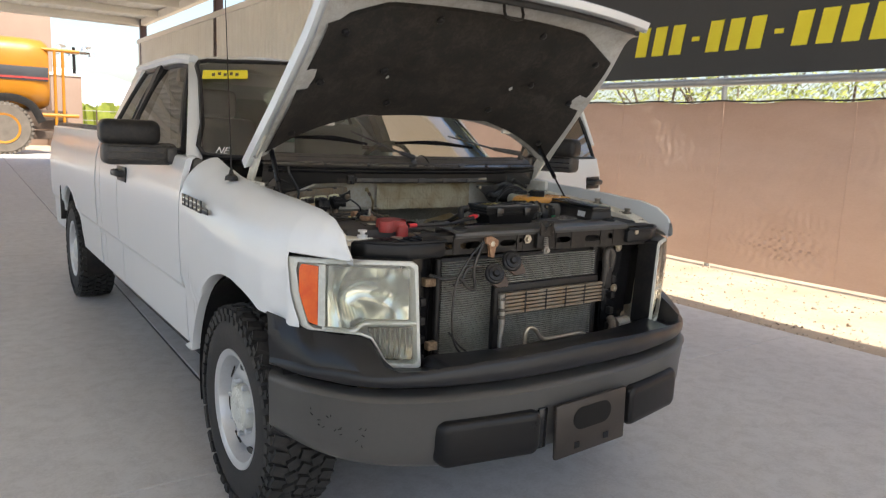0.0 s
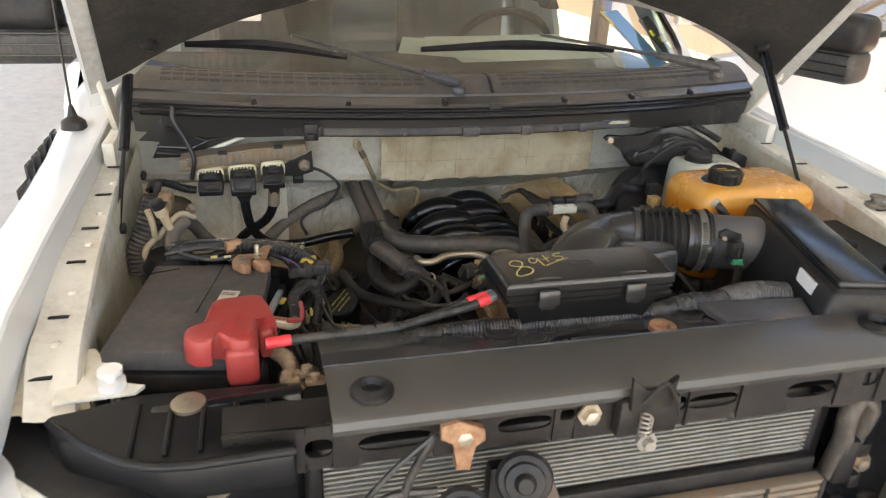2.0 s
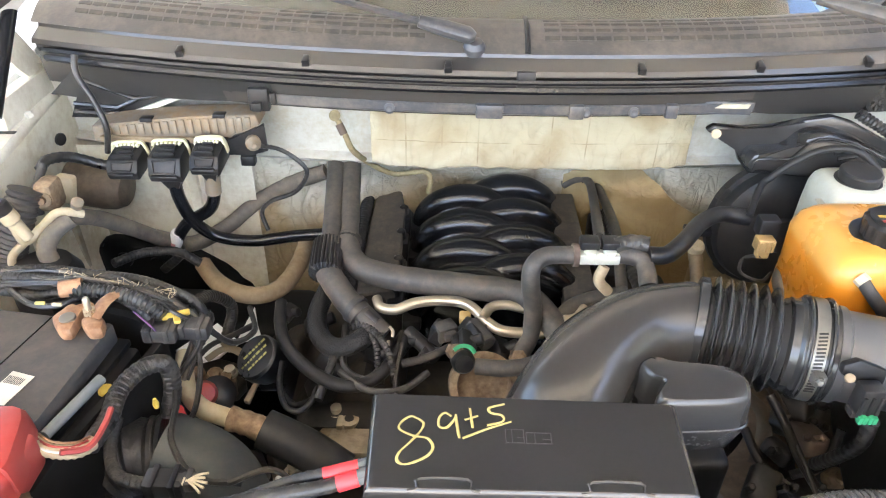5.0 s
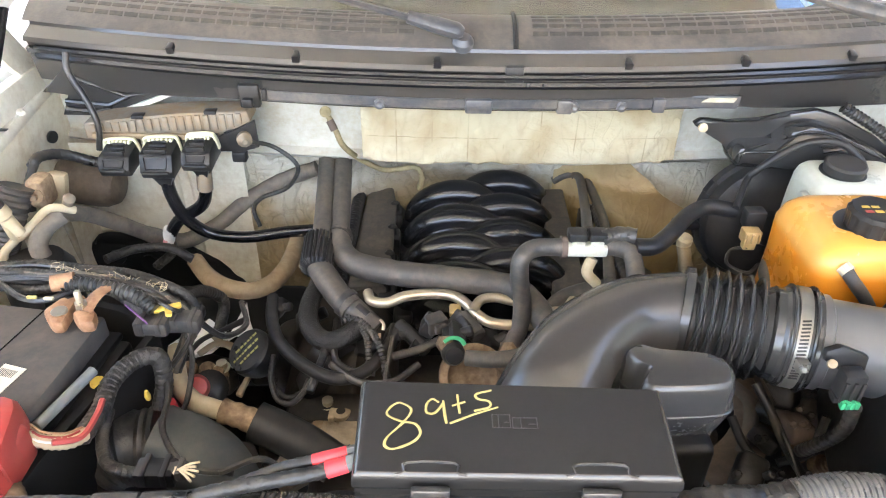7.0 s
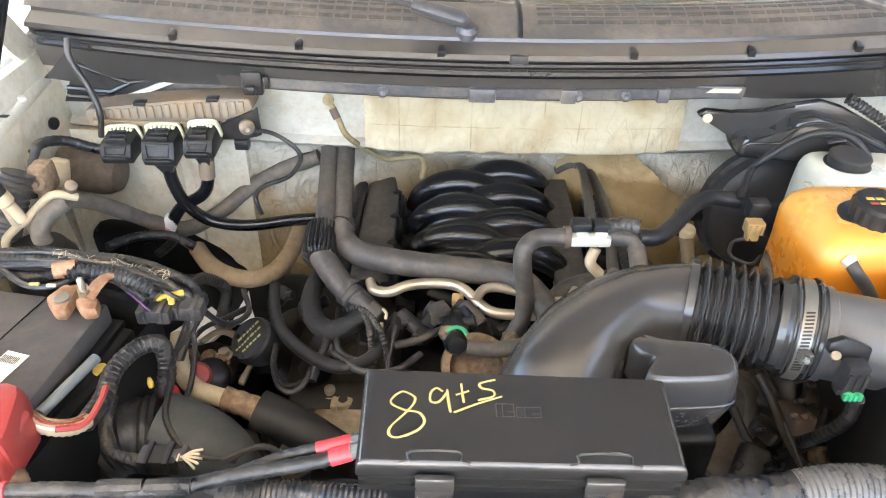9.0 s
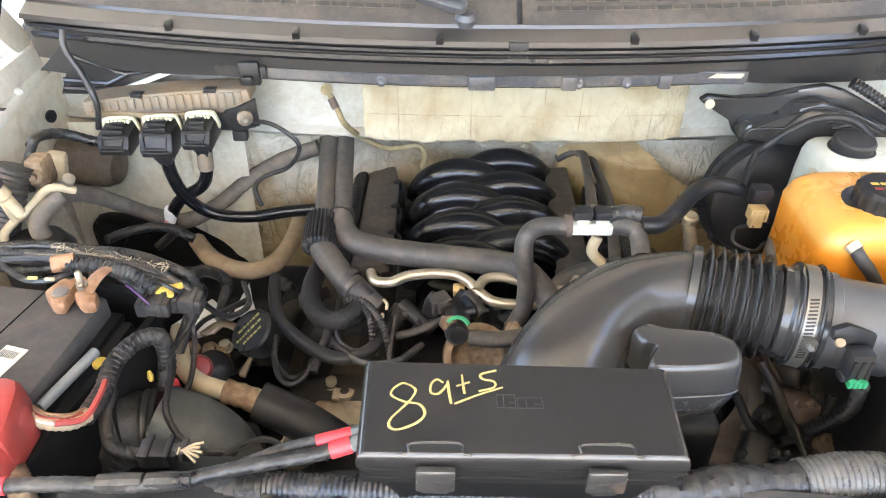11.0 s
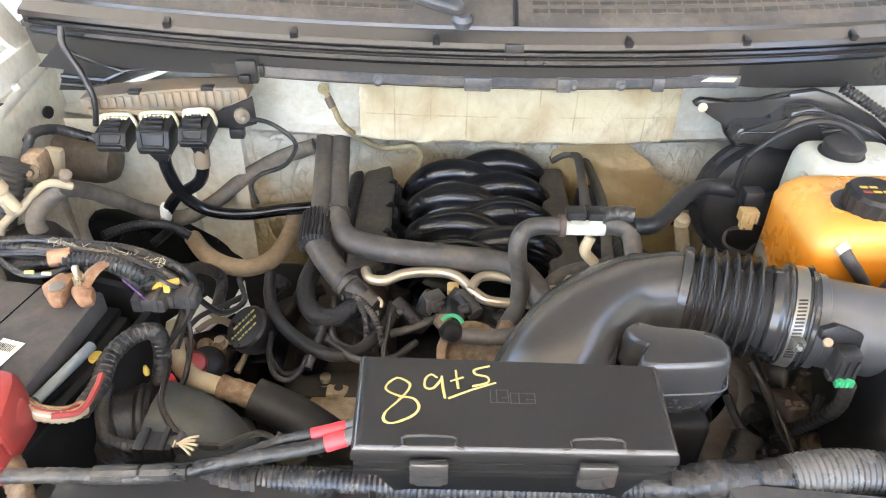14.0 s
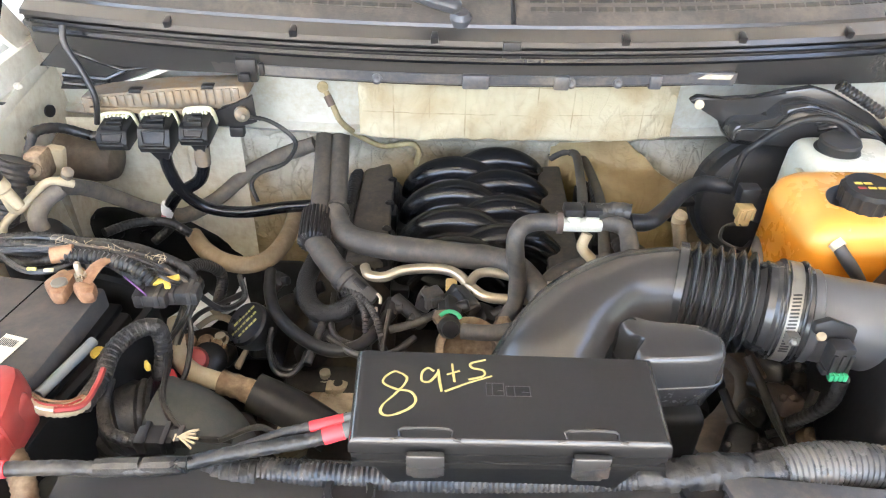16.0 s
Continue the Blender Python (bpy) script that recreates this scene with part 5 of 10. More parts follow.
def headlight(s):
    def at(x, z, back=0.0):
        return Vector((s * abs(x), lamp_plan(x) + back, z))
    cx, cz = -0.75, 0.97
    def ring(shrink, back):
        return [at(cx + (x - cx) * shrink, cz + (z - cz) * shrink, back) for x, z in LAMP]
    bm = B()
    rings(bm, [ring(1.036, 0.10), ring(1.036, 0.004), ring(1.024, -0.004), ring(1.0, -0.008), ring(0.94, -0.007), ring(0.92, 0.004), ring(0.91, 0.02)], caps=False)
    h = part("headlight", bm, HAZE, truck, "hazy headlight with amber corner reflector", 40)
    bm = B()
    rings(bm, [ring(1.046, 0.10), ring(1.046, 0.006), ring(1.036, 0.003)], caps=False)
    part("gasket", bm, BLACK, h, "dark edge of the lamp")

    def area(xa, xb, zlo, zhi, back, n=14, k=8, bow=0.0):
        g = []
        for x in np.linspace(xa, xb, n):
            a, b = zlo(x), zhi(x)
            g.append([at(x, a + (b - a) * t, back + bow * math.sin(math.pi * t) * math.sin(math.pi * (x - xa) / (xb - xa))) for t in np.linspace(0, 1, k)])
        return g
    zl = lambda x: lerp(x, (-0.93, -0.91, -0.775, -0.745, -0.70, -0.685, -0.60), (0.985, 0.882, 0.878, 0.866, 0.78, 0.768, 0.768))
    zh = lambda x: lerp(x, (-0.935, -0.87, -0.622, -0.598), (1.104, 1.110, 1.108, 0.79))
    bm = B()
    sheet(bm, area(-0.93, -0.604, zl, zh, 0.085, 24, 10))
    part("lamp_back", bm, HAZE, h, "silvered lamp back")
    bm = B()
    sheet(bm, area(-0.922, -0.880, lambda x: lerp(x, (-0.922, -0.898, -0.880), (1.00, 0.897, 0.892)), lambda x: lerp(x, (-0.922, -0.917, -0.880), (1.075, 1.094, 1.092)), -0.012, 12, 8), 0.005)
    part("reflector", bm, AMBER, h, "orange side reflector")
    bm = B()
    sheet(bm, area(-0.879, -0.866, lambda x: zl(x) + 0.010, lambda x: zh(x) - 0.010, -0.0125, 4, 8), 0.006)
    part("lamp_strip", bm, HAZE, h, "pale strip between reflector and lens")
    bm = B()
    sheet(bm, area(-0.865, -0.630, lambda x: lerp(x, (-0.79, -0.755), (0.892, 0.924)), lambda x: zh(x) - 0.012, 0.012, 16, 12, 0.065))
    part("bowl", bm, CHROME, h, "faceted reflector bowl")
    bm = B()
    for k in range(9):
        x = -0.855 + k * 0.0105
        rod(bm, at(x + 0.016, 0.90, 0.03), at(x, 1.02 - 0.009 * k, 0.035), 0.0045, 6)
    part("reflector_rib", bm, CHROME, h)
    bm = B()
    lathe(bm, [(0.012, 0), (0.014, 0.05), (0.006, 0.062)], axis(at(-0.71, 1.0, 0.08), (0, -1, 0)), 12)
    part("bulb", bm, LENS, h)
    bm = B()
    sheet(bm, area(-0.750, -0.615, lambda x: max(zl(x) + 0.016, 0.788), lambda x: 0.898, 0.010, 14, 6, 0.03))
    part("lower_bowl", bm, SIGNALREF, h, "ribbed turn signal reflector")
    bm = B()
    for k in range(9):
        x = -0.742 + k * 0.0152
        rod(bm, at(x, max(zl(x) + 0.018, 0.79), 0.018), at(x, 0.895, 0.018), 0.0042, 6)
    part("lower_rib", bm, CHROME, h)
    bm = B()
    tube(bm, [at(-0.865, 0.884, 0.004), at(-0.80, 0.884, 0.002), at(-0.783, 0.889, 0.002), at(-0.770, 0.906, 0.002), at(-0.75, 0.914, 0.001), at(-0.70, 0.914, 0.001), at(-0.61, 0.914, 0.002)], 0.0075, 8, 6)
    part("divider", bm, HAZE, h, "pale divider bar")
    bm = B()
    sheet(bm, area(-0.93, -0.604, zl, zh, -0.004, 24, 10, -0.006))
    ln = part("lens", bm, LENS, h, "clear hazed lens")
    ln.visible_shadow = False
    bm = B()
    box(bm, (s * 0.69 - 0.10, -0.57, 0.80), (s * 0.69 + 0.12, -0.42, 1.07), 0.02)
    part("housing", bm, BLACK, h, "black lamp housing")


headlight(-1)
headlight(1)


# ---- hood ----
HOOD = radians(46)


def hood_pt(u, d, off=0.0):
    """u across -1..1, d metres forward from the hinge edge; off: below the skin. The nose curls down past 0.9 m."""
    wid = lerp(d, (0, 0.35, 0.9, 1.2), (0.84, 0.805, 0.765, 0.74))
    k = max(0.0, d - 0.86)
    turn = min(1.35, k * 4.2)
    y, z, n = 0.29 - min(d, 0.86) * math.cos(HOOD), 1.395 + min(d, 0.86) * math.sin(HOOD), 12
    for q in range(n if k else 0):
        a = HOOD - turn * (q + 0.5) / n
        y, z = y - math.cos(a) * k / n, z + math.sin(a) * k / n
    a = HOOD - (turn if k else 0)
    nrm = Vector((0, math.sin(a), math.cos(a)))
    bow = 0.045 * (1 - u * u) * (1 - 0.6 * min(1, k * 4)) + 0.105 * (1 - min(1, abs(u)) ** 3) * math.exp(-(d / 0.5) ** 2)
    return Vector((u * wid, y + 0.09 * u * u * min(1, max(0, d - 0.7) * 2), z)) + nrm * (bow - off)


def arch_d(u):
    """Rear edge of the inner panel, arched up in the middle."""
    return 0.115 + 0.16 * max(0, 1 - (abs(u) / 0.92) ** 3)


bm = B()
ds = list(np.linspace(0, 0.86, 12)) + list(np.linspace(0.89, 1.15, 9))
sheet(bm, [[hood_pt(u, arch_d(u) - 0.06 + (d - 0.0) * (1.15 - arch_d(u) + 0.06) / 1.15) for d in ds] for u in np.linspace(-1, 1, 33)])
for u in (-1, 1):
    sheet(bm, [[hood_pt(u, d), hood_pt(u * 1.0, d, 0.045), hood_pt(u * 0.95, d, 0.05)] for d in ds])
sheet(bm, [[hood_pt(u, 1.15), hood_pt(u, 1.15, 0.03), hood_pt(u, 1.09, 0.05)] for u in np.linspace(-1, 1, 25)])
hood = part("hood", bm, WHITE, truck, "white hood propped wide open", 40)
bm = B()
grid = []
for u in np.linspace(-0.985, 0.985, 41):
    v0 = arch_d(u) - 0.055
    grid.append([hood_pt(u, v0, 0.0), hood_pt(u, v0 + 0.005, 0.04)] + [hood_pt(u, v0 + 0.02 + (1.08 - v0) * k / 14, 0.055 + 0.018 * (abs(u) > 0.88)) for k in range(15)])
sheet(bm, grid)
part("hood_inner", bm, HOODINNER, hood, "silvery grey inner hood panel", 40)


def liner_v(u):
    return arch_d(u) - 0.005, 0.895 - 0.02 * u * u - 0.10 * max(0, abs(u) - 0.65) / 0.3


bm = B()
grid = []
for u in np.linspace(-0.945, 0.945, 41):
    a, b = liner_v(u)
    col = [hood_pt(u, a, 0.055)]
    for k in range(17):
        v = a + (b - a) * k / 16
        q = 0.080 + 0.010 * noise.noise((u * 3, v * 3, 0)) - 0.012 * (math.exp(-((abs(u) - 0.42) / 0.05) ** 2) + math.exp(-((v - 0.5) / 0.05) ** 2))
        col.append(hood_pt(u, v, q))
    col.append(hood_pt(u, b, 0.055))
    grid.append(col)
sheet(bm, grid)
liner = part("hood_liner", bm, LINER, hood, "black felt insulation pad", 50)
for u, v in ((-0.84, 0.2), (-0.84, 0.5), (-0.84, 0.75), (0.84, 0.2), (0.84, 0.5), (0.84, 0.75), (-0.35, 0.36), (0.35, 0.36), (-0.35, 0.84), (0.35, 0.84), (-0.5, 0.56), (0.5, 0.56)):
    bm = B()
    p, q = hood_pt(u, v, 0.082), hood_pt(u, v, 0.095)
    lathe(bm, [(0.016, 0.0), (0.015, 0.008), (0.004, 0.012)], axis(p, q - p), 12)
    part("clip", bm, BLACK, liner, "black push clip")
for u in (-0.62, 0.62):
    bm = B()
    p = hood_pt(u, liner_v(u)[0] - 0.015, 0.06)
    box(bm, p - Vector((0.035, 0.012, 0.012)), p + Vector((0.035, 0.012, 0.012)), 0.005)
    part("hood_bracket", bm, RAIL, hood, "cream hood bracket")
bm = B()
tube(bm, [hood_pt(u, 1.10, 0.06) for u in np.linspace(-0.9, 0.9, 9)], 0.014, 8, 3)
part("hood_seal", bm, BLACK, hood, "black front edge seal")
bm = B()
tube(bm, [hood_pt(-0.06, 0.99, 0.05), hood_pt(-0.055, 0.99, 0.11), hood_pt(0.055, 0.99, 0.11), hood_pt(0.06, 0.99, 0.05)], 0.006, 8, 3)
part("striker", bm, DARKSTEEL, hood, "steel hood striker")
for s, _ in SIDES:
    bm = B()
    box(bm, (s * 0.80 - 0.012, 0.16, 1.26), (s * 0.80 + 0.012, 0.34, 1.31), 0.004)
    prism(bm, [(0.30, 1.28), (0.34, 1.30), (0.25, 1.42), (0.15, 1.57), (0.10, 1.56), (0.17, 1.43), (0.25, 1.33)], 0.012, Matrix.Translation((s * 0.80 - 0.006, 0, 0)) @ Matrix(((0, 0, 1, 0), (1, 0, 0, 0), (0, 1, 0, 0), (0, 0, 0, 1))), 0.002)
    part("hinge", bm, RAIL, hood, "cream hood hinge")
    mid, hi = (Vector((-0.757, 0.092, 1.317)), Vector((-0.743, 0.233, 1.485))) if s < 0 else (Vector((0.70, 0.0, 1.345)), Vector((0.712, 0.15, 1.50)))
    lo = mid - (hi - mid).normalized() * 0.165
    bm = B()
    rod(bm, mid, hi, 0.011)
    lathe(bm, [(0.005, 0), (0.013, 0.008), (0.013, 0.02)], axis(hi - (hi - lo).normalized() * 0.012, hi - lo), 10)
    g = part("gas_strut", bm, GLOSSBLACK, hood, "black gas strut holding the hood")
    bm = B()
    rod(bm, lo, mid, 0.0045)
    lathe(bm, [(0.011, -0.012), (0.011, 0.012)], axis(lo, (1, 0, 0)), 10)
    part("strut_rod", bm, DARKSTEEL, g)
bm = B()
base = Vector((-0.886, 0.285, 1.322))
lathe(bm, [(0.028, -0.012), (0.025, 0.006), (0.011, 0.016), (0.007, 0.03), (0.004, 0.04)], axis(base, (0, 0.05, 1)), 16)
ant = part("antenna", bm, BLACK, truck, "black fender antenna base and mast")
bm = B()
rod(bm, base + Vector((0, 0, 0.03)), base + Vector((-0.005, 0.06, 0.85)), 0.0026, 6, 0.0018)
part("mast", bm, DARKSTEEL, ant)


# ---- engine bay: walls ----
def plain(name, pts, r, mat, parent=truck, label="", n=10, res=6, **k):
    lump = {"cloth_taped_loom": 0.08, "dusty_rubber": 0.05, "tan_dusted_hose": 0.06, "crinkled_black_tape": 0.05, "yellow_paint_pen": 0.4}.get(mat.name, 0.0)
    thick = max(r) if isinstance(r, (list, tuple)) else r
    if mat.name in ("cloth_taped_loom", "crinkled_black_tape") and thick >= 0.006 and k.get("ribs", 0) < 0.0018 and res > 1:
        k["ribs"], k["wrap"], n, res, lump = 0.0, (0.009 if mat.name == "cloth_taped_loom" else 0.0045) + thick * 0.3, max(n, 14), max(res, 9), 0.03
    return part(name, tube(B(), pts, r, n, max(res, 9) if lump > 0.1 and not k.get("ribs") and res > 1 else res, lump=lump, **k), mat, parent, label, 30 if k.get("wrap") else 45)


for s, _ in SIDES:
    bm = B()
    grid = []
    for y in np.linspace(-0.62, 0.46, 28):
        col = []
        for z in np.linspace(0.62, rail_crest(min(y, 0.36)) - 0.055, 14):
            x = lerp(y, (-0.62, -0.45, 0.1, 0.46), (0.70, 0.752, 0.765, 0.77)) - 0.10 * max(0, 1.12 - z) + 0.012 * math.exp(-((y + 0.1) / 0.06) ** 2)
            col.append((s * x, y, z))
        grid.append(col)
    sheet(bm, grid)
    sheet(bm, [[(s * lerp(y, (-0.72, -0.45, 0.36), (0.68, 0.752, 0.79)), y, rail_crest(y) - 0.056), (s * 0.83, y, rail_crest(y) - 0.054)] for y in np.linspace(-0.54, 0.36, 12)])
    ap = part("apron", bm, PANELCREAM, truck, "dusty cream inner fender apron", 40)
    for y in (-0.35, 0.06, 0.2):
        part("apron_rib", box(B(), (s * 0.757 - 0.008, y - 0.008, 0.8), (s * 0.757 + 0.006, y + 0.008, 1.15), 0.004), BAYWHITE, ap)
    bm = B()
    lathe(bm, [(0.011, 0), (0.011, 0.004), (0.002, 0.004)], axis((s * 0.752, 0.23, 1.215), (-s, -0.3, 0)), 14)
    part("hole", bm, BLACK, ap, "dark hole")

# firewall: upper flange, pads, lower heat shield
bm = B()
grid = []
for x in np.linspace(-0.80, 0.80, 50):
    y = 0.235 + 0.13 * x * x
    grid.append([(x, y - 0.02, 1.325), (x, y, 1.315), (x, y + 0.012, 1.24), (x, y + 0.014, 1.188), (x, y - 0.004, 1.180), (x, y + 0.004, 1.172), (x, y + 0.07, 1.165)])
sheet(bm, grid)
fw = part("firewall", bm, FIREWALLWHITE, truck, "cream painted firewall with a folded lower flange", 40)
def creased(x, z, k):
    """Sharp folds like crushed foil, -1 to 1."""
    return 1 - 2 * abs(noise.noise((x * k, z * k * 0.8, k)))


bm = B()
grid = []
for x in np.linspace(-0.455, 0.80, 236):
    row = []
    for z in np.linspace(0.70, 1.168, 90):
        tun = math.exp(-((x - 0.04) / 0.26) ** 4)
        y = 0.285 + 0.105 * tun + 0.01 * smooth_lerp(x, (0.25, 0.35), (0, 1))
        y += 0.010 * creased(x, z, 5) + 0.007 * creased(x + 0.5 * z, z * 0.4, 17) + 0.003 * creased(x - 0.4 * z, z * 0.5, 38) - 0.12 * max(0, 0.95 - z)
        row.append((x, y, z))
    grid.append(row)
sheet(bm, grid)
part("heat_shield", bm, FOIL, fw, "crumpled dirty foil heat shield", 180)
# amber pad that wraps the tunnel beside the engine
bm = B()
grid = []
for x in np.linspace(0.15, 0.40, 60):
    row = []
    for z in np.linspace(0.80, 1.158 - 0.10 * smooth_lerp(x, (0.24, 0.40), (0, 1)) - 0.006 * noise.noise((x * 30, 1, 0)), 44):
        row.append((x, 0.270 + 0.10 * math.exp(-((x - 0.15) / 0.08) ** 2) + 0.006 * creased(x, z * 0.5, 7) + 0.05 * max(0, z - 1.10) / 0.05, z))
    grid.append(row)
sheet(bm, grid)
part("tunnel_pad", bm, TUNNELPAD, fw, "amber-brown stained tunnel pad", 180)
bm = B()
grid = []
for x in np.linspace(-0.80, -0.44, 48):
    ridge = 0.008 * (math.exp(-((x + 0.545) / 0.008) ** 2) + math.exp(-((x + 0.57) / 0.008) ** 2))
    grid.append([(x, 0.30 - ridge - 0.03 * math.exp(-((x + 0.42) / 0.10) ** 2) - 0.05 * max(0, 0.95 - z), z) for z in np.linspace(0.55, 1.17, 14)])
sheet(bm, grid)
part("firewall_panel", bm, PANELCREAM, fw, "cream painted lower firewall panel", 40)
bm = B()
grid = []
for x in np.linspace(-0.215, 0.335, 160):
    y = 0.235 + 0.13 * x * x
    low = smooth_lerp(x, (-0.215, -0.18, -0.13, -0.09, -0.07, 0.0, 0.06, 0.2, 0.30, 0.335), (1.180, 1.176, 1.175, 1.177, 1.178, 1.178, 1.177, 1.176, 1.177, 1.184)) + 0.004 * noise.noise((x * 40, 0, 0))
    row = [(x, y - 0.002, 1.312)] + [(x, y - 0.012 + 0.004 * creased(x, z, 9) + 0.0015 * creased(x + z, z, 34) - 0.006 * math.exp(-((x + 0.10) / 0.022) ** 2) * max(0, (1.25 - z) / 0.06), z) for z in np.linspace(1.305, low, 30)] + [(x, y + 0.004, low - 0.004)]
    grid.append(row)
sheet(bm, grid)
part("felt_pad", bm, PADTAN, fw, "tan quilted insulation pad", 180)
bm = B()
grid = []
for x in np.linspace(-0.17, 0.42, 130):
    row = []
    for z in np.linspace(1.05, 1.178, 34):
        row.append((x, 0.385 - 1.9 * max(0, z - 1.10) + 0.006 * creased(x, z, 9) + 0.003 * creased(x, z, 30) - 0.02 * math.exp(-((z - 1.1) / 0.03) ** 2), z))
    grid.append(row)
sheet(bm, grid)
part("shield_fold", bm, FOIL, fw, "folded top of the heat shield", 180)

# ---- cowl ----
def lip(x):
    return 0.148 + 0.19 * x * x


cowl_rows = []
bm = B()
for x in np.linspace(-0.76, 0.80, 60):
    y = lip(x)
    e = 0.0
    cowl_rows.append([(x, y + 0.012, 1.305), (x, y + 0.006, 1.325), (x, y + 0.002, 1.352), (x, y - 0.004, 1.356), (x, y - 0.006, 1.364), (x, y + 0.004, 1.366), (x, y + 0.002, 1.372), (x, y - 0.008, 1.376), (x, y - 0.004, 1.383), (x, y + 0.014, 1.389), (x, y + 0.026, 1.393), (x, y + 0.028, 1.398)])
sheet(bm, cowl_rows)
cowl = part("cowl_panel", bm, SATIN, truck, "black cowl edge with rubber seals", 30)
bm = B()
def cowl_top(x, v):
    y0 = lip(x) + 0.028
    y1 = 0.262 + 0.16 * (x / 0.80) ** 2
    return Vector((x, y0 + (y1 - y0) * v, 1.398 + 0.028 * v ** 0.8 + 0.012 * math.sin(math.pi * v)))
sheet(bm, [[cowl_top(x, v) for v in np.linspace(0, 1, 8)] for x in np.linspace(-0.775, 0.80, 60)])
ct = part("cowl_top", bm, COWLMAT, cowl, "grey weathered cowl cover", 40)
for x0, x1 in ((-0.70, -0.12), (0.06, 0.72)):
    slot_bm = B()
    n = int((x1 - x0) / 0.0262)
    for row in range(4):
        for k in range(n):
            x = x0 + (k + 0.5) * (x1 - x0) / n
            if row == 3 and x < -0.35 and x > -0.5:
                continue
            v, h = 0.22 + row * 0.17, (x1 - x0) / n * 0.44
            face = [cowl_top(x + a, v + b) for a, b in ((-h, 0), (h, 0), (h, 0.072), (-h, 0.072))]
            rings(slot_bm, [[p + Vector((0, 0, dz)) for p in face] for dz in (-0.004, 0.0008)])
    tagged(part("cowl_grille", slot_bm, SLOTGREY, ct, "rows of dusty louvre slots", 0), kind="stuff")
bm = B()
tube(bm, [cowl_top(0.035, v) + Vector((0, 0, 0.002)) for v in np.linspace(0, 1, 5)], 0.004, 6, 2)
box(bm, (0.018, lip(0) - 0.01, 1.358), (0.046, lip(0) + 0.01, 1.384), 0.002)
part("cowl_seam", bm, BLACK, cowl, "joint between the two cowl halves")
for x in (-0.50, -0.30, -0.085, 0.205, 0.39, 0.57):
    bm = B()
    prism(bm, [(-0.006, 0), (0.006, 0), (0.004, 0.016), (-0.004, 0.016)], 0.012, Matrix.Translation((x, lip(x) - 0.006, 1.378)) @ Matrix.Rotation(radians(20), 4, "X"), 0.001)
    part("cowl_clip", bm, BLACK, cowl, "small black clip")
for z, r in ((1.368, 0.0045), (1.355, 0.006)):
    plain("cowl_seal", [(x, lip(x) - 0.008, z) for x in np.linspace(-0.74, 0.78, 15)], r, GLOSSBLACK, cowl, "shiny rubber seal", 6, 3)
# Flange and tabs take a blue-grey colour in place of reflections.
bm = B()
grid = [[(x, lip(x) + 0.003, 1.328), (x, lip(x) + 0.001, 1.326), (x, lip(x) + 0.002, 1.3125), (x, lip(x) + 0.006, 1.309), (x, lip(x) + 0.03, 1.307)] for x in np.linspace(-0.372, 0.40, 34)]
sheet(bm, grid)
part("cowl_flange", bm, COVERGREY, cowl, "lower flange with screws, reflections painted in as blue-grey", 40)
for x, w in ((-0.02, 0.021), (0.115, 0.012), (0.265, 0.010)):
    part("flange_tab", box(B(), (x - w, lip(x) - 0.004, 1.3055), (x + w, lip(x) + 0.02, 1.3285), 0.003), COVERGREY, cowl, "raised flange tab")
for x in (-0.175, 0.13, 0.205):
    bm = B()
    lathe(bm, [(0.0085, 0), (0.0085, 0.003), (0.005, 0.0045), (0.002, 0.0035)], axis((x, lip(x) + 0.001, 1.3165), (0, -1, 0.15)), 14)
    part("screw", bm, COVERGREY, cowl, "grey flange screw")
bm = B()
grid = [[(x, lip(x) - 0.001, 1.352), (x, lip(x) + 0.002, 1.338), (x, lip(x) + 0.012, lerp(x, (-0.72, -0.53, -0.42, -0.37), (1.298, 1.300, 1.306, 1.309)))] for x in np.linspace(-0.70, -0.36, 16)]
grid += [[(x, lip(x) - 0.001, 1.352), (x, lip(x) + 0.003, 1.335), (x, lip(x) + 0.012, lerp(x, (0.39, 0.43, 0.50, 0.78), (1.308, 1.302, 1.298, 1.285)))] for x in np.linspace(0.395, 0.78, 20)]
for rows in (grid[:16], grid[16:]):
    part("cowl_face", sheet(B(), rows), FUSEBLACK, cowl, "smooth black face of the cowl end", 40)
bm = B()
box(bm, (-0.398, 0.168, 1.300), (-0.366, 0.184, 1.338), 0.003)
box(bm, (-0.392, 0.158, 1.304), (-0.376, 0.170, 1.318), 0.002)
box(bm, (-0.362, 0.166, 1.312), (-0.354, 0.176, 1.332), 0.002)
part("cowl_latch", bm, BLACK, cowl, "black spring clip")
# ribbed drain panel and the cream fold below it
bm = B()
prism(bm, [(-0.685, 1.362), (-0.708, 1.328), (-0.753, 1.290), (-0.706, 1.288), (-0.729, 1.249), (-0.659, 1.249), (-0.532, 1.296)], 0.008, Matrix.Translation((0, 0.253, 0)) @ pose(0, 0, 0, 90, 0, 0), 0.002)
drain = part("cowl_drain", bm, FUSEBLACK, cowl, "black ribbed drain panel of the cowl")
for a, b, c in (((-0.690, 1.318), (-0.610, 1.287), (-0.548, 1.298)), ((-0.715, 1.276), (-0.643, 1.270), (-0.607, 1.286)), ((-0.718, 1.262), (-0.672, 1.258), (-0.640, 1.262))):
    plain("drain_rib", [(a[0], 0.243, a[1]), (b[0], 0.243, b[1]), (c[0], 0.243, c[1])], 0.0045, FUSEBLACK, drain, "", 8, 1)
bm = B()
prism(bm, [(-0.660, 1.239), (-0.527, 1.291), (-0.522, 1.301), (-0.660, 1.249)], 0.012, Matrix.Translation((0, 0.248, 0)) @ pose(0, 0, 0, 90, 0, 0), 0.003)
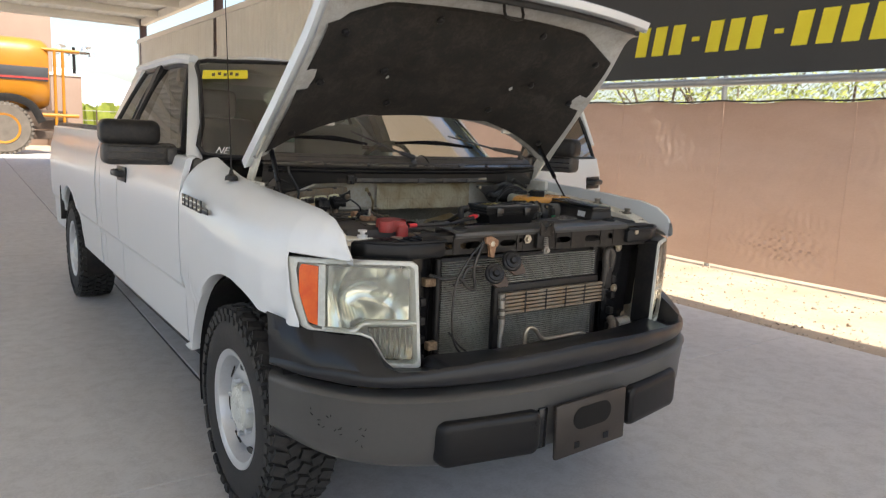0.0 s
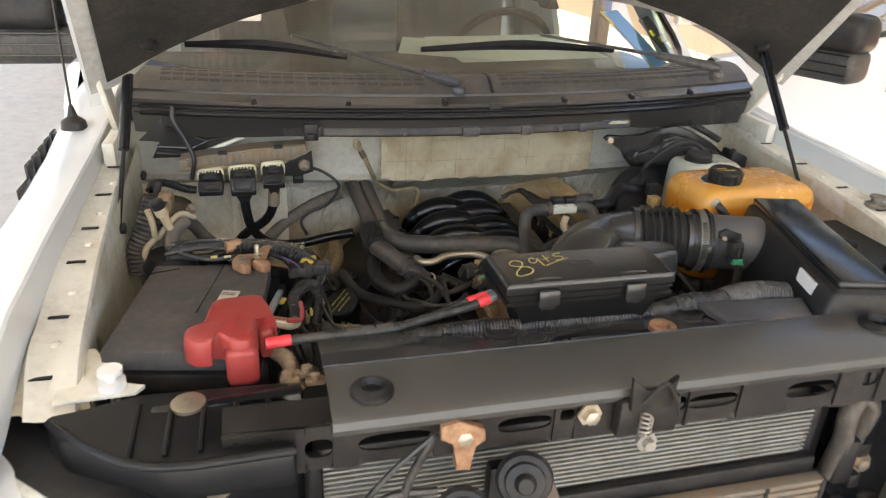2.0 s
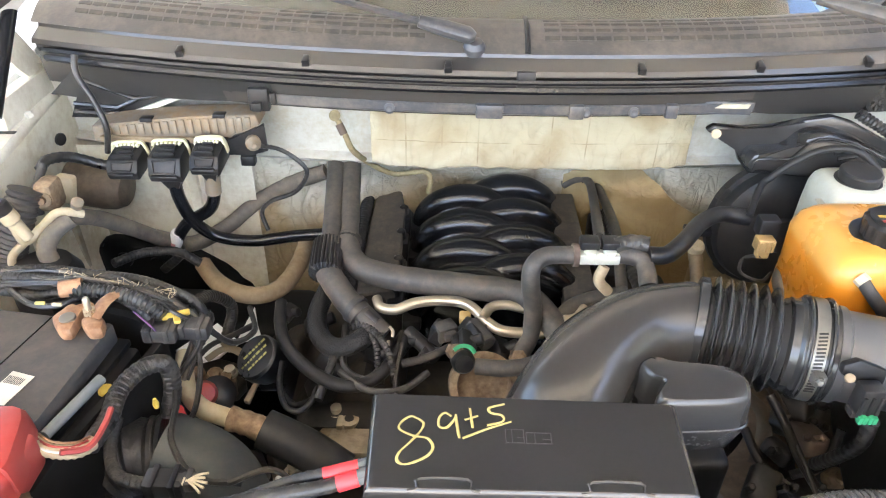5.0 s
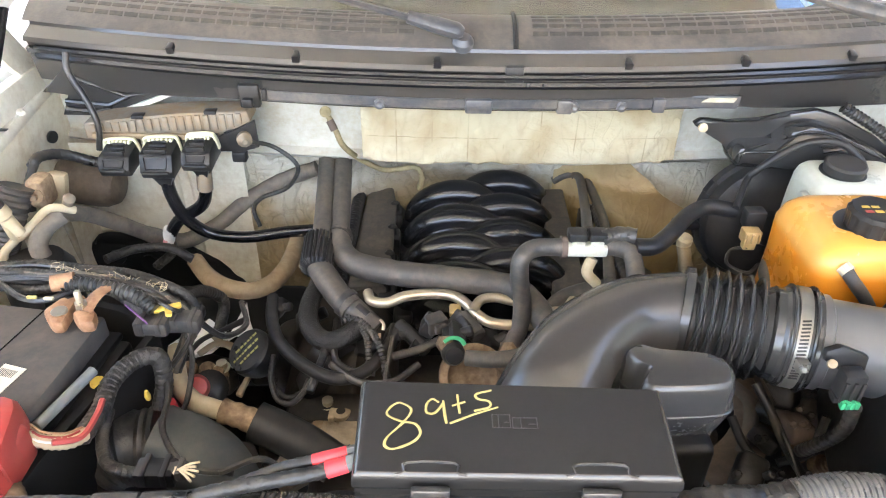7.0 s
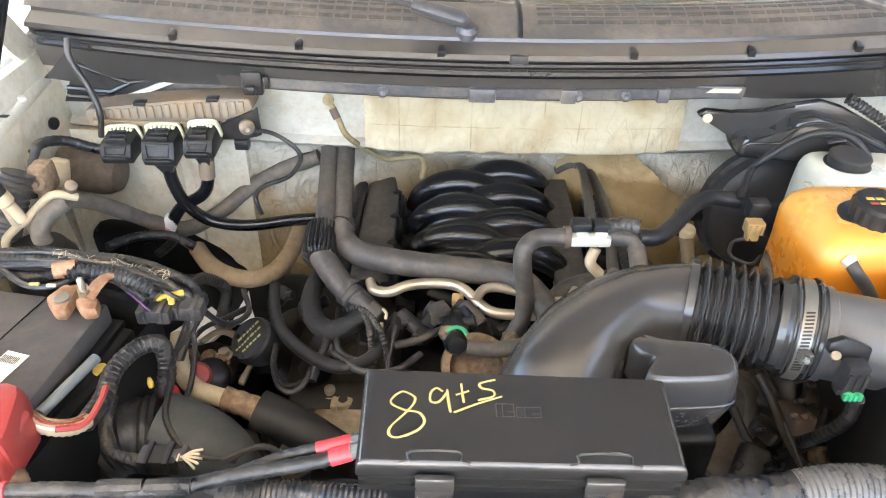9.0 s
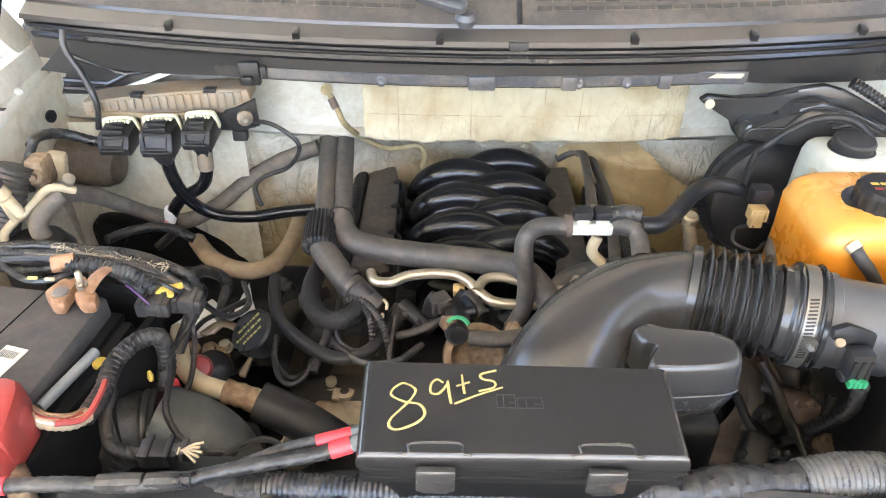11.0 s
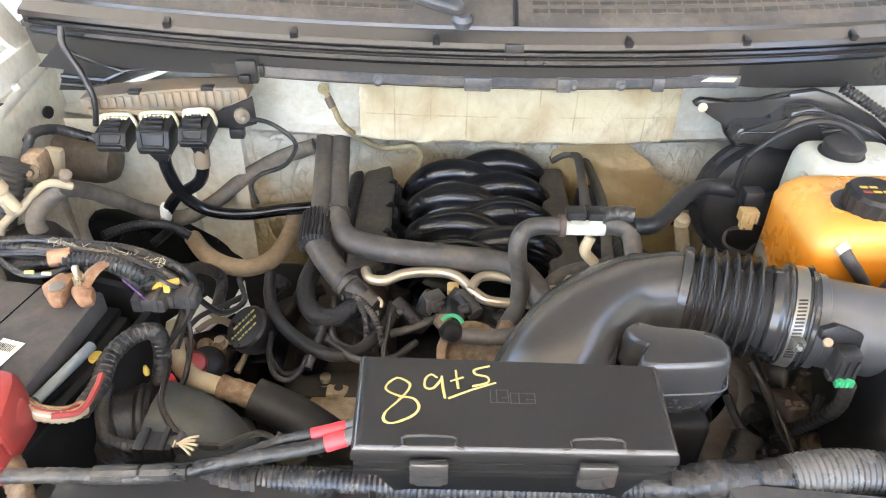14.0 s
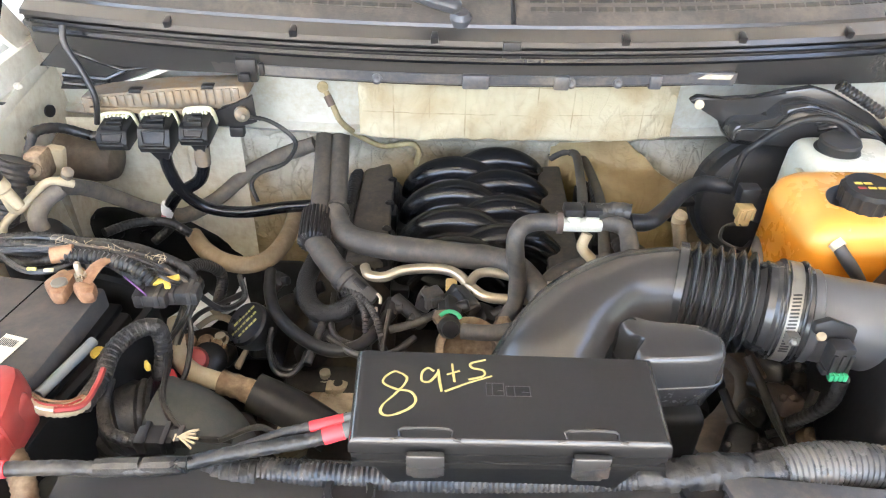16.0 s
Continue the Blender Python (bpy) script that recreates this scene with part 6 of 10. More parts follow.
part("folded_edge", bm, RAIL, fw, "cream folded sheet edge")

# wipers
def wiper(pivot, mid, tip, b0, b1):
    bm = B()
    lathe(bm, [(0.016, -0.01), (0.017, 0.004), (0.012, 0.012), (0.004, 0.014)], axis(Vector(pivot) - Vector((0, -0.01, 0.02)), (0, -0.3, 1)), 14)
    tube(bm, [pivot, Vector(pivot).lerp(Vector(mid), 0.12), Vector(pivot).lerp(Vector(mid), 0.5), mid], [0.009, 0.0165, 0.0165, 0.012], 12, 4, flat=0.75)
    tube(bm, [mid, Vector(mid).lerp(Vector(tip), 0.5), tip], [0.009, 0.007, 0.006], 6, 3, flat=0.6)
    w = part("wiper", bm, COVERGREY, truck, "grey-black windshield wiper arm")
    bm = B()
    b0, b1 = Vector(b0), Vector(b1)
    tube(bm, [b0, b0.lerp(b1, 0.5) + Vector((0, 0, 0.012)), b1], [0.005, 0.01, 0.005], 6, 4, flat=1.3)
    part("blade", bm, GLOSSBLACK, w, "rubber wiper blade")


wiper((-0.046, 0.175, 1.424), (-0.130, 0.175, 1.446), (-0.418, 0.115, 1.535), (-0.632, 0.229, 1.5), (-0.298, 0.186, 1.48))
wiper((0.611, 0.161, 1.455), (0.474, 0.233, 1.475), (0.14, 0.174, 1.53), (-0.126, 0.224, 1.49), (0.389, 0.3, 1.475))

# ---- core support, radiator ----
def slotted_beam(name, x0, x1, z0, z1, y, holes, mat, label, depth=0.03):
    """A pressed beam whose oval holes go right through."""
    xs = sorted({x0, x1} | {h[0] - h[1] for h in holes} | {h[0] + h[1] for h in holes})
    bm = B()
    cuts = []
    for a, b in zip(xs, xs[1:]):
        h = next((h for h in holes if abs(h[0] - h[1] - a) < 1e-6), None)
        za, zb = (lambda x: lerp(x, (x0, x1), z0)), (lambda x: lerp(x, (x0, x1), z1))
        if h is None:
            vs = [bm.verts.new((x, y, z)) for x, z in ((a, za(a)), (b, za(b)), (b, zb(b)), (a, zb(a)))]
            bm.faces.new(vs)
        else:
            cx, rx, cz, rz = h
            n = 24
            inner = [(cx + rx * 0.96 * math.copysign(abs(math.cos(t)) ** 0.6, math.cos(t)), cz + rz * math.copysign(abs(math.sin(t)) ** 0.8, math.sin(t))) for t in np.linspace(0, 2 * math.pi, n + 1)[:-1]]
            outer = []
            for t in np.linspace(0, 2 * math.pi, n + 1)[:-1]:
                c, q = math.cos(t), math.sin(t)
                k = 1 / max(abs(c), abs(q))
                ox = cx + rx * c * k
                oz = cz + (zb(ox) - cz if q > 0 else cz - za(ox)) * q * k
                outer.append((ox, oz))
            vi = [bm.verts.new((p[0], y, p[1])) for p in inner]
            vo = [bm.verts.new((p[0], y, p[1])) for p in outer]
            for i in range(n):
                j = (i + 1) % n
                bm.faces.new((vo[i], vo[j], vi[j], vi[i]))
    bmesh.ops.remove_doubles(bm, verts=bm.verts, dist=1e-5)
    bmesh.ops.recalc_face_normals(bm, faces=bm.faces)
    bmesh.ops.solidify(bm, geom=list(bm.faces), thickness=0.004)
    grid = [[(x, y - 0.002, lerp(x, (x0, x1), z1) - 0.001), (x, y + depth, lerp(x, (x0, x1), z1) + 0.004)] for x in np.linspace(x0, x1, 8)]
    sheet(bm, grid, 0.003)
    return part(name, bm, mat, truck, label, 30)


support = slotted_beam("core_support", -0.555, 0.66, (1.125, 1.105), (1.192, 1.188), -0.676,
                       [(-0.442, 0.018, 1.155, 0.014), (-0.345, 0.05, 1.153, 0.013), (-0.17, 0.04, 1.152, 0.012), (-0.11, 0.012, 1.158, 0.009), (0.115, 0.042, 1.15, 0.012), (0.06, 0.012, 1.152, 0.012), (0.28, 0.045, 1.148, 0.014), (0.385, 0.016, 1.152, 0.012)],
                       DARKSTEEL, "brown-black pressed steel core support with oval holes", 0.05)
for p in ((-0.258, -0.682, 1.155), (-0.083, -0.684, 1.163), (0.52, -0.69, 1.165)):
    bm = B()
    lathe(bm, [(0.018, 0), (0.018, 0.004), (0.011, 0.004), (0.011, 0.014), (0.004, 0.016)], axis(p, (0, -1, 0)), 6)
    part("bolt", bm, TUBE, support, "tarnished bolt")
bm = B()
grid = []
for x in np.linspace(-0.425, 0.475, 40):
    t = (x + 0.425) / 0.9
    grid.append([(x, -0.572, 1.206), (x, -0.567, 1.203), (x, -0.561, 1.190), (x, -0.52, 1.188), (x, -0.482 + 0.012 * t, 1.187), (x, -0.470 + 0.012 * t, 1.182), (x, -0.467 + 0.012 * t, 1.12)])
sheet(bm, grid, 0.004)
cover = part("radiator_cover", bm, RESONATORBLACK, truck, "black plastic radiator cover", 30)
# Front strip carries its reflected sheen in the paler base colour.
bm = B()
sheet(bm, [[(x, -0.688, 1.180), (x, -0.692, 1.190), (x, -0.688, 1.199), (x, -0.680, 1.203), (x, -0.63, 1.208), (x, -0.588, 1.209), (x, -0.5785, 1.2075), (x, -0.5772, 1.199)] for x in np.linspace(-0.425, 0.475, 30)], 0.003)
part("cover_front", bm, COVERFRONT, cover, "front strip of the cover, its sheen painted in as grey", 30)
for x, y in ((-0.37, -0.64), (0.43, -0.62)):
    bm = B()
    lathe(bm, [(0.030, -0.01), (0.028, 0.006), (0.016, 0.012), (0.012, 0.004), (0.001, 0.004)], Matrix.Translation((x, y, 1.205)), 20)
    part("cover_boss", bm, BLACK, cover, "round moulded boss")
for q in ((-0.153, -0.506, 1.19), (0.177, -0.5, 1.19)):
    bm = B()
    lathe(bm, [(0.024, -0.006), (0.023, 0.004), (0.017, 0.005), (0.016, 0.001), (0.001, 0.001)], Matrix.Translation(q), 20)
    part("cover_boss", bm, BLACK, cover, "round moulded boss")
bm = B()
lathe(bm, [(0.022, -0.004), (0.021, 0.004), (0.011, 0.005), (0.009, -0.003), (0.001, -0.003)], Matrix.Translation((0.101, -0.545, 1.194)), 18)
part("washer", bm, COPPER, cover, "rusty washer")
q = [(0.19, -0.487, 1.2), (0.387, -0.506, 1.2), (0.359, -0.567, 1.2), (0.207, -0.555, 1.2)]
part("cover_extension", prism(B(), [(p[0], p[1]) for p in q][::-1], 0.012, Matrix.Translation((0, 0, 1.189)), 0.003), COVERGREY, cover, "blue-grey plastic cover extension")
# hood latch
bm = B()
box(bm, (-0.045, -0.70, 1.125), (0.045, -0.68, 1.185), 0.004)
prism(bm, [(-0.03, 0), (0.03, 0), (0.034, 0.05), (0.012, 0.03), (-0.012, 0.03), (-0.034, 0.055)], 0.008, Matrix.Translation((-0.005, -0.70, 1.175)) @ pose(0, 0, 0, 90, 0, 0), 0.002)
latch = part("hood_latch", bm, DARKSTEEL, truck, "greasy steel hood latch")
plain("latch_lever", [(-0.02, -0.712, 1.19), (0.0, -0.72, 1.225), (0.022, -0.715, 1.20), (0.035, -0.712, 1.165)], 0.003, DARKSTEEL, latch, "steel lever", 6, 4)
plain("latch_spring", [(-0.012 + 0.008 * math.cos(a), -0.712 + 0.008 * math.sin(a), 1.135 + a * 0.0012) for a in np.linspace(0, 30, 80)], 0.0016, ALU, latch, "", 5, 1)
bm = B()
lathe(bm, [(0.016, 0), (0.016, 0.006), (0.009, 0.006), (0.009, 0.016)], axis((0.0, -0.70, 1.118), (0, -1, 0)), 6)
part("bolt", bm, ALU, latch)

# condenser core with level tubes
rad = part("radiator", box(B(), (-0.445, -0.615, 0.66), (0.40, -0.56, 1.10), 0.006), BLACK, truck, "aluminium condenser and radiator core")
n = 46
for k in range(n):
    z = 0.70 + k * (1.085 - 0.70) / (n - 1)
    bm = B()
    box(bm, (-0.435, -0.636, z - 0.0014), (0.345, -0.612, z + 0.0014), 0)
    part("core_tube", bm, FIN, rad, smooth=0)
bm = B()
grid = []
for k in range(391):
    x = -0.435 + k * 0.002
    grid.append([(x, -0.622 + (0.004 if k % 2 else -0.002), 0.70), (x, -0.622 + (0.004 if k % 2 else -0.002), 1.085)])
sheet(bm, grid)
part("core_fin", bm, DARKSTEEL, rad, "fine folded fins", 0)
for x in (-0.448, 0.352):
    plain("header_tank", [(x, -0.625, 0.68), (x, -0.625, 1.10)], 0.012, BLACK, rad, "black side tank", 10, 1)
bm = B()
box(bm, (-0.205, -0.655, 0.66), (-0.175, -0.632, 1.06), 0.004)
part("divider", bm, BLACK, rad, "black upright divider")
bm = B()
box(bm, (-0.205, -0.652, 0.935), (0.36, -0.632, 0.985), 0.004)
part("cross_strip", bm, BLACK, rad, "black cross strip")
# oil cooler: framed cells with slats
cool = part("oil_cooler", box(B(), (-0.18, -0.655, 0.878), (0.37, -0.64, 0.955), 0.003), DARKSTEEL, truck, "dusty finned oil cooler with five cells")
for k in range(6):
    bm = B()
    x = -0.172 + k * 0.1074
    box(bm, (x - 0.004, -0.678, 0.875), (x + 0.004, -0.655, 0.957), 0.0015)
    part("cell_bar", bm, BLACK, cool, "black cell divider")
for k in range(6):
    bm = B()
    z = 0.881 + k * 0.0144
    box(bm, (-0.172, -0.676, z - 0.0048), (0.365, -0.655, z + 0.0048), 0.001)
    part("cooler_slat", bm, GREYBOX, cool, "dusty cooler slat")
# tube below with hose, and upright lines
plain("cooler_pipe", [(-0.085, -0.72, 0.699), (-0.098, -0.72, 0.788), (-0.086, -0.72, 0.821), (-0.051, -0.72, 0.817), (-0.003, -0.72, 0.773), (0.077, -0.72, 0.768), (0.198, -0.72, 0.769), (0.241, -0.72, 0.752), (0.327, -0.72, 0.733)], 0.0085, TUBE, truck, "bent tan metal cooler pipe")
plain("cooler_hose", [(0.301, -0.72, 0.736), (0.387, -0.71, 0.732), (0.431, -0.69, 0.764), (0.444, -0.66, 0.791)], 0.017, RUBBER, truck, "black rubber cooler hose")
plain("cooler_line", [(-0.209, -0.7, 0.967), (-0.203, -0.7, 0.906), (-0.199, -0.7, 0.843), (-0.206, -0.7, 0.781), (-0.194, -0.7, 0.681)], [0.013, 0.012, 0.011, 0.008, 0.008], ALU, truck, "upright metal cooler line")
for py in (668, 700, 722):
    bm = B()
    lathe(bm, [(0.015, -0.006), (0.015, 0.006)], axis((-0.204, -0.7, 0.906), (0, 0, 1)) @ Matrix.Translation((0, 0, (700 - py) * 0.0013)), 10)
    part("line_nut", bm, RUBBER, truck, "dark line fitting")
# horns on a brown bracket
bm = B()
prism(bm, [(-0.291, 1.158), (-0.290, 1.180), (-0.268, 1.185), (-0.232, 1.168), (-0.230, 1.148), (-0.247, 1.144), (-0.247, 1.102), (-0.270, 1.108), (-0.271, 1.152)][::-1], 0.014, Matrix.Translation((0, -0.682, 0)) @ pose(0, 0, 0, 90, 0, 0), 0.003)
part("horn_bracket", bm, COPPER, truck, "orange-brown rusty horn bracket")
for c in ((-0.179, -0.715, 1.091), (-0.262, -0.72, 1.051)):
    bm = B()
    m = axis(c, (-0.25, -0.9, 0.35))
    lathe(bm, [(0.010, 0.022), (0.013, 0.019), (0.015, 0.012), (0.026, 0.010), (0.028, 0.005), (0.035, 0.003), (0.039, -0.004), (0.037, -0.012), (0.024, -0.026), (0.01, -0.03)], m, 28)
    h = part("horn", bm, BLACK, truck, "round black horn")
    zd = Vector((-0.25, -0.9, 0.35)).normalized()
    xd = (Vector((1, 0, 0)) - zd * zd.x).normalized()
    yd = zd.cross(xd)
    fr = Matrix((xd, yd, zd)).transposed().to_4x4()
    outline = [(0.036 * math.cos(a), 0.036 * math.sin(a)) for a in np.linspace(0.35, 4.3, 15)] + [(0.0, -0.052), (0.046, -0.052), (0.05, -0.04)]
    bm = B()
    prism(bm, outline, 0.014, Matrix.Translation(Vector(c) - zd * 0.018) @ fr, 0.003)
    part("horn_trumpet", bm, RUSTY, h, "brown-grey flat horn trumpet")
# loose wiring in front of the condenser
for pts, r in ((((-0.297, -0.69, 1.166), (-0.354, -0.7, 1.124), (-0.4, -0.7, 1.063), (-0.424, -0.7, 1.008), (-0.43, -0.7, 0.883), (-0.411, -0.7, 0.797), (-0.358, -0.72, 0.727)), 0.004),
               (((-0.297, -0.69, 1.166), (-0.327, -0.69, 1.102), (-0.336, -0.69, 1.056), (-0.328, -0.69, 0.999), (-0.356, -0.69, 0.999), (-0.402, -0.69, 1.039), (-0.466, -0.69, 1.041), (-0.509, -0.66, 1.055)), 0.006),
               (((-0.423, -0.69, 1.014), (-0.39, -0.69, 1.031), (-0.359, -0.69, 1.072), (-0.291, -0.69, 1.072)), 0.005),
               (((-0.428, -0.68, 0.841), (-0.38, -0.68, 0.786), (-0.318, -0.68, 0.739)), 0.004)):
    plain("wire", pts, r, LOOM, truck, "black wire hanging before the condenser", 6, 6)
bm = B()
box(bm, (-0.522, -0.66, 1.01), tuple(Vector((-0.522, -0.66, 1.01)) + Vector((0.045, 0.03, 0.03))), 0.004)
part("wire_plug", bm, TANRUST, truck, "yellowed wire plug")
bm = B()
box(bm, (-0.513, -0.68, 0.783), tuple(Vector((-0.513, -0.68, 0.783)) + Vector((0.04, 0.03, 0.03))), 0.004)
part("wire_plug", bm, TANRUST, truck, "yellowed wire plug")

# panels beside the radiator
for s in (-1, 1):
    bm = B()
    prism(bm, [(s * 0.455, 0.66), (s * 0.60, 0.66), (s * 0.62, 1.07), (s * 0.74, 1.10), (s * 0.74, 1.17), (s * 0.455, 1.185)][::s], 0.02, Matrix.Translation((0, -0.575, 0)) @ pose(0, 0, 0, 90, 0, 0), 0.004)
    pn = part("radiator_side_panel", bm, GLOSSBLACK, truck, "black panel beside the radiator")
    for z, x in ((1.05, 0.575), (0.89, 0.57), (0.73, 0.56)) if s < 0 else ((1.085, 0.53), (0.90, 0.52), (0.77, 0.60)):
        bm = B()
        lathe(bm, [(0.021, 0), (0.021, 0.004), (0.012, 0.004), (0.012, 0.012), (0.003, 0.014)], axis((s * x, -0.60, z), (0, -1, 0)), 14)
        part("bolt", bm, TUBE, pn, "yellow zinc bolt")
    for k in range(4):
        bm = B()
        box(bm, (s * 0.50 - 0.012, -0.62, 0.72 + k * 0.07), (s * 0.50 + 0.012, -0.59, 0.75 + k * 0.07), 0.004)
        part("panel_clip", bm, BLACK, pn)
    bm = B()
    prism(bm, [(s * x, y) for x, y in ((0.47, -0.70), (0.62, -0.70), (0.745, -0.625), (0.775, -0.57), (0.66, -0.55), (0.47, -0.55))][::s], 0.055, Matrix.Translation((0, 0, 1.12)), 0.010)
    ad = part("air_duct", bm, PADBLACK, truck, "black plastic air duct end over the headlight")
    for k in range(5):
        part("duct_rib", box(B(), (s * (0.50 + 0.04 * k) - 0.003, -0.68, 1.172), (s * (0.50 + 0.04 * k) + 0.003, -0.575, 1.18), 0.001), PADBLACK, ad)
    plain("duct_lip", [(s * 0.47, -0.70, 1.178), (s * 0.62, -0.70, 1.178), (s * 0.70, -0.655, 1.176), (s * 0.765, -0.585, 1.172)], 0.006, PADBLACK, ad, "rolled duct lip", 8, 4)
plain("upright_hose", [(0.405, -0.64, 0.93), (0.41, -0.645, 1.0), (0.405, -0.645, 1.06), (0.425, -0.64, 1.085), (0.45, -0.64, 1.06), (0.45, -0.63, 0.99)], 0.016, RUBBER, truck, "bent grey rubber hose")
bm = B()
box(bm, (0.40, -0.66, 0.92), (0.44, -0.63, 1.01), 0.008)
part("power_steering_box", bm, BLACK, truck, "small black canister")
bm = B()
box(bm, (0.605, -0.7, 0.635), tuple(Vector((0.605, -0.7, 0.635)) + Vector((0.05, 0.02, 0.05))), 0.003)
part("paper_tag", bm, LABEL, truck, "white torn paper tag")
plain("corrugated_stub", [(0.46, -0.68, 0.765), (0.52, -0.69, 0.775)], 0.028, ALU, truck, "crumpled foil tube", 12, 1, ribs=0.004, pitch=0.01)
bm = B()
box(bm, (-0.72, -0.80, 0.60), (0.72, -0.62, 0.66), 0.01)
part("lower_air_dam", bm, BLACK, truck, "black plastic shelf behind the bumper")
# white knob and cream corner
bm = B()
c = Vector((-0.701, -0.522, 1.172))
lathe(bm, [(0.006, -0.03), (0.006, 0.0), (0.018, 0.002), (0.018, 0.012), (0.008, 0.013), (0.008, 0.022), (0.016, 0.024), (0.016, 0.03)], axis(c, (0, 0, 1)), 14)
part("hood_stop", bm, LABEL, truck, "white plastic hood stop")
bm = B()
prism(bm, [(-0.77, -0.545), (-0.67, -0.54), (-0.66, -0.525), (-0.69, -0.515), (-0.74, -0.42), (-0.78, -0.42)], 0.006, Matrix.Translation((0, 0, 1.168)), 0.001)
part("corner_plate", bm, RAIL, truck, "cream corner plate")
bm = B()
lathe(bm, [(0.022, 0), (0.022, 0.005), (0.012, 0.006), (0.001, 0.006)], Matrix.Translation((-0.60, -0.585, 1.176)), 14)
part("bolt", bm, TUBE, truck, "zinc bolt")
for y in (-0.412, -0.22):
    bm = B()
    x = 0.792
    lathe(bm, [(0.022, 0), (0.022, 0.005), (0.012, 0.008), (0.012, 0.016), (0.016, 0.018), (0.015, 0.024), (0.001, 0.025)], Matrix.Translation((x, y, rail_crest(y) - 0.046)), 16)
    part("hood_bumper", bm, GREYHOSE, truck, "dusty rubber hood bumper")

# ---- engine ----
engine = component("engine", box(B(), (-0.30, -0.14, 0.45), (0.30, 0.42, 0.93), 0.03), ENGINE, "dusty dark cast engine with flat coil covers", "engine")
for s in (-1, 1):
    bm = B()
    box(bm, (-0.075, -0.16, -0.055), (0.075, 0.40, 0.055), 0.02, Matrix.Translation((0.025 + s * 0.25, 0.0, 0.965 if s < 0 else 0.90)) @ Matrix.Rotation(s * 0.6, 4, "Y"))
    part("valve_cover", bm, ENGINE, engine, "dark valve cover")
bm = B()
box(bm, (-0.30, -0.21, 0.45), (0.28, -0.13, 1.00), 0.03)
for k in range(9):
    a = k * 0.7
    lathe(bm, [(0.008, 0), (0.008, 0.012), (0.004, 0.014)], axis((-0.02 + 0.25 * math.cos(a), -0.21, 0.80 + 0.18 * math.sin(a)), (0, -1, 0)), 6)
part("timing_cover", bm, DARKSTEEL, engine, "dirty aluminium front cover")
for c, r in (((-0.02, -0.28, 0.62), 0.11), ((0.20, -0.28, 0.78), 0.06), ((-0.2, -0.28, 0.92), 0.06), ((-0.24, -0.28, 0.66), 0.07), ((0.02, -0.28, 0.92), 0.07)):
    bm = B()
    lathe(bm, [(r, -0.03), (r, -0.026), (r * 0.93, -0.02), (r * 0.93, 0.02), (r, 0.026), (r, 0.03), (r * 0.8, 0.03), (r * 0.75, 0.01), (r * 0.3, 0.012)], axis(c, (0, -1, 0)), 28)
    part("pulley", bm, DARKSTEEL, engine, "steel belt pulley")
# fan and shroud below
bm = B()
grid = [[(0.0 + rr * math.cos(a), -0.50 + dd, 0.80 + rr * math.sin(a)) for rr, dd in ((0.40, -0.04), (0.30, 0.0), (0.285, 0.05))] for a in np.linspace(0, 2 * math.pi, 41)]
sheet(bm, grid)
part("fan_shroud", bm, BLACK, truck, "black fan shroud")
fan = part("fan_hub", lathe(B(), [(0.06, -0.02), (0.06, 0.05), (0.03, 0.08)], axis((0, -0.46, 0.80), (0, 1, 0)), 20), ALU, truck, "cooling fan")
for k in range(9):
    a = 2 * math.pi * k / 9
    bm = B()
    box(bm, (0.05, -0.05, -0.003), (0.27, 0.05, 0.003), 0.002, axis((0, -0.46, 0.80), (0, 1, 0)) @ Matrix.Rotation(a, 4, "Z") @ Matrix.Rotation(0.6, 4, "X"))
    part("fan_blade", bm, BLACK, fan)

# intake manifold: arched runners from both sides
mani = component("intake_manifold", box(B(), (-0.13, -0.02, 0.93), (0.13, 0.36, 1.005), 0.03, seg=3), GLOSSBLACK, "glossy black plastic intake manifold with arched runners", "intake manifold")
YR = [0.352, 0.262, 0.172, 0.082]
for k, y in enumerate(YR):
    for s in (1, -1):
        yy = y + (0.0 if s > 0 else -0.042)
        cx = 0.0
        pts = []
        for t in np.linspace(0, 1, 9):
            a = math.pi * (0.98 - 0.93 * t)
            x = cx + s * (0.062 - 0.088 * math.cos(a)) - s * 0.02
            pts.append((x, yy - 0.01 * t, 0.995 + 0.075 * math.sin(a)))
        bm = B()
        tube(bm, pts, [0.020, 0.024, 0.026, 0.027, 0.028, 0.028, 0.027, 0.026, 0.024], 14, 3, flat=1.0)
        part("runner", bm, GLOSSBLACK, mani, "arched black intake runner")
        bm = B()
        tube(bm, [Vector(p) + Vector((0, -0.031, -0.004)) for p in pts[1:8]], 0.004, 6, 3)
        part("runner_rib", bm, GLOSSBLACK, mani)
        bm = B()
        ex = cx + s * 0.135
        box(bm, (ex - 0.018, yy - 0.035, 0.985), (ex + 0.014, yy + 0.025, 1.012), 0.006)
        lathe(bm, [(0.007, 0), (0.007, 0.008), (0.004, 0.01)], Matrix.Translation((ex + s * 0.004, yy, 1.012)), 6)
        part("runner_foot", bm, BLACK, mani)
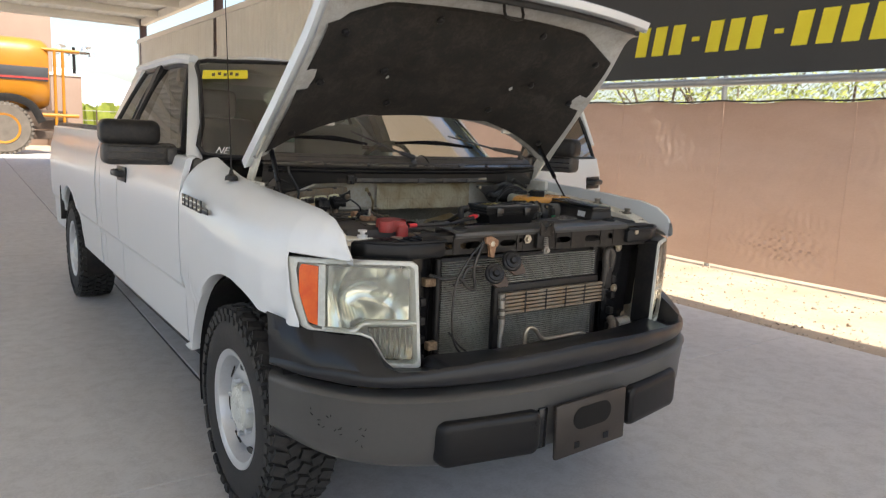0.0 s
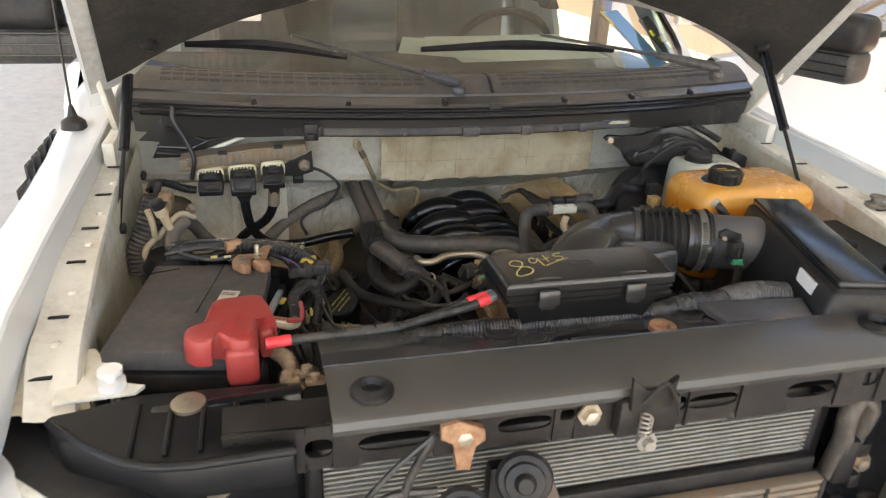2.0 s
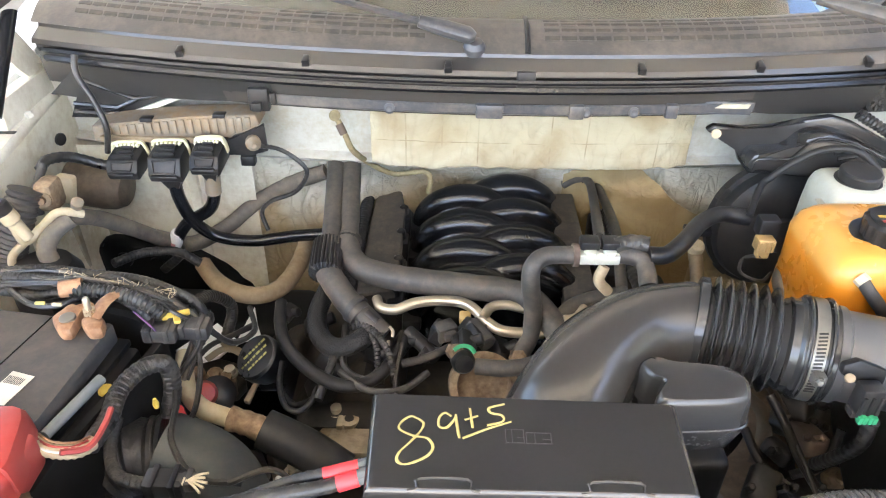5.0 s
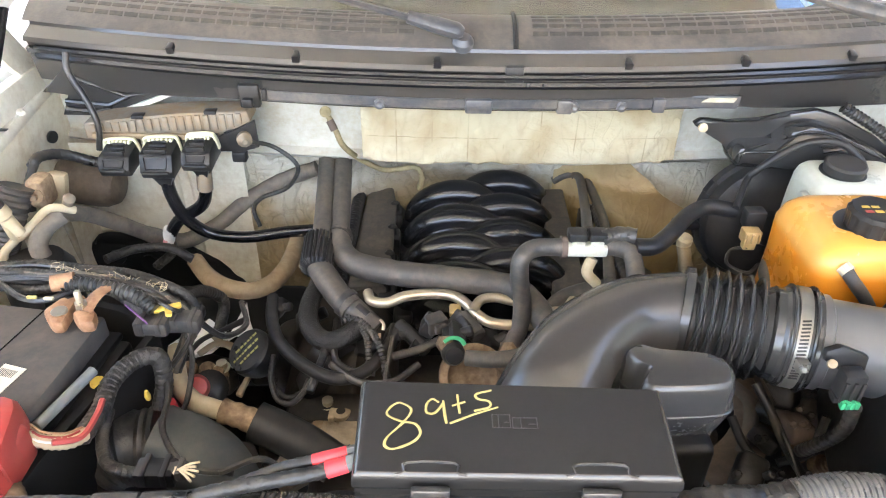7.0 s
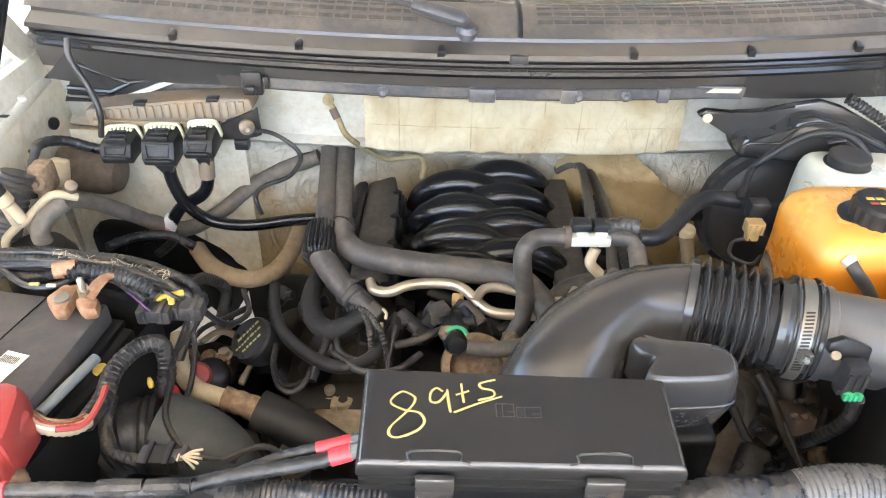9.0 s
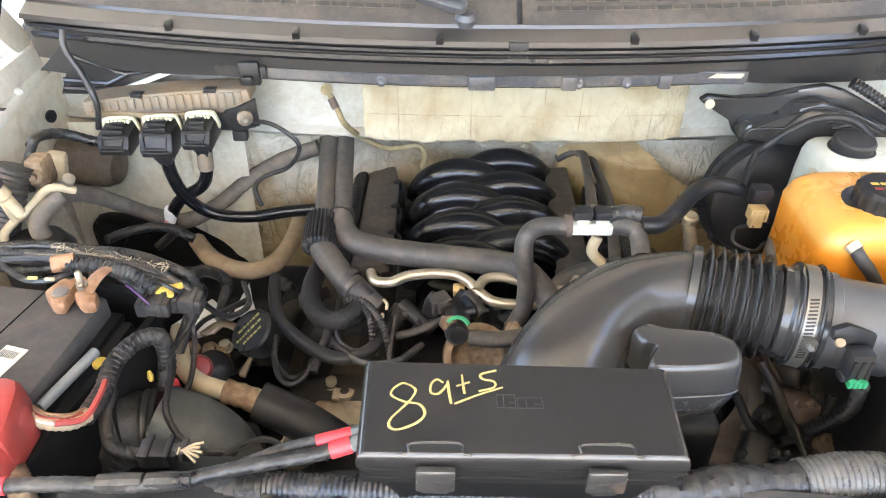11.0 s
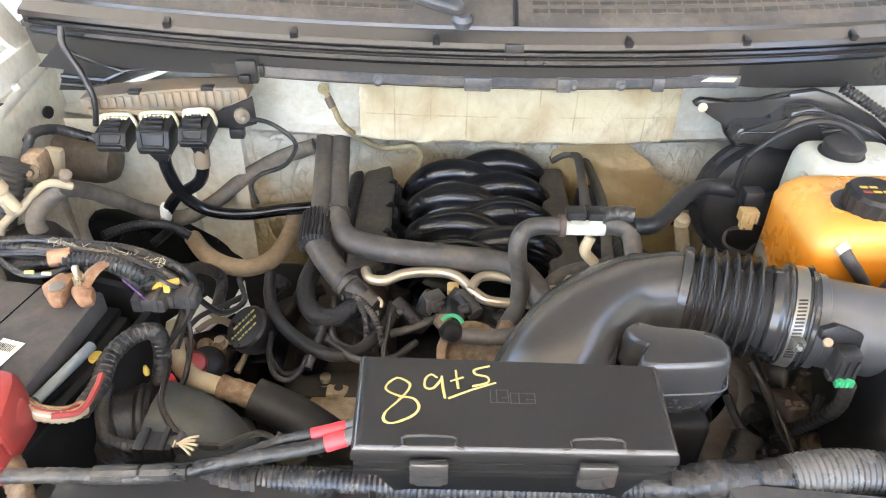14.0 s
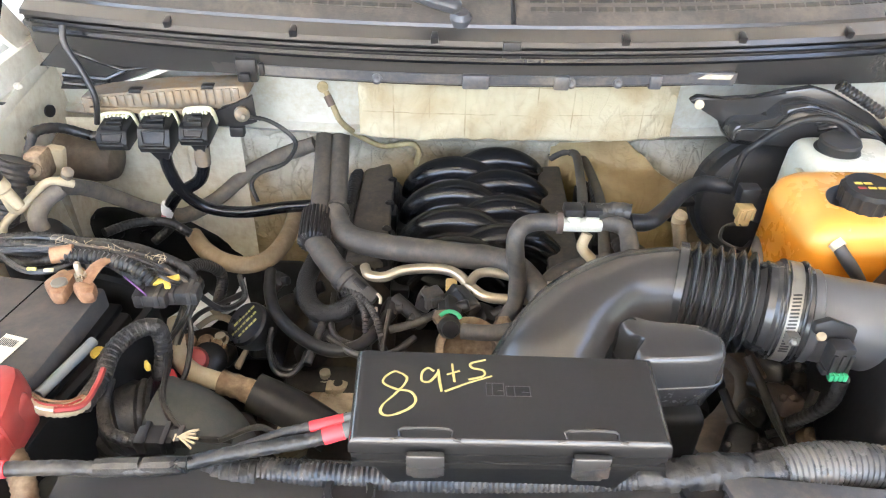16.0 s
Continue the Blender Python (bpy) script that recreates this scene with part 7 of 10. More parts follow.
# coil covers on both sides
for pl, lab in ((((-0.222, 0.355, 1.05), (-0.172, 0.366, 1.05), (-0.162, 0.300, 1.05), (-0.161, 0.036, 1.04), (-0.228, 0.029, 1.04)), "flat dusty grey coil cover"), (((0.126, 0.366, 1.05), (0.172, 0.369, 1.05), (0.166, 0.054, 1.04), (0.109, 0.022, 1.04)), "flat dusty grey coil cover")):
    bm = B()
    prism(bm, [(p[0], p[1]) for p in pl][::-1], 0.03, Matrix.Translation((0, 0, 1.02)), 0.006)
    part("coil_cover", bm, COILGREY, engine, lab)
for x, y0 in ((-0.165, 0.30), (0.21, 0.30)):
    for k in range(4):
        bm = B()
        y = y0 - k * 0.085
        box(bm, (x - 0.014, y - 0.02, 0.98), (x + 0.014, y + 0.02, 1.035), 0.005)
        lathe(bm, [(0.009, 0), (0.009, 0.015), (0.005, 0.018)], Matrix.Translation((x, y, 1.035)), 10)
        part("ignition_coil", bm, BLACK, engine, "black ignition coil")
plain("coil_loom", [(-0.236, 0.36, 1.045), (-0.238, 0.25, 1.05), (-0.240, 0.15, 1.045), (-0.243, 0.05, 1.04)], 0.012, HARNESS, engine, "black taped loom beside the covers", 8, 6, ribs=0.001)
plain("coil_loom", [(0.235, 0.36, 1.04), (0.225, 0.22, 1.045), (0.24, 0.10, 1.04), (0.25, 0.0, 1.03)], 0.010, LOOM, engine, "black taped loom beside the covers", 8, 6, ribs=0.001)

# heater pipes and hoses over the engine
plain("heater_pipe", [(-0.283, 0.271, 1.165), (-0.274, 0.174, 1.15), (-0.263, 0.039, 1.13)], 0.0165, RUBBER, truck, "dusty grey foam-clad heater pipe", 14)
plain("heater_pipe", [(-0.255, 0.272, 1.165), (-0.247, 0.174, 1.15), (-0.24, 0.072, 1.13)], 0.0165, RUBBER, truck, "dusty grey foam-clad heater pipe", 14)
plain("heater_hose", [(-0.24, 0.072, 1.13), (-0.236, 0.043, 1.12), (-0.211, 0.007, 1.115), (-0.157, -0.015, 1.115), (-0.063, -0.032, 1.115), (0.005, -0.042, 1.115), (0.041, -0.061, 1.115), (0.063, -0.094, 1.11), (0.09, -0.132, 1.09)], 0.0195, RUBBER, truck, "dusty grey heater hose across the engine", 14)
bm = B()
a, b = Vector((-0.269, 0.055, 1.126)), Vector((-0.267, -0.012, 1.114))
m = axis(a, b - a)
loops = []
for r, u in ((0.019, 0.0), (0.0255, 0.02), (0.026, 0.5), (0.0255, 0.93), (0.019, 1.0)):
    loops.append([m @ Vector((q * math.cos(g), q * math.sin(g), u * (b - a).length)) for g, q in ((2 * math.pi * j / 72, r - (0.0032 if j % 3 == 0 else 0.0)) for j in range(72))])
rings(bm, loops)
part("hose_collar", bm, BLACK, truck, "black hose collar with long ribs", 25)
plain("heater_hose", [(-0.269, 0.006, 1.115), (-0.251, -0.024, 1.11), (-0.227, -0.057, 1.1), (-0.206, -0.076, 1.09)], 0.0195, RUBBER, truck, "dusty grey heater hose", 14)
plain("hose_coupling", [(-0.219, -0.062, 1.095), (-0.196, -0.08, 1.085), (-0.170, -0.096, 1.07)], [0.0185, 0.0185, 0.0175, 0.0165, 0.0165], DUSTBLACK, truck, "black hose coupling", 16, 3)
plain("coupling_ring", [(-0.219, -0.063, 1.095), (-0.211, -0.069, 1.0925)], 0.0222, DUSTBLACK, truck, "black coupling ring", 18, 1)
plain("coupling_tab", [(-0.196, -0.082, 1.103), (-0.180, -0.092, 1.094)], 0.006, BLACK, truck, "", 8, 1, flat=0.6)
# Two bright slivers added as glints on the black coupling end.
for a, b in (((-0.163, -0.094, 1.086), (-0.158, -0.108, 1.078)), ((-0.163, -0.118, 1.080), (-0.168, -0.132, 1.075))):
    plain("bright_clip", [a, Vector(a).lerp(Vector(b), 0.5) + Vector((0.003, 0, 0.001)), b], 0.0024, SILVER, truck, "bright sliver added as a glint on the coupling", 8, 4, flat=0.4)
bm = B()
lathe(bm, [(0.022, -0.005), (0.022, 0.005)], axis((-0.24, 0.063, 1.125), (0.1, 1, 0)), 14)
part("hose_clamp", bm, DARKSTEEL, truck, "dark hose clamp")
plain("vacuum_tube", [(-0.185, -0.048, 1.1), (-0.177, -0.068, 1.1), (-0.154, -0.072, 1.1), (-0.129, -0.063, 1.105), (-0.096, -0.056, 1.105), (-0.063, -0.058, 1.105), (-0.042, -0.072, 1.105), (-0.022, -0.096, 1.1), (0.002, -0.11, 1.095), (0.058, -0.108, 1.09)], 0.0078, SILVER, truck, "bright bent metal tube", 14)
plain("vacuum_tube", [(-0.029, -0.096, 1.105), (-0.017, -0.076, 1.11), (0.004, -0.069, 1.11), (0.035, -0.072, 1.105)], 0.0072, SILVER, truck, "bright bent metal tube", 14)
plain("vacuum_tube", [(0.084, -0.112, 1.12), (0.101, -0.108, 1.12), (0.116, -0.085, 1.12)], 0.007, SILVER, truck, "bright metal tube end")
# right-hand hoses
plain("fuel_line", [(0.153, 0.381, 1.06), (0.178, 0.371, 1.08), (0.195, 0.341, 1.09), (0.182, 0.213, 1.11), (0.137, -0.025, 1.2)], 0.0085, RUBBER, truck, "grey rubber line")
plain("fuel_line", [(0.211, 0.364, 1.08), (0.209, 0.231, 1.1), (0.19, 0.072, 1.14), (0.162, -0.094, 1.16)], 0.0085, RUBBER, truck, "grey rubber line")
bm = B()
for a in ((0.193, 0.362, 1.085), (0.212, 0.353, 1.085)):
    box(bm, tuple(Vector(a) - Vector((0.009, 0.006, 0.008))), tuple(Vector(a) + Vector((0.009, 0.006, 0.008))), 0.003)
part("line_clip", bm, DARKSTEEL, truck, "dark line clip")
plain("vent_hose", [(0.02, -0.141, 1.07), (0.038, -0.115, 1.09), (0.04, -0.106, 1.13), (0.032, -0.107, 1.18), (0.035, -0.1, 1.205), (0.055, -0.085, 1.21), (0.094, -0.082, 1.21)], 0.0128, RUBBER, truck, "bent grey vent hose", 12)
plain("vent_hose", [(0.149, -0.078, 1.21), (0.172, -0.083, 1.21), (0.186, -0.093, 1.205), (0.187, -0.125, 1.19)], 0.0128, RUBBER, truck, "bent grey vent hose", 12)
c = Vector((0.126, -0.081, 1.212))
bm = B()
box(bm, c + Vector((-0.030, -0.014, -0.010)), c + Vector((0.026, 0.004, 0.006)), 0.003)
for k in (-0.014, 0.012):
    lathe(bm, [(0.009, 0), (0.009, 0.004), (0.007, 0.005)], Matrix.Translation(c + Vector((k, -0.006, 0.005))), 12)
part("vent_valve", bm, MILK, truck, "white plastic vent valve")
bm = B()
box(bm, c + Vector((-0.028, -0.006, 0.007)), c + Vector((-0.001, 0.018, 0.021)), 0.004)
box(bm, c + Vector((0.001, -0.006, 0.007)), c + Vector((0.026, 0.018, 0.021)), 0.004)
part("valve_plug", bm, BLACK, truck, "black electrical plug")
plain("plug_boot", [(0.145, -0.076, 1.222), (0.171, -0.072, 1.225), (0.193, -0.077, 1.225)], 0.012, LOOM, truck, "black ribbed boot", 10, 4, ribs=0.0015, pitch=0.005)
bm = B()
lathe(bm, [(0.016, -0.004), (0.016, 0.004)], axis((0.093, -0.082, 1.21), (1, 0, 0)), 14)
part("hose_clamp", bm, RUSTY, truck, "rust-brown spring clamp")
plain("tee_fitting", [(0.136, -0.079, 1.19), (0.13, -0.085, 1.17), (0.146, -0.085, 1.15)], 0.008, CREAMPIPE, truck, "tan elbow fitting")
plain("booster_hose", [(0.191, -0.087, 1.215), (0.217, -0.084, 1.215), (0.252, -0.043, 1.21), (0.297, 0.023, 1.2), (0.338, 0.057, 1.195), (0.383, 0.056, 1.19)], 0.0125, BLACK, truck, "black vacuum hose to the brake booster", 12)
bm = B()
c = Vector((0.391, 0.014, 1.2))
box(bm, c - Vector((0.014, 0.012, 0.012)), c + Vector((0.016, 0.012, 0.018)), 0.004)
part("check_valve", bm, BLACK, truck, "black check valve plug")
bm = B()
c = Vector((0.383, -0.01, 1.185))
box(bm, c - Vector((0.013, 0.01, 0.008)), c + Vector((0.013, 0.01, 0.012)), 0.002)
box(bm, c - Vector((0.009, 0.008, 0.020)), c + Vector((0.009, 0.006, -0.006)), 0.002)
for k in (-0.009, 0.0, 0.009):
    box(bm, c + Vector((k - 0.002, -0.0125, -0.006)), c + Vector((k + 0.002, -0.009, 0.010)), 0.0008)
part("valve_plug", bm, TANPLUG, truck, "tan electrical plug")
plain("booster_wire", [(0.38, -0.017, 1.17), (0.367, 0.004, 1.15), (0.357, -0.019, 1.14), (0.387, -0.026, 1.13), (0.412, -0.004, 1.13)], 0.003, LOOM, truck, "thin black wire", 6)
plain("brake_line", [(0.338, 0.112, 1.085), (0.342, 0.095, 1.06), (0.348, 0.075, 1.01), (0.352, 0.06, 0.96)], 0.0115, PIPETAN, truck, "tan dusty brake line", 12)
bm = B()
box(bm, (0.318, 0.118, 1.112), (0.362, 0.142, 1.124), 0.003)
box(bm, (0.318, 0.112, 1.085), (0.328, 0.13, 1.122), 0.003)
part("line_clip", bm, BLACK, truck, "black line clip")
part("line_fitting", lathe(B(), [(0.012, 0), (0.0135, 0.004), (0.0135, 0.016), (0.010, 0.020)], axis((0.338, 0.115, 1.085), (0, -0.2, 1)), 14), CREAMPIPE, truck, "pale line fitting")

# brake booster and its shield
bm = B()
c = Vector((0.495, 0.2, 1.092))
lathe(bm, [(0.01, 0.060), (0.03, 0.058), (0.034, 0.050), (0.060, 0.046), (0.095, 0.040), (0.106, 0.032), (0.111, 0.016), (0.110, 0.012), (0.118, 0.010), (0.118, -0.006), (0.108, -0.012), (0.104, -0.03), (0.05, -0.06)], axis(c, (0.05, -1, 0.12)), 56)
bo = component("brake_booster", bm, BOOSTERBLACK, "round matt black brake booster on the firewall", "brake booster")
for a in (0.9, 2.6, 4.0):
    bm = B()
    box(bm, (0.108, -0.012, -0.004), (0.121, 0.012, 0.013), 0.002, axis(c, (0.05, -1, 0.12)) @ Matrix.Rotation(a, 4, "Z"))
    part("rim_lug", bm, BOOSTERBLACK, bo)
def upright(poly, y, depth, bev):
    """A plate drawn in x and z whose front lies at y."""
    return prism(B(), poly, depth, Matrix.Translation((0, y + depth, 0)) @ pose(0, 0, 0, 90, 0, 0), bev)


sh = part("booster_shield", upright([(0.328, 1.284), (0.341, 1.293), (0.387, 1.288), (0.437, 1.288), (0.480, 1.305), (0.521, 1.312), (0.558, 1.302), (0.630, 1.267), (0.689, 1.225), (0.689, 1.200), (0.541, 1.203), (0.414, 1.209), (0.392, 1.232), (0.386, 1.254), (0.351, 1.270)][::-1], 0.165, 0.016, 0.004), FUSEBLACK, truck, "black moulded shield over the booster")
part("shield_front", upright([(0.398, 1.262), (0.450, 1.264), (0.474, 1.291), (0.506, 1.299), (0.553, 1.287), (0.630, 1.252), (0.665, 1.225), (0.640, 1.205), (0.56, 1.218), (0.478, 1.226), (0.404, 1.228), (0.388, 1.240)][::-1], 0.128, 0.05, 0.009), FUSEBLACK, sh, "moulded face of the shield")
plain("shield_ridge", [(0.398, 0.126, 1.238), (0.400, 0.126, 1.252), (0.412, 0.126, 1.256), (0.450, 0.126, 1.257), (0.459, 0.126, 1.262), (0.478, 0.126, 1.285), (0.506, 0.126, 1.292), (0.553, 0.126, 1.280), (0.625, 0.126, 1.248)], 0.0024, FUSEBLACK, sh, "raised ridge", 8, 4)
for q in (((0.520, 1.268), (0.545, 1.275)), ((0.528, 1.258), (0.556, 1.264))):
    plain("shield_ridge", [(q[0][0], 0.127, q[0][1]), (q[1][0], 0.127, q[1][1])], 0.004, FUSEBLACK, sh, "", 8, 1)
part("strut_bracket", upright([(0.655, 1.262), (0.700, 1.245), (0.700, 1.170), (0.640, 1.178)][::-1], 0.10, 0.05, 0.006), BLACK, truck, "black bracket beside the shield")
bm = B()
lathe(bm, [(0.0075, 0), (0.0075, 0.004), (0.003, 0.005)], axis((0.342, 0.16, 1.282), (0, -1, 0.2)), 12)
part("bolt", bm, CREAMPIPE, sh, "pale bolt")
plain("shield_hose", [(0.377, 0.046, 1.2), (0.408, 0.1, 1.22), (0.420, 0.10, 1.238), (0.452, 0.10, 1.268), (0.492, 0.10, 1.288), (0.538, 0.095, 1.286), (0.568, 0.08, 1.262), (0.575, 0.075, 1.235)], 0.0055, BLACK, truck, "thin black hose")
plain("conduit", [(0.556, 0.16, 1.32), (0.588, 0.15, 1.304), (0.631, 0.13, 1.281)], 0.0095, LOOM, truck, "black corrugated conduit", 10, 4, ribs=0.002, pitch=0.007)

# coolant tank and fluid reservoir
def blob(name, cx, cy, z0, z1, wx, wy, mat, label, e=0.5, taper=0.85, lean=0.0):
    loops = []
    for t, k in ((0, 0.86), (0.05, 0.97), (0.2, 1.0), (0.6, 0.99), (0.84, taper + 0.07), (0.93, taper + 0.02), (0.98, taper - 0.06), (1.0, taper - 0.18)):
        lp = []
        for j in range(32):
            a = 2 * math.pi * j / 32
            c, q = math.cos(a), math.sin(a)
            lp.append((cx + wx * k * math.copysign(abs(c) ** e, c) + lean * t, cy + wy * k * math.copysign(abs(q) ** e, q), z0 + (z1 - z0) * t))
        loops.append(lp)
    bm = B()
    rings(bm, loops)
    return component(name, bm, mat, label, "tank", 40)


def screw_cap(parent, c, r, h, mat, label, ribs=24, wide=1.12):
    prof = [(r * wide, 0, 0), (r * wide, h * 0.12, 0), (r * (wide - 0.06), h * 0.18, 0), (r * 0.96, h * 0.2, 1), (r, h * 0.85, 1), (r * 0.9, h, 0), (r * 0.3, h * 0.96, 0), (0.001, h * 0.96, 0)]
    m = axis(c, (0, -0.05, 1))
    n = max(32, ribs * 4)
    bm = B()
    rings(bm, [[m @ Vector(((q + flute * (ribs > 0) * 0.05 * r * (j % 4 in (1, 2))) * math.cos(2 * math.pi * j / n), (q + flute * (ribs > 0) * 0.05 * r * (j % 4 in (1, 2))) * math.sin(2 * math.pi * j / n), z)) for j in range(n)] for q, z, flute in prof])
    return part("cap", bm, mat, parent, label, 30)


tank = blob("coolant_tank", 0.552, -0.080, 1.05, 1.26, 0.148, 0.084, ORANGE, "translucent plastic tank full of orange coolant", 0.26, 0.93)
cap = screw_cap(tank, (0.493, -0.098, 1.254), 0.035, 0.034, BLACK, "black screw cap with warning print", 16, 1.38)
for k, mt in enumerate((RED, YELLOW, YELLOW, YELLOW, YELLOW)):
    bm = B()
    box(bm, (-0.005, -0.0025, 0), (0.005, 0.0025, 0.0008), 0, Matrix.Translation((0.478 + (k % 3) * 0.013, -0.105 + 0.012 * (k // 3), 1.2872)))
    part("print_mark", bm, mt, cap, smooth=0)
plain("tank_hose", [(0.438, -0.159, 1.235), (0.445, -0.174, 1.225), (0.475, -0.175, 1.19), (0.51, -0.172, 1.13)], 0.0085, RUBBER, truck, "grey overflow hose")
bm = B()
lathe(bm, [(0.0098, -0.005), (0.0098, 0.005)], axis((0.438, -0.161, 1.235), (0.4, -0.7, -0.3)), 10)
part("hose_clip", bm, CREAMPIPE, truck, "white hose clip")
plain("tank_line", [(0.419, -0.017, 1.15), (0.404, -0.047, 1.14), (0.418, -0.075, 1.12)], 0.010, RUBBER, truck, "grey rubber line beside the tank")
res = blob("fluid_reservoir", 0.553, 0.062, 1.12, 1.256, 0.078, 0.054, MILK, "milky white brake fluid reservoir with a black cap", 0.28, 0.90)
screw_cap(res, (0.531, 0.062, 1.254), 0.0305, 0.019, BOOSTERBLACK, "black rubber cap", 0)
part("mould_tab", box(B(), (0.466, 0.012, 1.205), (0.480, 0.05, 1.232), 0.004), MILK, res, "moulded tab")

# air intake: elbow, bellows, clamp, sensor tube, air box
A0, A1, A2, A3 = Vector((0.228, -0.198, 1.19)), Vector((0.320, -0.229, 1.19)), Vector((0.351, -0.239, 1.19)), Vector((0.486, -0.28, 1.19))
A2 = A1 + (A1 - A0).normalized() * (A2 - A1).length
intake = component("air_intake", tube(B(), [(0.029, -0.339, 1.12), (0.043, -0.327, 1.15), (0.064, -0.303, 1.178), (0.094, -0.266, 1.19), (0.145, -0.221, 1.19), (0.192, -0.204, 1.19), A0], [0.062, 0.062, 0.06, 0.057, 0.054, 0.053, 0.053], 26, 7), SATIN, "satin black air intake elbow with ribbed bellows and clamp", "air intake")
d = (A1 - A0).normalized()
prof = []
L = (A1 - A0).length
for k in range(6):
    z = 0.010 + k * (L - 0.016) / 6
    prof += [(0.0500, z), (0.0515, z + 0.022 * L), (0.0605, z + 0.048 * L), (0.0640, z + 0.062 * L), (0.0648, z + 0.072 * L), (0.0640, z + 0.082 * L), (0.0605, z + 0.096 * L), (0.0515, z + 0.122 * L), (0.0500, z + 0.138 * L)]
bm = B()
lathe(bm, [(0.05, -0.006), (0.060, -0.004), (0.060, 0.006)] + prof + [(0.055, L)], axis(A0, d), 40)
part("bellows", bm, SHEENBLACK, intake, "black rubber bellows", 60)
bm = B()
lathe(bm, [(0.05, 0), (0.057, 0.004), (0.057, (A2 - A1).length - 0.02), (0.06, (A2 - A1).length - 0.016), (0.06, (A2 - A1).length + 0.02), (0.05, (A2 - A1).length + 0.022)], axis(A1, d), 40)
part("cuff", bm, SHEENBLACK, intake, "black rubber cuff")
bm = B()
lathe(bm, [(0.056, 0.0105), (0.0645, 0.0105), (0.0655, 0.0125), (0.0645, 0.0145), (0.056, 0.0145)], axis(A2, d), 40, True)
lathe(bm, [(0.056, -0.0135), (0.0630, -0.0135), (0.0640, -0.0115), (0.0630, -0.0095), (0.056, -0.0095)], axis(A2, d), 40, True)
part("cuff_bead", bm, SHEENBLACK, intake, "raised rubber bead")
bm = B()
lathe(bm, [(0.0600, -0.007), (0.0625, -0.007), (0.0625, 0.007), (0.0600, 0.007)], axis(A2, d), 40, True)
cl = part("worm_clamp", bm, ZINC, intake, "bright steel worm clamp", 40)
look_at = axis(A2, d).inverted() @ (A2 + Vector((-0.2, -0.85, 0.35)))
turn0 = math.atan2(look_at.y, look_at.x)
for k in range(18):
    bm = B()
    box(bm, (0.0618, -0.0011, -0.0048), (0.0630, 0.0011, 0.0048), 0, axis(A2, d) @ Matrix.Rotation(turn0 + radians(-34 + k * 4), 4, "Z") @ Matrix.Rotation(0.25, 4, "X"))
    part("worm_slot", bm, DARKSTEEL, cl, smooth=0)
bm = B()
c = Vector((0.333, -0.303, 1.203))
box(bm, c - Vector((0.007, 0.006, 0.008)), c + Vector((0.007, 0.006, 0.006)), 0.002)
lathe(bm, [(0.005, 0), (0.005, 0.012), (0.003, 0.014)], axis(c, (-0.3, -0.9, 0.3)), 6)
part("clamp_screw", bm, ZINC, cl)
bm = B()
lathe(bm, [(0.05, 0.0), (0.058, 0.002), (0.058, 0.012), (0.054, 0.014), (0.054, (A3 - A2).length)], axis(A2 + d * 0.018, A3 - A2), 40)
part("sensor_tube", bm, SENSORSHEEN, intake, "black airflow sensor tube, its sheen painted in as grey")
c = Vector((0.364, -0.343, 1.215))
bm = B()
prism(bm, [(-0.028, 0.030), (-0.012, 0.036), (0.020, 0.024), (0.020, 0.004), (-0.010, 0.006), (-0.028, 0.018)][::-1], 0.010, Matrix.Translation(c + Vector((0, 0.020, 0))) @ pose(0, 0, 0, 80, 0, 0), 0.003)
box(bm, c + Vector((-0.013, -0.010, -0.020)), c + Vector((0.011, 0.010, 0.018)), 0.003)
for k in (-0.010, -0.001, 0.008):
    box(bm, c + Vector((k - 0.002, -0.0125, -0.018)), c + Vector((k + 0.002, -0.009, 0.010)), 0.0008)
box(bm, c + Vector((-0.016, -0.009, -0.022)), c + Vector((0.014, 0.006, -0.014)), 0.002)
part("airflow_sensor", bm, BLACK, intake, "black airflow sensor plug")
bm = B()
lathe(bm, [(0.005, 0), (0.005, 0.005), (0.0025, 0.006)], axis((0.341, -0.335, 1.235), (-0.2, -0.6, 0.7)), 12)
part("sensor_screw", bm, PIPETAN, intake, "brass screw")
bm = B()
c = Vector((0.363, -0.354, 1.2))
for k in range(4):
    box(bm, c + Vector((-0.010 + 0.0052 * k, -0.006, -0.008)), c + Vector((-0.0056 + 0.0052 * k, 0.0, 0.001)), 0.0008)
box(bm, c + Vector((-0.010, -0.003, -0.007)), c + Vector((0.010, 0.002, 0.0)), 0.001)
part("green_lock", bm, GREEN, intake, "green plug lock")
plain("sensor_wire", [(0.373, -0.352, 1.19), (0.376, -0.349, 1.15), (0.377, -0.326, 1.1), (0.378, -0.297, 1.05)], 0.008, LOOM, truck, "black sensor wire", 8)
bm = B()
TA, TB, TC, TD = Vector((0.492, -0.203, 0)), Vector((0.584, -0.222, 0)), Vector((0.478, -0.588, 0)), Vector((0.388, -0.568, 0))
def box_loop(grow, left, z):
    """The outline of the filter box, spread by grow and, on its long inner side, by left."""
    mid = (TA + TB + TC + TD) / 4
    return [p + (p - mid).normalized() * grow + Vector((-left if k in (0, 3) else 0, 0, z)) for k, p in enumerate((TA, TB, TC, TD))]


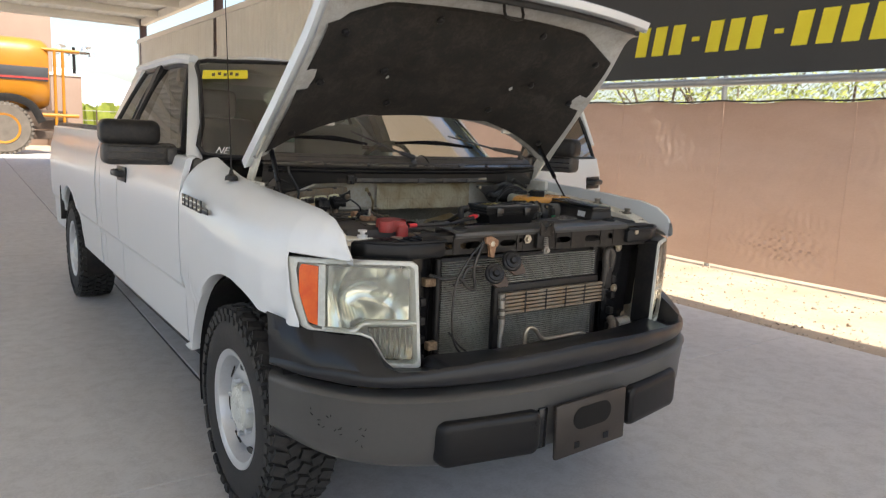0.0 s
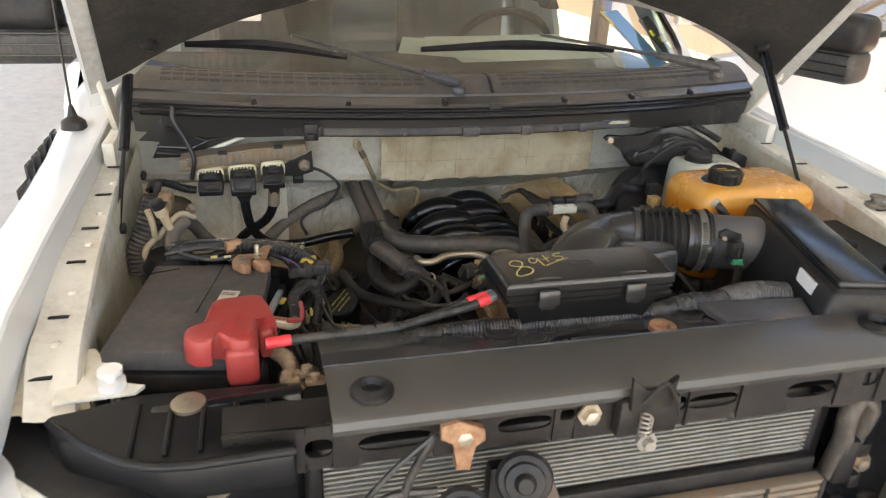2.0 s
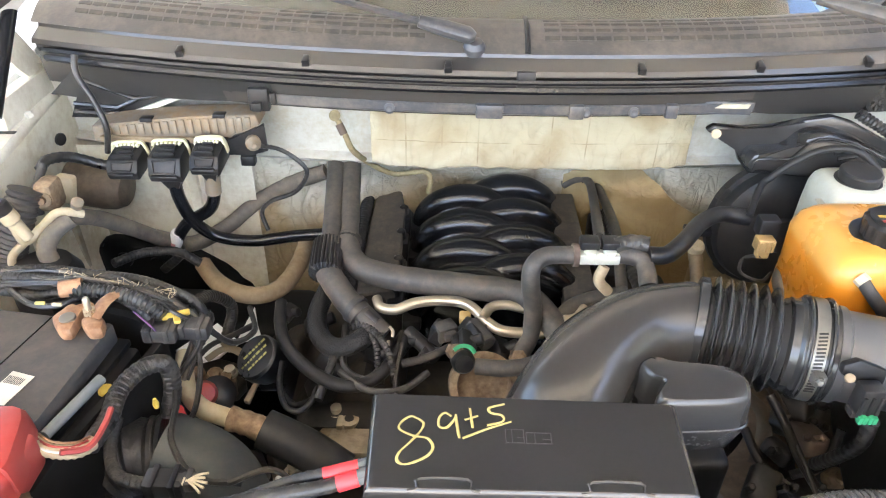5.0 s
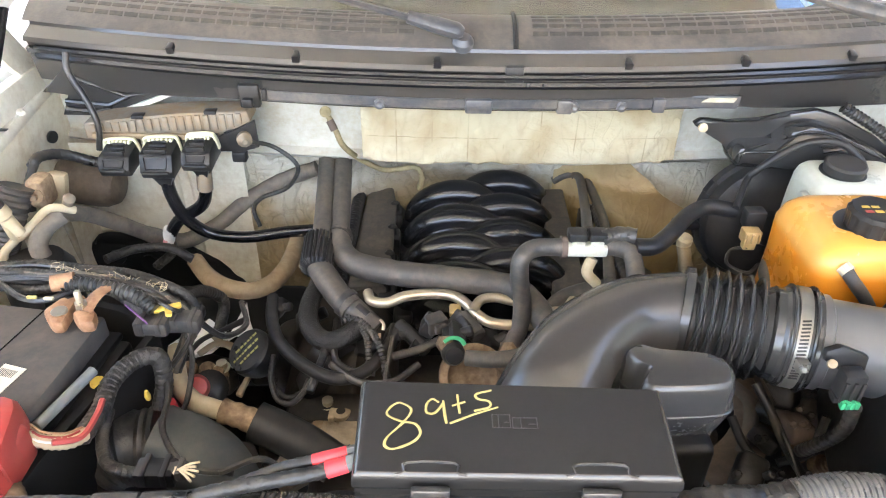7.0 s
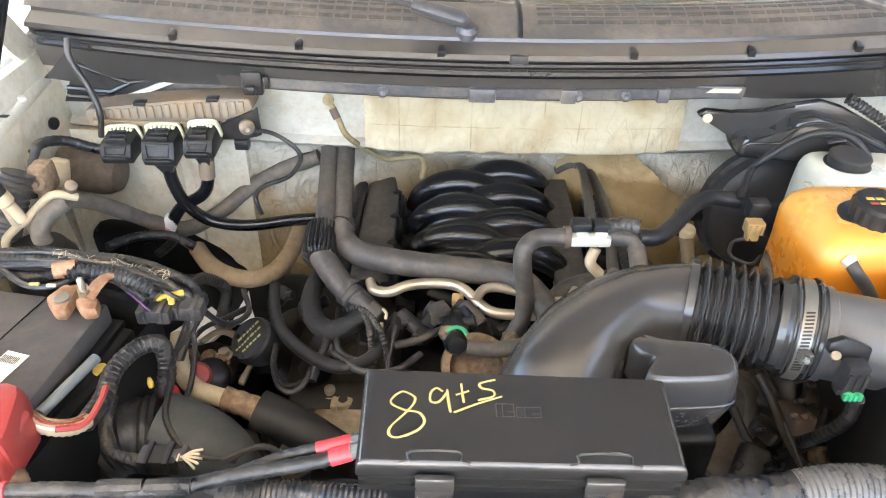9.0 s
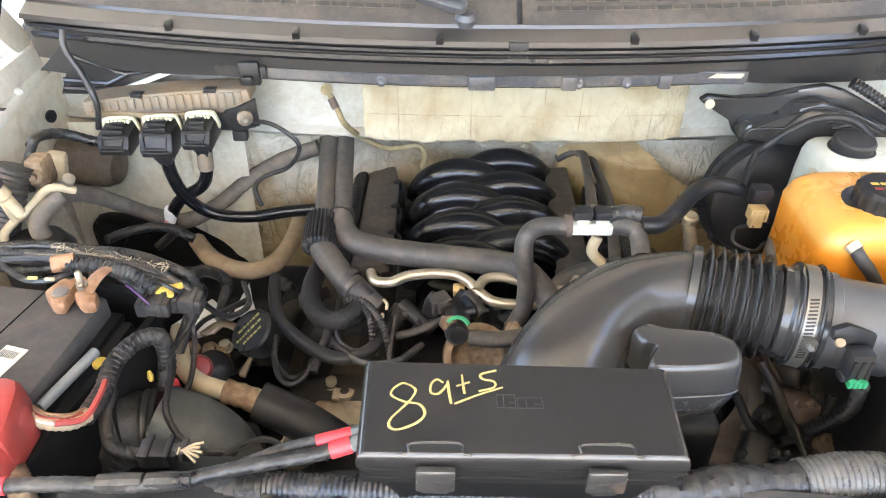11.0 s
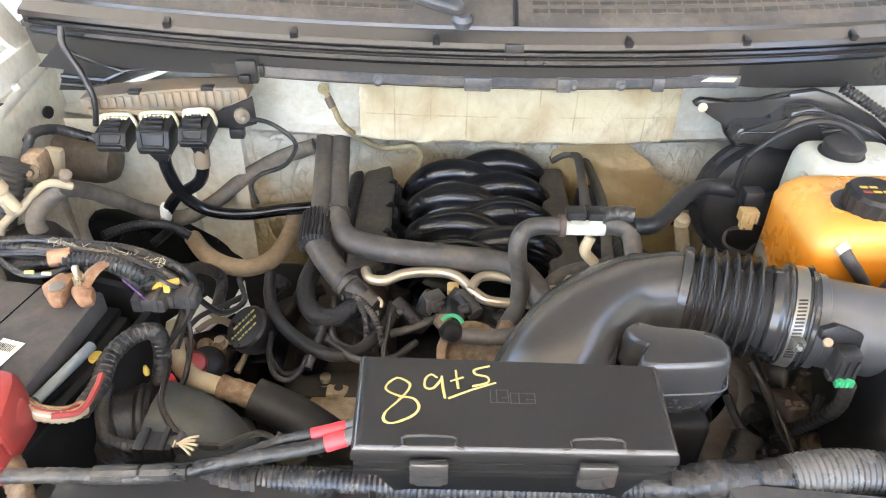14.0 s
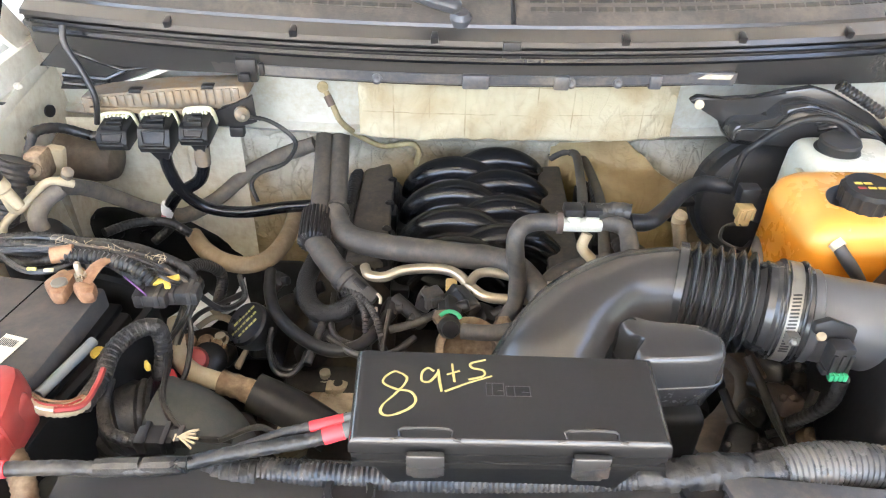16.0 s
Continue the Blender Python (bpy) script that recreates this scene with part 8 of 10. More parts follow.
rings(bm, [box_loop(0.02, 0.045, 1.03), box_loop(0.012, 0.03, 1.16), box_loop(0.006, 0.004, 1.244), box_loop(0.001, 0.0, 1.248)])
bmesh.ops.bevel(bm, geom=list(bm.edges), offset=0.008, segments=3, affect="EDGES", profile=0.5)
airbox = component("air_box", bm, BLACK, "black plastic air filter box beside the coolant tank", "air box")
bm = B()
prism(bm, [(p.x, p.y) for p in (TA, TD, TC, TB)], 0.016, Matrix.Translation((0, 0, 1.246)), 0.005, 3)
part("air_box_lid", bm, GLOSSBLACK, airbox, "satin lid with a blue sheen of sky")
along = (TD - TA).normalized()
face = Matrix((along, Vector((0.12, 0.03, 0.99)).normalized(), along.cross(Vector((0.12, 0.03, 0.99)).normalized()))).transposed().to_4x4()
face.translation = TA.lerp(TD, 0.80) + Vector((-0.0105, 0, 1.222))
bm = B()
box(bm, (-0.030, -0.013, -0.004), (0.030, 0.013, 0.004), 0, face)
part("label", bm, LABEL, airbox, "small white label", 0)
# Added black filler over the apron, standing in for a dark cavity.
bm = B()
prism(bm, [(0.59, -0.17), (0.55, -0.43), (0.49, -0.615), (0.60, -0.61), (0.715, -0.53), (0.748, -0.40), (0.752, -0.17)], 0.05, Matrix.Translation((0, 0, 1.135)), 0.008)
for y in (-0.30, -0.42):
    lathe(bm, [(0.020, 0), (0.019, 0.010), (0.010, 0.014), (0.001, 0.014)], Matrix.Translation((0.665, y, 1.183)), 16)
part("box_tray", bm, SHADEBLACK, airbox, "added black filler for the dark cavity between filter box and fender")

# resonator bulb beside the elbow
bm = B()
loops = []
out = [(0.129, -0.312, 1.235), (0.143, -0.302, 1.235), (0.164, -0.309, 1.235), (0.218, -0.316, 1.235), (0.235, -0.33, 1.235), (0.234, -0.35, 1.235), (0.222, -0.365, 1.235), (0.181, -0.37, 1.235), (0.143, -0.37, 1.235), (0.136, -0.358, 1.235), (0.147, -0.34, 1.235), (0.135, -0.331, 1.235)]
out = spline(out, 4, True)
cx, cy = sum(p[0] for p in out) / len(out), sum(p[1] for p in out) / len(out)
for k, dz in ((0.90, -0.085), (0.97, -0.070), (1.075, -0.050), (1.085, -0.0435), (1.115, -0.0425), (1.115, -0.0405), (1.085, -0.0395), (1.065, -0.022), (1.05, -0.013), (1.015, -0.005), (0.955, -0.0005), (0.90, 0.001), (0.6, 0.002)):
    loops.append([(cx + (p[0] - cx) * k, cy + (p[1] - cy) * k, 1.232 + dz) for p in out])
rings(bm, loops)
reso = component("resonator", bm, RESONATORBLACK, "moulded black plastic intake resonator beside the elbow", "resonator", 28)
# Box below is coloured near-black to paint the shadow under the resonator.
bm = B()
box(bm, (0.150, -0.388, 1.06), (0.222, -0.300, 1.158), 0.010, seg=3)
part("resonator_base", bm, SHADEBLACK, reso, "plastic box under the resonator, its shade painted black")

# ---- fuse box ----
TL, TR, BR, BL = Vector((-0.147, -0.404, 1.272)), Vector((0.129, -0.411, 1.272)), Vector((0.124, -0.511, 1.272)), Vector((-0.145, -0.51, 1.272))
def quad_loop(k, z, grow=0.0):
    c = (TL + TR + BR + BL) / 4
    out = []
    pts = [TL, TR, BR, BL]
    for i, p in enumerate(pts):
        a, b = pts[i - 1], pts[(i + 1) % 4]
        for t in (0.06, 0.025, 0.006):
            out.append(p.lerp(a, t))
        for t in (0.006, 0.025, 0.06):
            out.append(p.lerp(b, t))
    res = []
    for p in out:
        v = p - c
        l = math.hypot(v.x, v.y)
        res.append(Vector((c.x + v.x * (1 + grow / l), c.y + v.y * (1 + grow / l), z)))
    return res


bm = B()
rings(bm, [quad_loop(1, 1.256, 0.0045), quad_loop(1, 1.2645, 0.004), quad_loop(1, 1.2675, 0.0034), quad_loop(1, 1.2696, 0.0020), quad_loop(1, 1.2711, -0.0002), quad_loop(1, 1.2719, -0.003), quad_loop(1, 1.272, -0.006)])
fb = component("fuse_box", bm, FUSEBLACK, "black plastic fuse box with yellow pen writing on its lid", "fuse box", 30)
# Lower half painted darker than the lid to stand for its dim side.
bm = B()
rings(bm, [quad_loop(1, 1.14, -0.05), quad_loop(1, 1.20, -0.03), quad_loop(1, 1.234, -0.012), quad_loop(1, 1.235, 0.003), quad_loop(1, 1.241, 0.003), quad_loop(1, 1.242, -0.002), quad_loop(1, 1.246, -0.002), quad_loop(1, 1.247, 0.003), quad_loop(1, 1.252, 0.003), quad_loop(1, 1.253, -0.001), quad_loop(1, 1.2565, -0.001)])
part("fuse_box_base", bm, SHADEBLACK, fb, "lower half with a grooved rim, shaded side painted black", 30)
# Skirt laid over the lid's side, with the shade painted near-black.
bm = B()
rings(bm, [quad_loop(1, 1.2550, 0.0042), quad_loop(1, 1.2552, 0.0052), quad_loop(1, 1.2645, 0.0048), quad_loop(1, 1.2660, 0.0036)], caps=False)
part("lid_skirt", bm, SHADEBLACK, fb, "rounded lid skirt, shaded side painted dark", 30)
ex, ey = (BR - BL).normalized(), Vector((0, 0, 1))
for t in (0.23, 0.76):
    p = BL.lerp(BR, t)
    n_ = Vector((ex.y, -ex.x, 0))
    m = Matrix((ex, n_ * -1, Vector((0, 0, 1)))).transposed().to_4x4()
    m.translation = p + Vector((0, 0, -0.002))
    bm = B()
    box(bm, (-0.017, -0.011, -0.036), (0.017, -0.003, -0.008), 0.003, m)
    box(bm, (-0.012, -0.008, -0.042), (0.012, 0.0, -0.030), 0.002, m)
    part("lid_latch", bm, FUSEBLACK, fb, "black snap latch")
    bm = B()
    tube(bm, [m @ Vector(q) for q in ((-0.030, 0.0, 0.0), (-0.022, 0.002, 0.001), (-0.020, 0.010, 0.003), (0.020, 0.010, 0.003), (0.022, 0.002, 0.001), (0.030, 0.0, 0.0))], 0.0016, 8, 3)
    part("latch_rim", bm, FUSEBLACK, fb)


def lid_pix(pts):
    return [Vector((p[0], p[1], 1.2728)) for p in pts]


for pts in (((-0.106, -0.436, 1.272), (-0.114, -0.433, 1.272), (-0.122, -0.44, 1.272), (-0.123, -0.448, 1.272), (-0.111, -0.455, 1.272), (-0.098, -0.458, 1.272), (-0.093, -0.468, 1.272), (-0.099, -0.478, 1.272), (-0.115, -0.486, 1.272), (-0.123, -0.483, 1.272), (-0.122, -0.474, 1.272), (-0.112, -0.461, 1.272), (-0.104, -0.449, 1.272), (-0.102, -0.441, 1.272), (-0.106, -0.436, 1.272)),
            ((-0.077, -0.432, 1.272), (-0.083, -0.428, 1.272), (-0.088, -0.434, 1.272), (-0.088, -0.444, 1.272), (-0.081, -0.445, 1.272), (-0.074, -0.435, 1.272), (-0.073, -0.43, 1.272), (-0.072, -0.443, 1.272), (-0.07, -0.457, 1.272)),
            ((-0.06, -0.422, 1.272), (-0.059, -0.435, 1.272), (-0.058, -0.445, 1.272)), ((-0.065, -0.436, 1.272), (-0.053, -0.431, 1.272)),
            ((-0.028, -0.416, 1.272), (-0.042, -0.421, 1.272), (-0.041, -0.427, 1.272), (-0.031, -0.43, 1.272), (-0.031, -0.437, 1.272), (-0.045, -0.442, 1.272)),
            ((-0.067, -0.457, 1.272), (-0.045, -0.446, 1.272), (-0.023, -0.437, 1.272))):
    plain("pen_stroke", lid_pix(pts), 0.00115, YELLOWPEN, fb, "yellow pen stroke", 6, 6, flat=0.4)
for p, w, h in (((-0.021, -0.453, 1.272), 0.008, 0.0075), ((-0, -0.455, 1.272), 0.011, 0.006)):
    bm = B()
    c = Vector(p)
    for a, b in (((-w, -h), (w, -h)), ((w, -h), (w, h)), ((w, h), (-w, h)), ((-w, h), (-w, -h)), ((-w * 0.3, -h), (-w * 0.3, h)), ((w * 0.3, -h * 0.2), (w, -h * 0.2))):
        rod(bm, c + Vector((a[0], a[1], 0.0001)), c + Vector((b[0], b[1], 0.0001)), 0.0005, 4)
    part("moulded_symbol", bm, BLACK, fb, "raised moulded symbol")

# ---- battery ----
b0, b1, b2, b3 = (-0.685, -0.185), (-0.462, -0.222), (-0.505, -0.505), (-0.73, -0.462)
bm = B()
prism(bm, [b0, b3, b2, b1], 0.17, Matrix.Translation((0, 0, 0.985)), 0.006)
bat = component("battery", bm, BLACK, "black dusty car battery with a red terminal cover", "battery")
bm = B()
prism(bm, [(-0.682, -0.189), (-0.727, -0.460), (-0.520, -0.498), (-0.487, -0.219)], 0.034, Matrix.Translation((0, 0, 1.158)), 0.005)
part("battery_lid", bm, BATTERYTOP, bat, "dusty grey battery lid")
bm = B()
prism(bm, [(-0.50, -0.214), (-0.535, -0.498), (-0.511, -0.502), (-0.473, -0.218)], 0.010, Matrix.Translation((0, 0, 1.155)), 0.003)
part("lid_step", bm, SHADEBLACK, bat, "black stepped lid edge")
bm = B()
rod(bm, (-0.603, -0.372, 1.1921), (-0.566, -0.212, 1.1921), 0.0011, 5)
rod(bm, (-0.690, -0.226, 1.1921), (-0.640, -0.212, 1.1921), 0.0011, 5)
part("lid_groove", bm, GLOSSBLACK, bat)
bm = B()
c = [(-0.565, -0.306, 1.1935), (-0.537, -0.314, 1.1935), (-0.549, -0.357, 1.1935), (-0.577, -0.352, 1.1935)]
prism(bm, [(p[0], p[1]) for p in c][::-1], 0.0006, Matrix.Translation((0, 0, 1.1927)))
lb = part("label", bm, BATTERYLABEL, bat, "cream barcode label", 0)
for k in range(10):
    bm = B()
    a, b = Vector(c[0]).lerp(Vector(c[1]), 0.12 + k * 0.075), Vector(c[3]).lerp(Vector(c[2]), 0.12 + k * 0.075)
    p, q = a.lerp(b, 0.15), a.lerp(b, 0.38)
    rings(bm, [[v + Vector(o) for o in ((-0.0006, 0, 0.0008), (0.0006, 0, 0.0008), (0, 0, 0.0002))] for v in (p, q)])
    part("bar", bm, BANNER, lb, smooth=0)
bm = B()
out = [(-0.608, -0.491, 1.22), (-0.607, -0.47, 1.22), (-0.586, -0.454, 1.22), (-0.58, -0.419, 1.22), (-0.571, -0.39, 1.22), (-0.54, -0.383, 1.22), (-0.505, -0.384, 1.22), (-0.49, -0.427, 1.22), (-0.485, -0.459, 1.22), (-0.506, -0.449, 1.22), (-0.511, -0.47, 1.22), (-0.514, -0.503, 1.22), (-0.523, -0.518, 1.22), (-0.545, -0.515, 1.22), (-0.56, -0.498, 1.22), (-0.574, -0.497, 1.22), (-0.572, -0.511, 1.22), (-0.592, -0.511, 1.22)]
out = spline([Vector(p) for p in out], 3, True)
mid = sum(out, Vector()) / len(out)
def cover_ring(k, dz):
    return [mid + (p - mid) * k + Vector((0, 0, dz)) for p in out]
rings(bm, [cover_ring(1.03, -0.035), cover_ring(1.02, -0.02), cover_ring(1.0, -0.004), cover_ring(0.96, 0.002), cover_ring(0.86, 0.005), cover_ring(0.6, 0.004), cover_ring(0.3, 0.007)])
p = Vector((-0.53, -0.511, 1.21))
box(bm, p + Vector((-0.025, -0.012, -0.06)), p + Vector((0.020, 0.014, 0.0)), 0.010, seg=3)
p = Vector((-0.498, -0.437, 1.21))
box(bm, p + Vector((-0.012, -0.035, -0.05)), p + Vector((0.010, 0.035, -0.002)), 0.008, seg=3)
part("terminal_cover", bm, RED, bat, "red plastic terminal cover")
def slab(bm, poly, z0, z1, bev):
    """A level plate with rounded edges."""
    return prism(bm, poly[::-1], z1 - z0, Matrix.Translation((0, 0, z0)), bev)


bm = B()
slab(bm, [(-0.553, -0.232), (-0.541, -0.203), (-0.521, -0.214), (-0.519, -0.255), (-0.533, -0.256)], 1.192, 1.211, 0.005)
slab(bm, [(-0.520, -0.232), (-0.507, -0.217), (-0.490, -0.229), (-0.485, -0.249), (-0.502, -0.253)], 1.190, 1.209, 0.006)
slab(bm, [(-0.545, -0.207), (-0.522, -0.193), (-0.508, -0.207), (-0.518, -0.222)], 1.190, 1.206, 0.004)
part("terminal_clamp", bm, COPPER, bat, "corroded copper terminal clamp")
part("terminal_strap", tube(B(), [(-0.502, -0.232, 1.209), (-0.496, -0.210, 1.216), (-0.488, -0.186, 1.214)], 0.009, 8, 4, flat=0.3), COPPER, bat, "tan copper strap")
part("terminal_post", lathe(B(), [(0.0095, -0.01), (0.0095, 0.002), (0.0085, 0.0028), (0.001, 0.0028)], Matrix.Translation((-0.531, -0.235, 1.2105)), 18), ZINC, bat, "grey lead terminal post")
bm = B()
c = Vector((-0.508, -0.226, 1.205))
lathe(bm, [(0.0042, 0), (0.0042, 0.028), (0.003, 0.030)], Matrix.Translation(c), 10)
lathe(bm, [(0.0075, 0.006), (0.0075, 0.013)], Matrix.Translation(c), 6)
part("terminal_bolt", bm, TUBE, bat, "brass terminal bolt")
# tray wall beside the battery
way = spline([Vector(p) for p in ((-0.60, -0.150, 1.165), (-0.535, -0.160, 1.165), (-0.470, -0.182, 1.165), (-0.441, -0.208, 1.165), (-0.440, -0.240, 1.165), (-0.462, -0.312, 1.165), (-0.482, -0.390, 1.165), (-0.495, -0.47, 1.165))], 5)
loops = []
for k, p in enumerate(way):
    q = (way[min(k + 1, len(way) - 1)] - way[max(k - 1, 0)]).normalized()
    e = Vector((q.y, -q.x, 0))
    loops.append([p + e * a + Vector((0, 0, b)) for a, b in ((-0.007, -0.12), (-0.007, -0.003), (-0.005, 0.0), (0.005, 0.0), (0.007, -0.003), (0.007, -0.12))])
bm = B()
rings(bm, loops)
part("battery_tray", bm, SHADEBLACK, bat, "black battery tray wall", 40)
plain("hold_down", [(-0.499, -0.382, 1.176), (-0.474, -0.298, 1.176)], 0.0062, GREYPLASTIC, bat, "grey hold-down rod", 10, 1)
bm = B()
lathe(bm, [(0.009, 0), (0.008, 0.004), (0.001, 0.005)], Matrix.Translation((-0.471, -0.302, 1.16)), 14)
part("yellow_cap", bm, YELLOW, truck, "small yellow cap")

# ---- cables ----
plain("battery_cable", [(-0.501, -0.501, 1.205), (-0.463, -0.497, 1.205), (-0.413, -0.495, 1.205), (-0.372, -0.496, 1.205), (-0.322, -0.493, 1.205), (-0.294, -0.485, 1.205), (-0.259, -0.479, 1.21), (-0.223, -0.475, 1.215), (-0.187, -0.47, 1.22), (-0.156, -0.461, 1.225)], 0.0072, LOOM, truck, "thick taped battery cable", 10)
plain("battery_cable", [(-0.267, -0.471, 1.2), (-0.226, -0.459, 1.21), (-0.194, -0.457, 1.22), (-0.158, -0.449, 1.225)], 0.0060, LOOM, truck, "black battery cable", 8)
plain("red_sleeve", [(-0.179, -0.469, 1.222), (-0.16, -0.465, 1.226)], 0.0080, REDTAPE, truck, "red shrink sleeve", 10, 1)
plain("red_sleeve", [(-0.193, -0.459, 1.222), (-0.161, -0.453, 1.227)], 0.0067, REDTAPE, truck, "red shrink sleeve", 10, 1)
plain("red_sleeve", [(-0.5, -0.502, 1.206), (-0.465, -0.498, 1.206)], 0.0082, REDTAPE, truck, "red shrink sleeve", 10, 1)
plain("cable_end", [(-0.162, -0.466, 1.226), (-0.15, -0.462, 1.228)], 0.0072, GREYPLASTIC, truck, "grey cable end", 8, 1)
plain("cable_end", [(-0.163, -0.454, 1.227), (-0.151, -0.45, 1.228)], 0.006, GREYPLASTIC, truck, "grey cable end", 8, 1)
for pxy in ((-0.365, -0.494, 1.207), (-0.322, -0.492, 1.207)):
    bm = B()
    lathe(bm, [(0.0078, -0.02), (0.0088, 0.0), (0.0078, 0.02)], axis(pxy, (1, 0.05, 0)), 10)
    part("tape_band", bm, LOOM, truck, "frayed tape band")
plain("front_conduit", [(-0.285, -0.474, 1.17), (-0.242, -0.478, 1.18), (-0.193, -0.484, 1.185), (-0.14, -0.487, 1.185), (-0.083, -0.489, 1.185), (-0.015, -0.489, 1.185), (0.059, -0.487, 1.185), (0.117, -0.484, 1.185)], [0.012, 0.0145, 0.0155, 0.0155, 0.0155, 0.015, 0.015, 0.015], CONDUIT, truck, "shiny black corrugated wiring conduit", 18, 8, ribs=0.0013, pitch=0.0052)
plain("front_conduit", [(0.112, -0.483, 1.185), (0.152, -0.484, 1.19), (0.190, -0.480, 1.192), (0.228, -0.476, 1.19), (0.264, -0.473, 1.19)], [0.014, 0.017, 0.019, 0.017, 0.020], LOOM, truck, "taped wiring bundle", 12)
# This length is paled to paint its shine.
plain("front_conduit", [(0.256, -0.474, 1.19), (0.29, -0.471, 1.193), (0.334, -0.470, 1.193), (0.384, -0.474, 1.188)], [0.021, 0.023, 0.0225, 0.022], SHEENTAPE, truck, "taped corrugated conduit, its silvery sheen painted in", 20, 8, ribs=0.0014, pitch=0.0056)
plain("front_conduit", [(-0.345, -0.470, 1.165), (-0.315, -0.476, 1.172), (-0.275, -0.482, 1.178), (-0.240, -0.483, 1.182)], [0.009, 0.011, 0.0135, 0.0155], HARNESS, truck, "crinkled tape over the conduit end", 12)
# harness round the battery
for pts, r, rb in ((((-0.457, -0.383, 1.16), (-0.452, -0.343, 1.16), (-0.453, -0.304, 1.165), (-0.436, -0.273, 1.17), (-0.414, -0.263, 1.165), (-0.412, -0.268, 1.13), (-0.417, -0.286, 1.1)), 0.0108, 0.001),
                   (((-0.449, -0.333, 1.15), (-0.446, -0.366, 1.14), (-0.426, -0.4, 1.14), (-0.398, -0.411, 1.14), (-0.374, -0.412, 1.14)), 0.0070, 0.001),
                   (((-0.661, -0.131, 1.2), (-0.612, -0.125, 1.2), (-0.548, -0.134, 1.2), (-0.486, -0.143, 1.2), (-0.441, -0.151, 1.19), (-0.406, -0.157, 1.17), (-0.399, -0.173, 1.14), (-0.424, -0.196, 1.1)), 0.007, 0.001),
                   (((-0.65, -0.15, 1.205), (-0.582, -0.154, 1.205), (-0.52, -0.165, 1.205), (-0.458, -0.179, 1.2), (-0.424, -0.188, 1.18), (-0.411, -0.191, 1.15)), 0.008, 0.0015),
                   (((-0.666, -0.157, 1.19), (-0.603, -0.166, 1.19), (-0.553, -0.162, 1.195), (-0.484, -0.17, 1.195), (-0.448, -0.187, 1.17), (-0.441, -0.185, 1.14)), 0.0065, 0.0),
                   (((-0.574, -0.159, 1.2), (-0.512, -0.17, 1.2), (-0.462, -0.195, 1.19), (-0.443, -0.198, 1.16)), 0.0065, 0.0),
                   (((-0.439, -0.114, 1.13), (-0.435, -0.049, 1.1), (-0.418, -0.013, 1.05), (-0.42, -0.06, 1.02)), 0.009, 0.001)):
    plain("harness", pts, r, HARNESS, truck, "black taped wiring harness", 10, 7, ribs=rb)
plain("conduit", [(-0.56, -0.182, 1.212), (-0.51, -0.184, 1.212), (-0.459, -0.194, 1.205), (-0.43, -0.206, 1.19)], 0.010, LOOM, truck, "dusty corrugated conduit", 10, 6, ribs=0.002, pitch=0.006)
plain("tan_sleeve", [(-0.562, -0.185, 1.214), (-0.537, -0.177, 1.214)], 0.0112, COPPER, truck, "tan tape sleeve", 10, 2)
rng = random.Random(5)
WAY = [Vector((-0.66, -0.148, 1.2)), Vector((-0.591, -0.152, 1.205)), Vector((-0.52, -0.163, 1.207)), Vector((-0.459, -0.176, 1.2)), Vector((-0.418, -0.185, 1.18)), Vector((-0.397, -0.191, 1.15)), Vector((-0.419, -0.217, 1.1))]
for k in range(9):
    plain("thin_wire", [p + Vector((rng.uniform(-0.008, 0.008), rng.uniform(-0.016, 0.016), rng.uniform(-0.004, 0.009))) for p in WAY], rng.uniform(0.0018, 0.0038), LOOM if k % 4 else GREYHOSE, truck, "thin loose wire in the harness", 6, 6)
rng = random.Random(8)
for k in range(44):
    u = rng.random()
    p = Vector((-0.579, -0.154, 1.214)).lerp(Vector((-0.423, -0.178, 1.2)), u)
    plain("frayed_thread", [p, p + Vector((rng.uniform(-0.006, 0.008), rng.uniform(-0.004, 0.006), rng.uniform(0.0, 0.008))), p + Vector((rng.uniform(-0.010, 0.012), rng.uniform(-0.006, 0.008), rng.uniform(0.002, 0.014)))], 0.0003, CREAMPIPE, truck, "", 4, 4)
plain("bare_wire", [(-0.509, -0.389, 1.18), (-0.483, -0.404, 1.18), (-0.461, -0.395, 1.17), (-0.451, -0.379, 1.165)], [0.0085, 0.0075, 0.009, 0.009], CREAMPIPE, truck, "frayed bundle of white wires", 10, 8, ribs=0.0012, pitch=0.006)
for dz, dy, mt in ((0.008, -0.002, RED), (0.0085, 0.003, COPPER), (0.006, -0.007, LABEL)):
    plain("bare_strand", [(-0.500, -0.391 + dy, 1.178 + dz), (-0.480, -0.402 + dy, 1.179 + dz), (-0.462, -0.396 + dy, 1.171 + dz), (-0.452, -0.384 + dy, 1.167 + dz)], 0.0014, mt, truck, "", 5)
plain("red_wire", [(-0.466, -0.412, 1.187), (-0.446, -0.397, 1.178), (-0.442, -0.367, 1.178), (-0.443, -0.346, 1.18)], 0.0035, RED, truck, "thin red wire", 6)
plain("purple_wire", [(-0.466, -0.207, 1.2), (-0.442, -0.222, 1.19), (-0.434, -0.218, 1.17)], 0.0013, material("purple_wire", (0.085, 0.035, 0.11)), truck, "thin purple wire", 6)
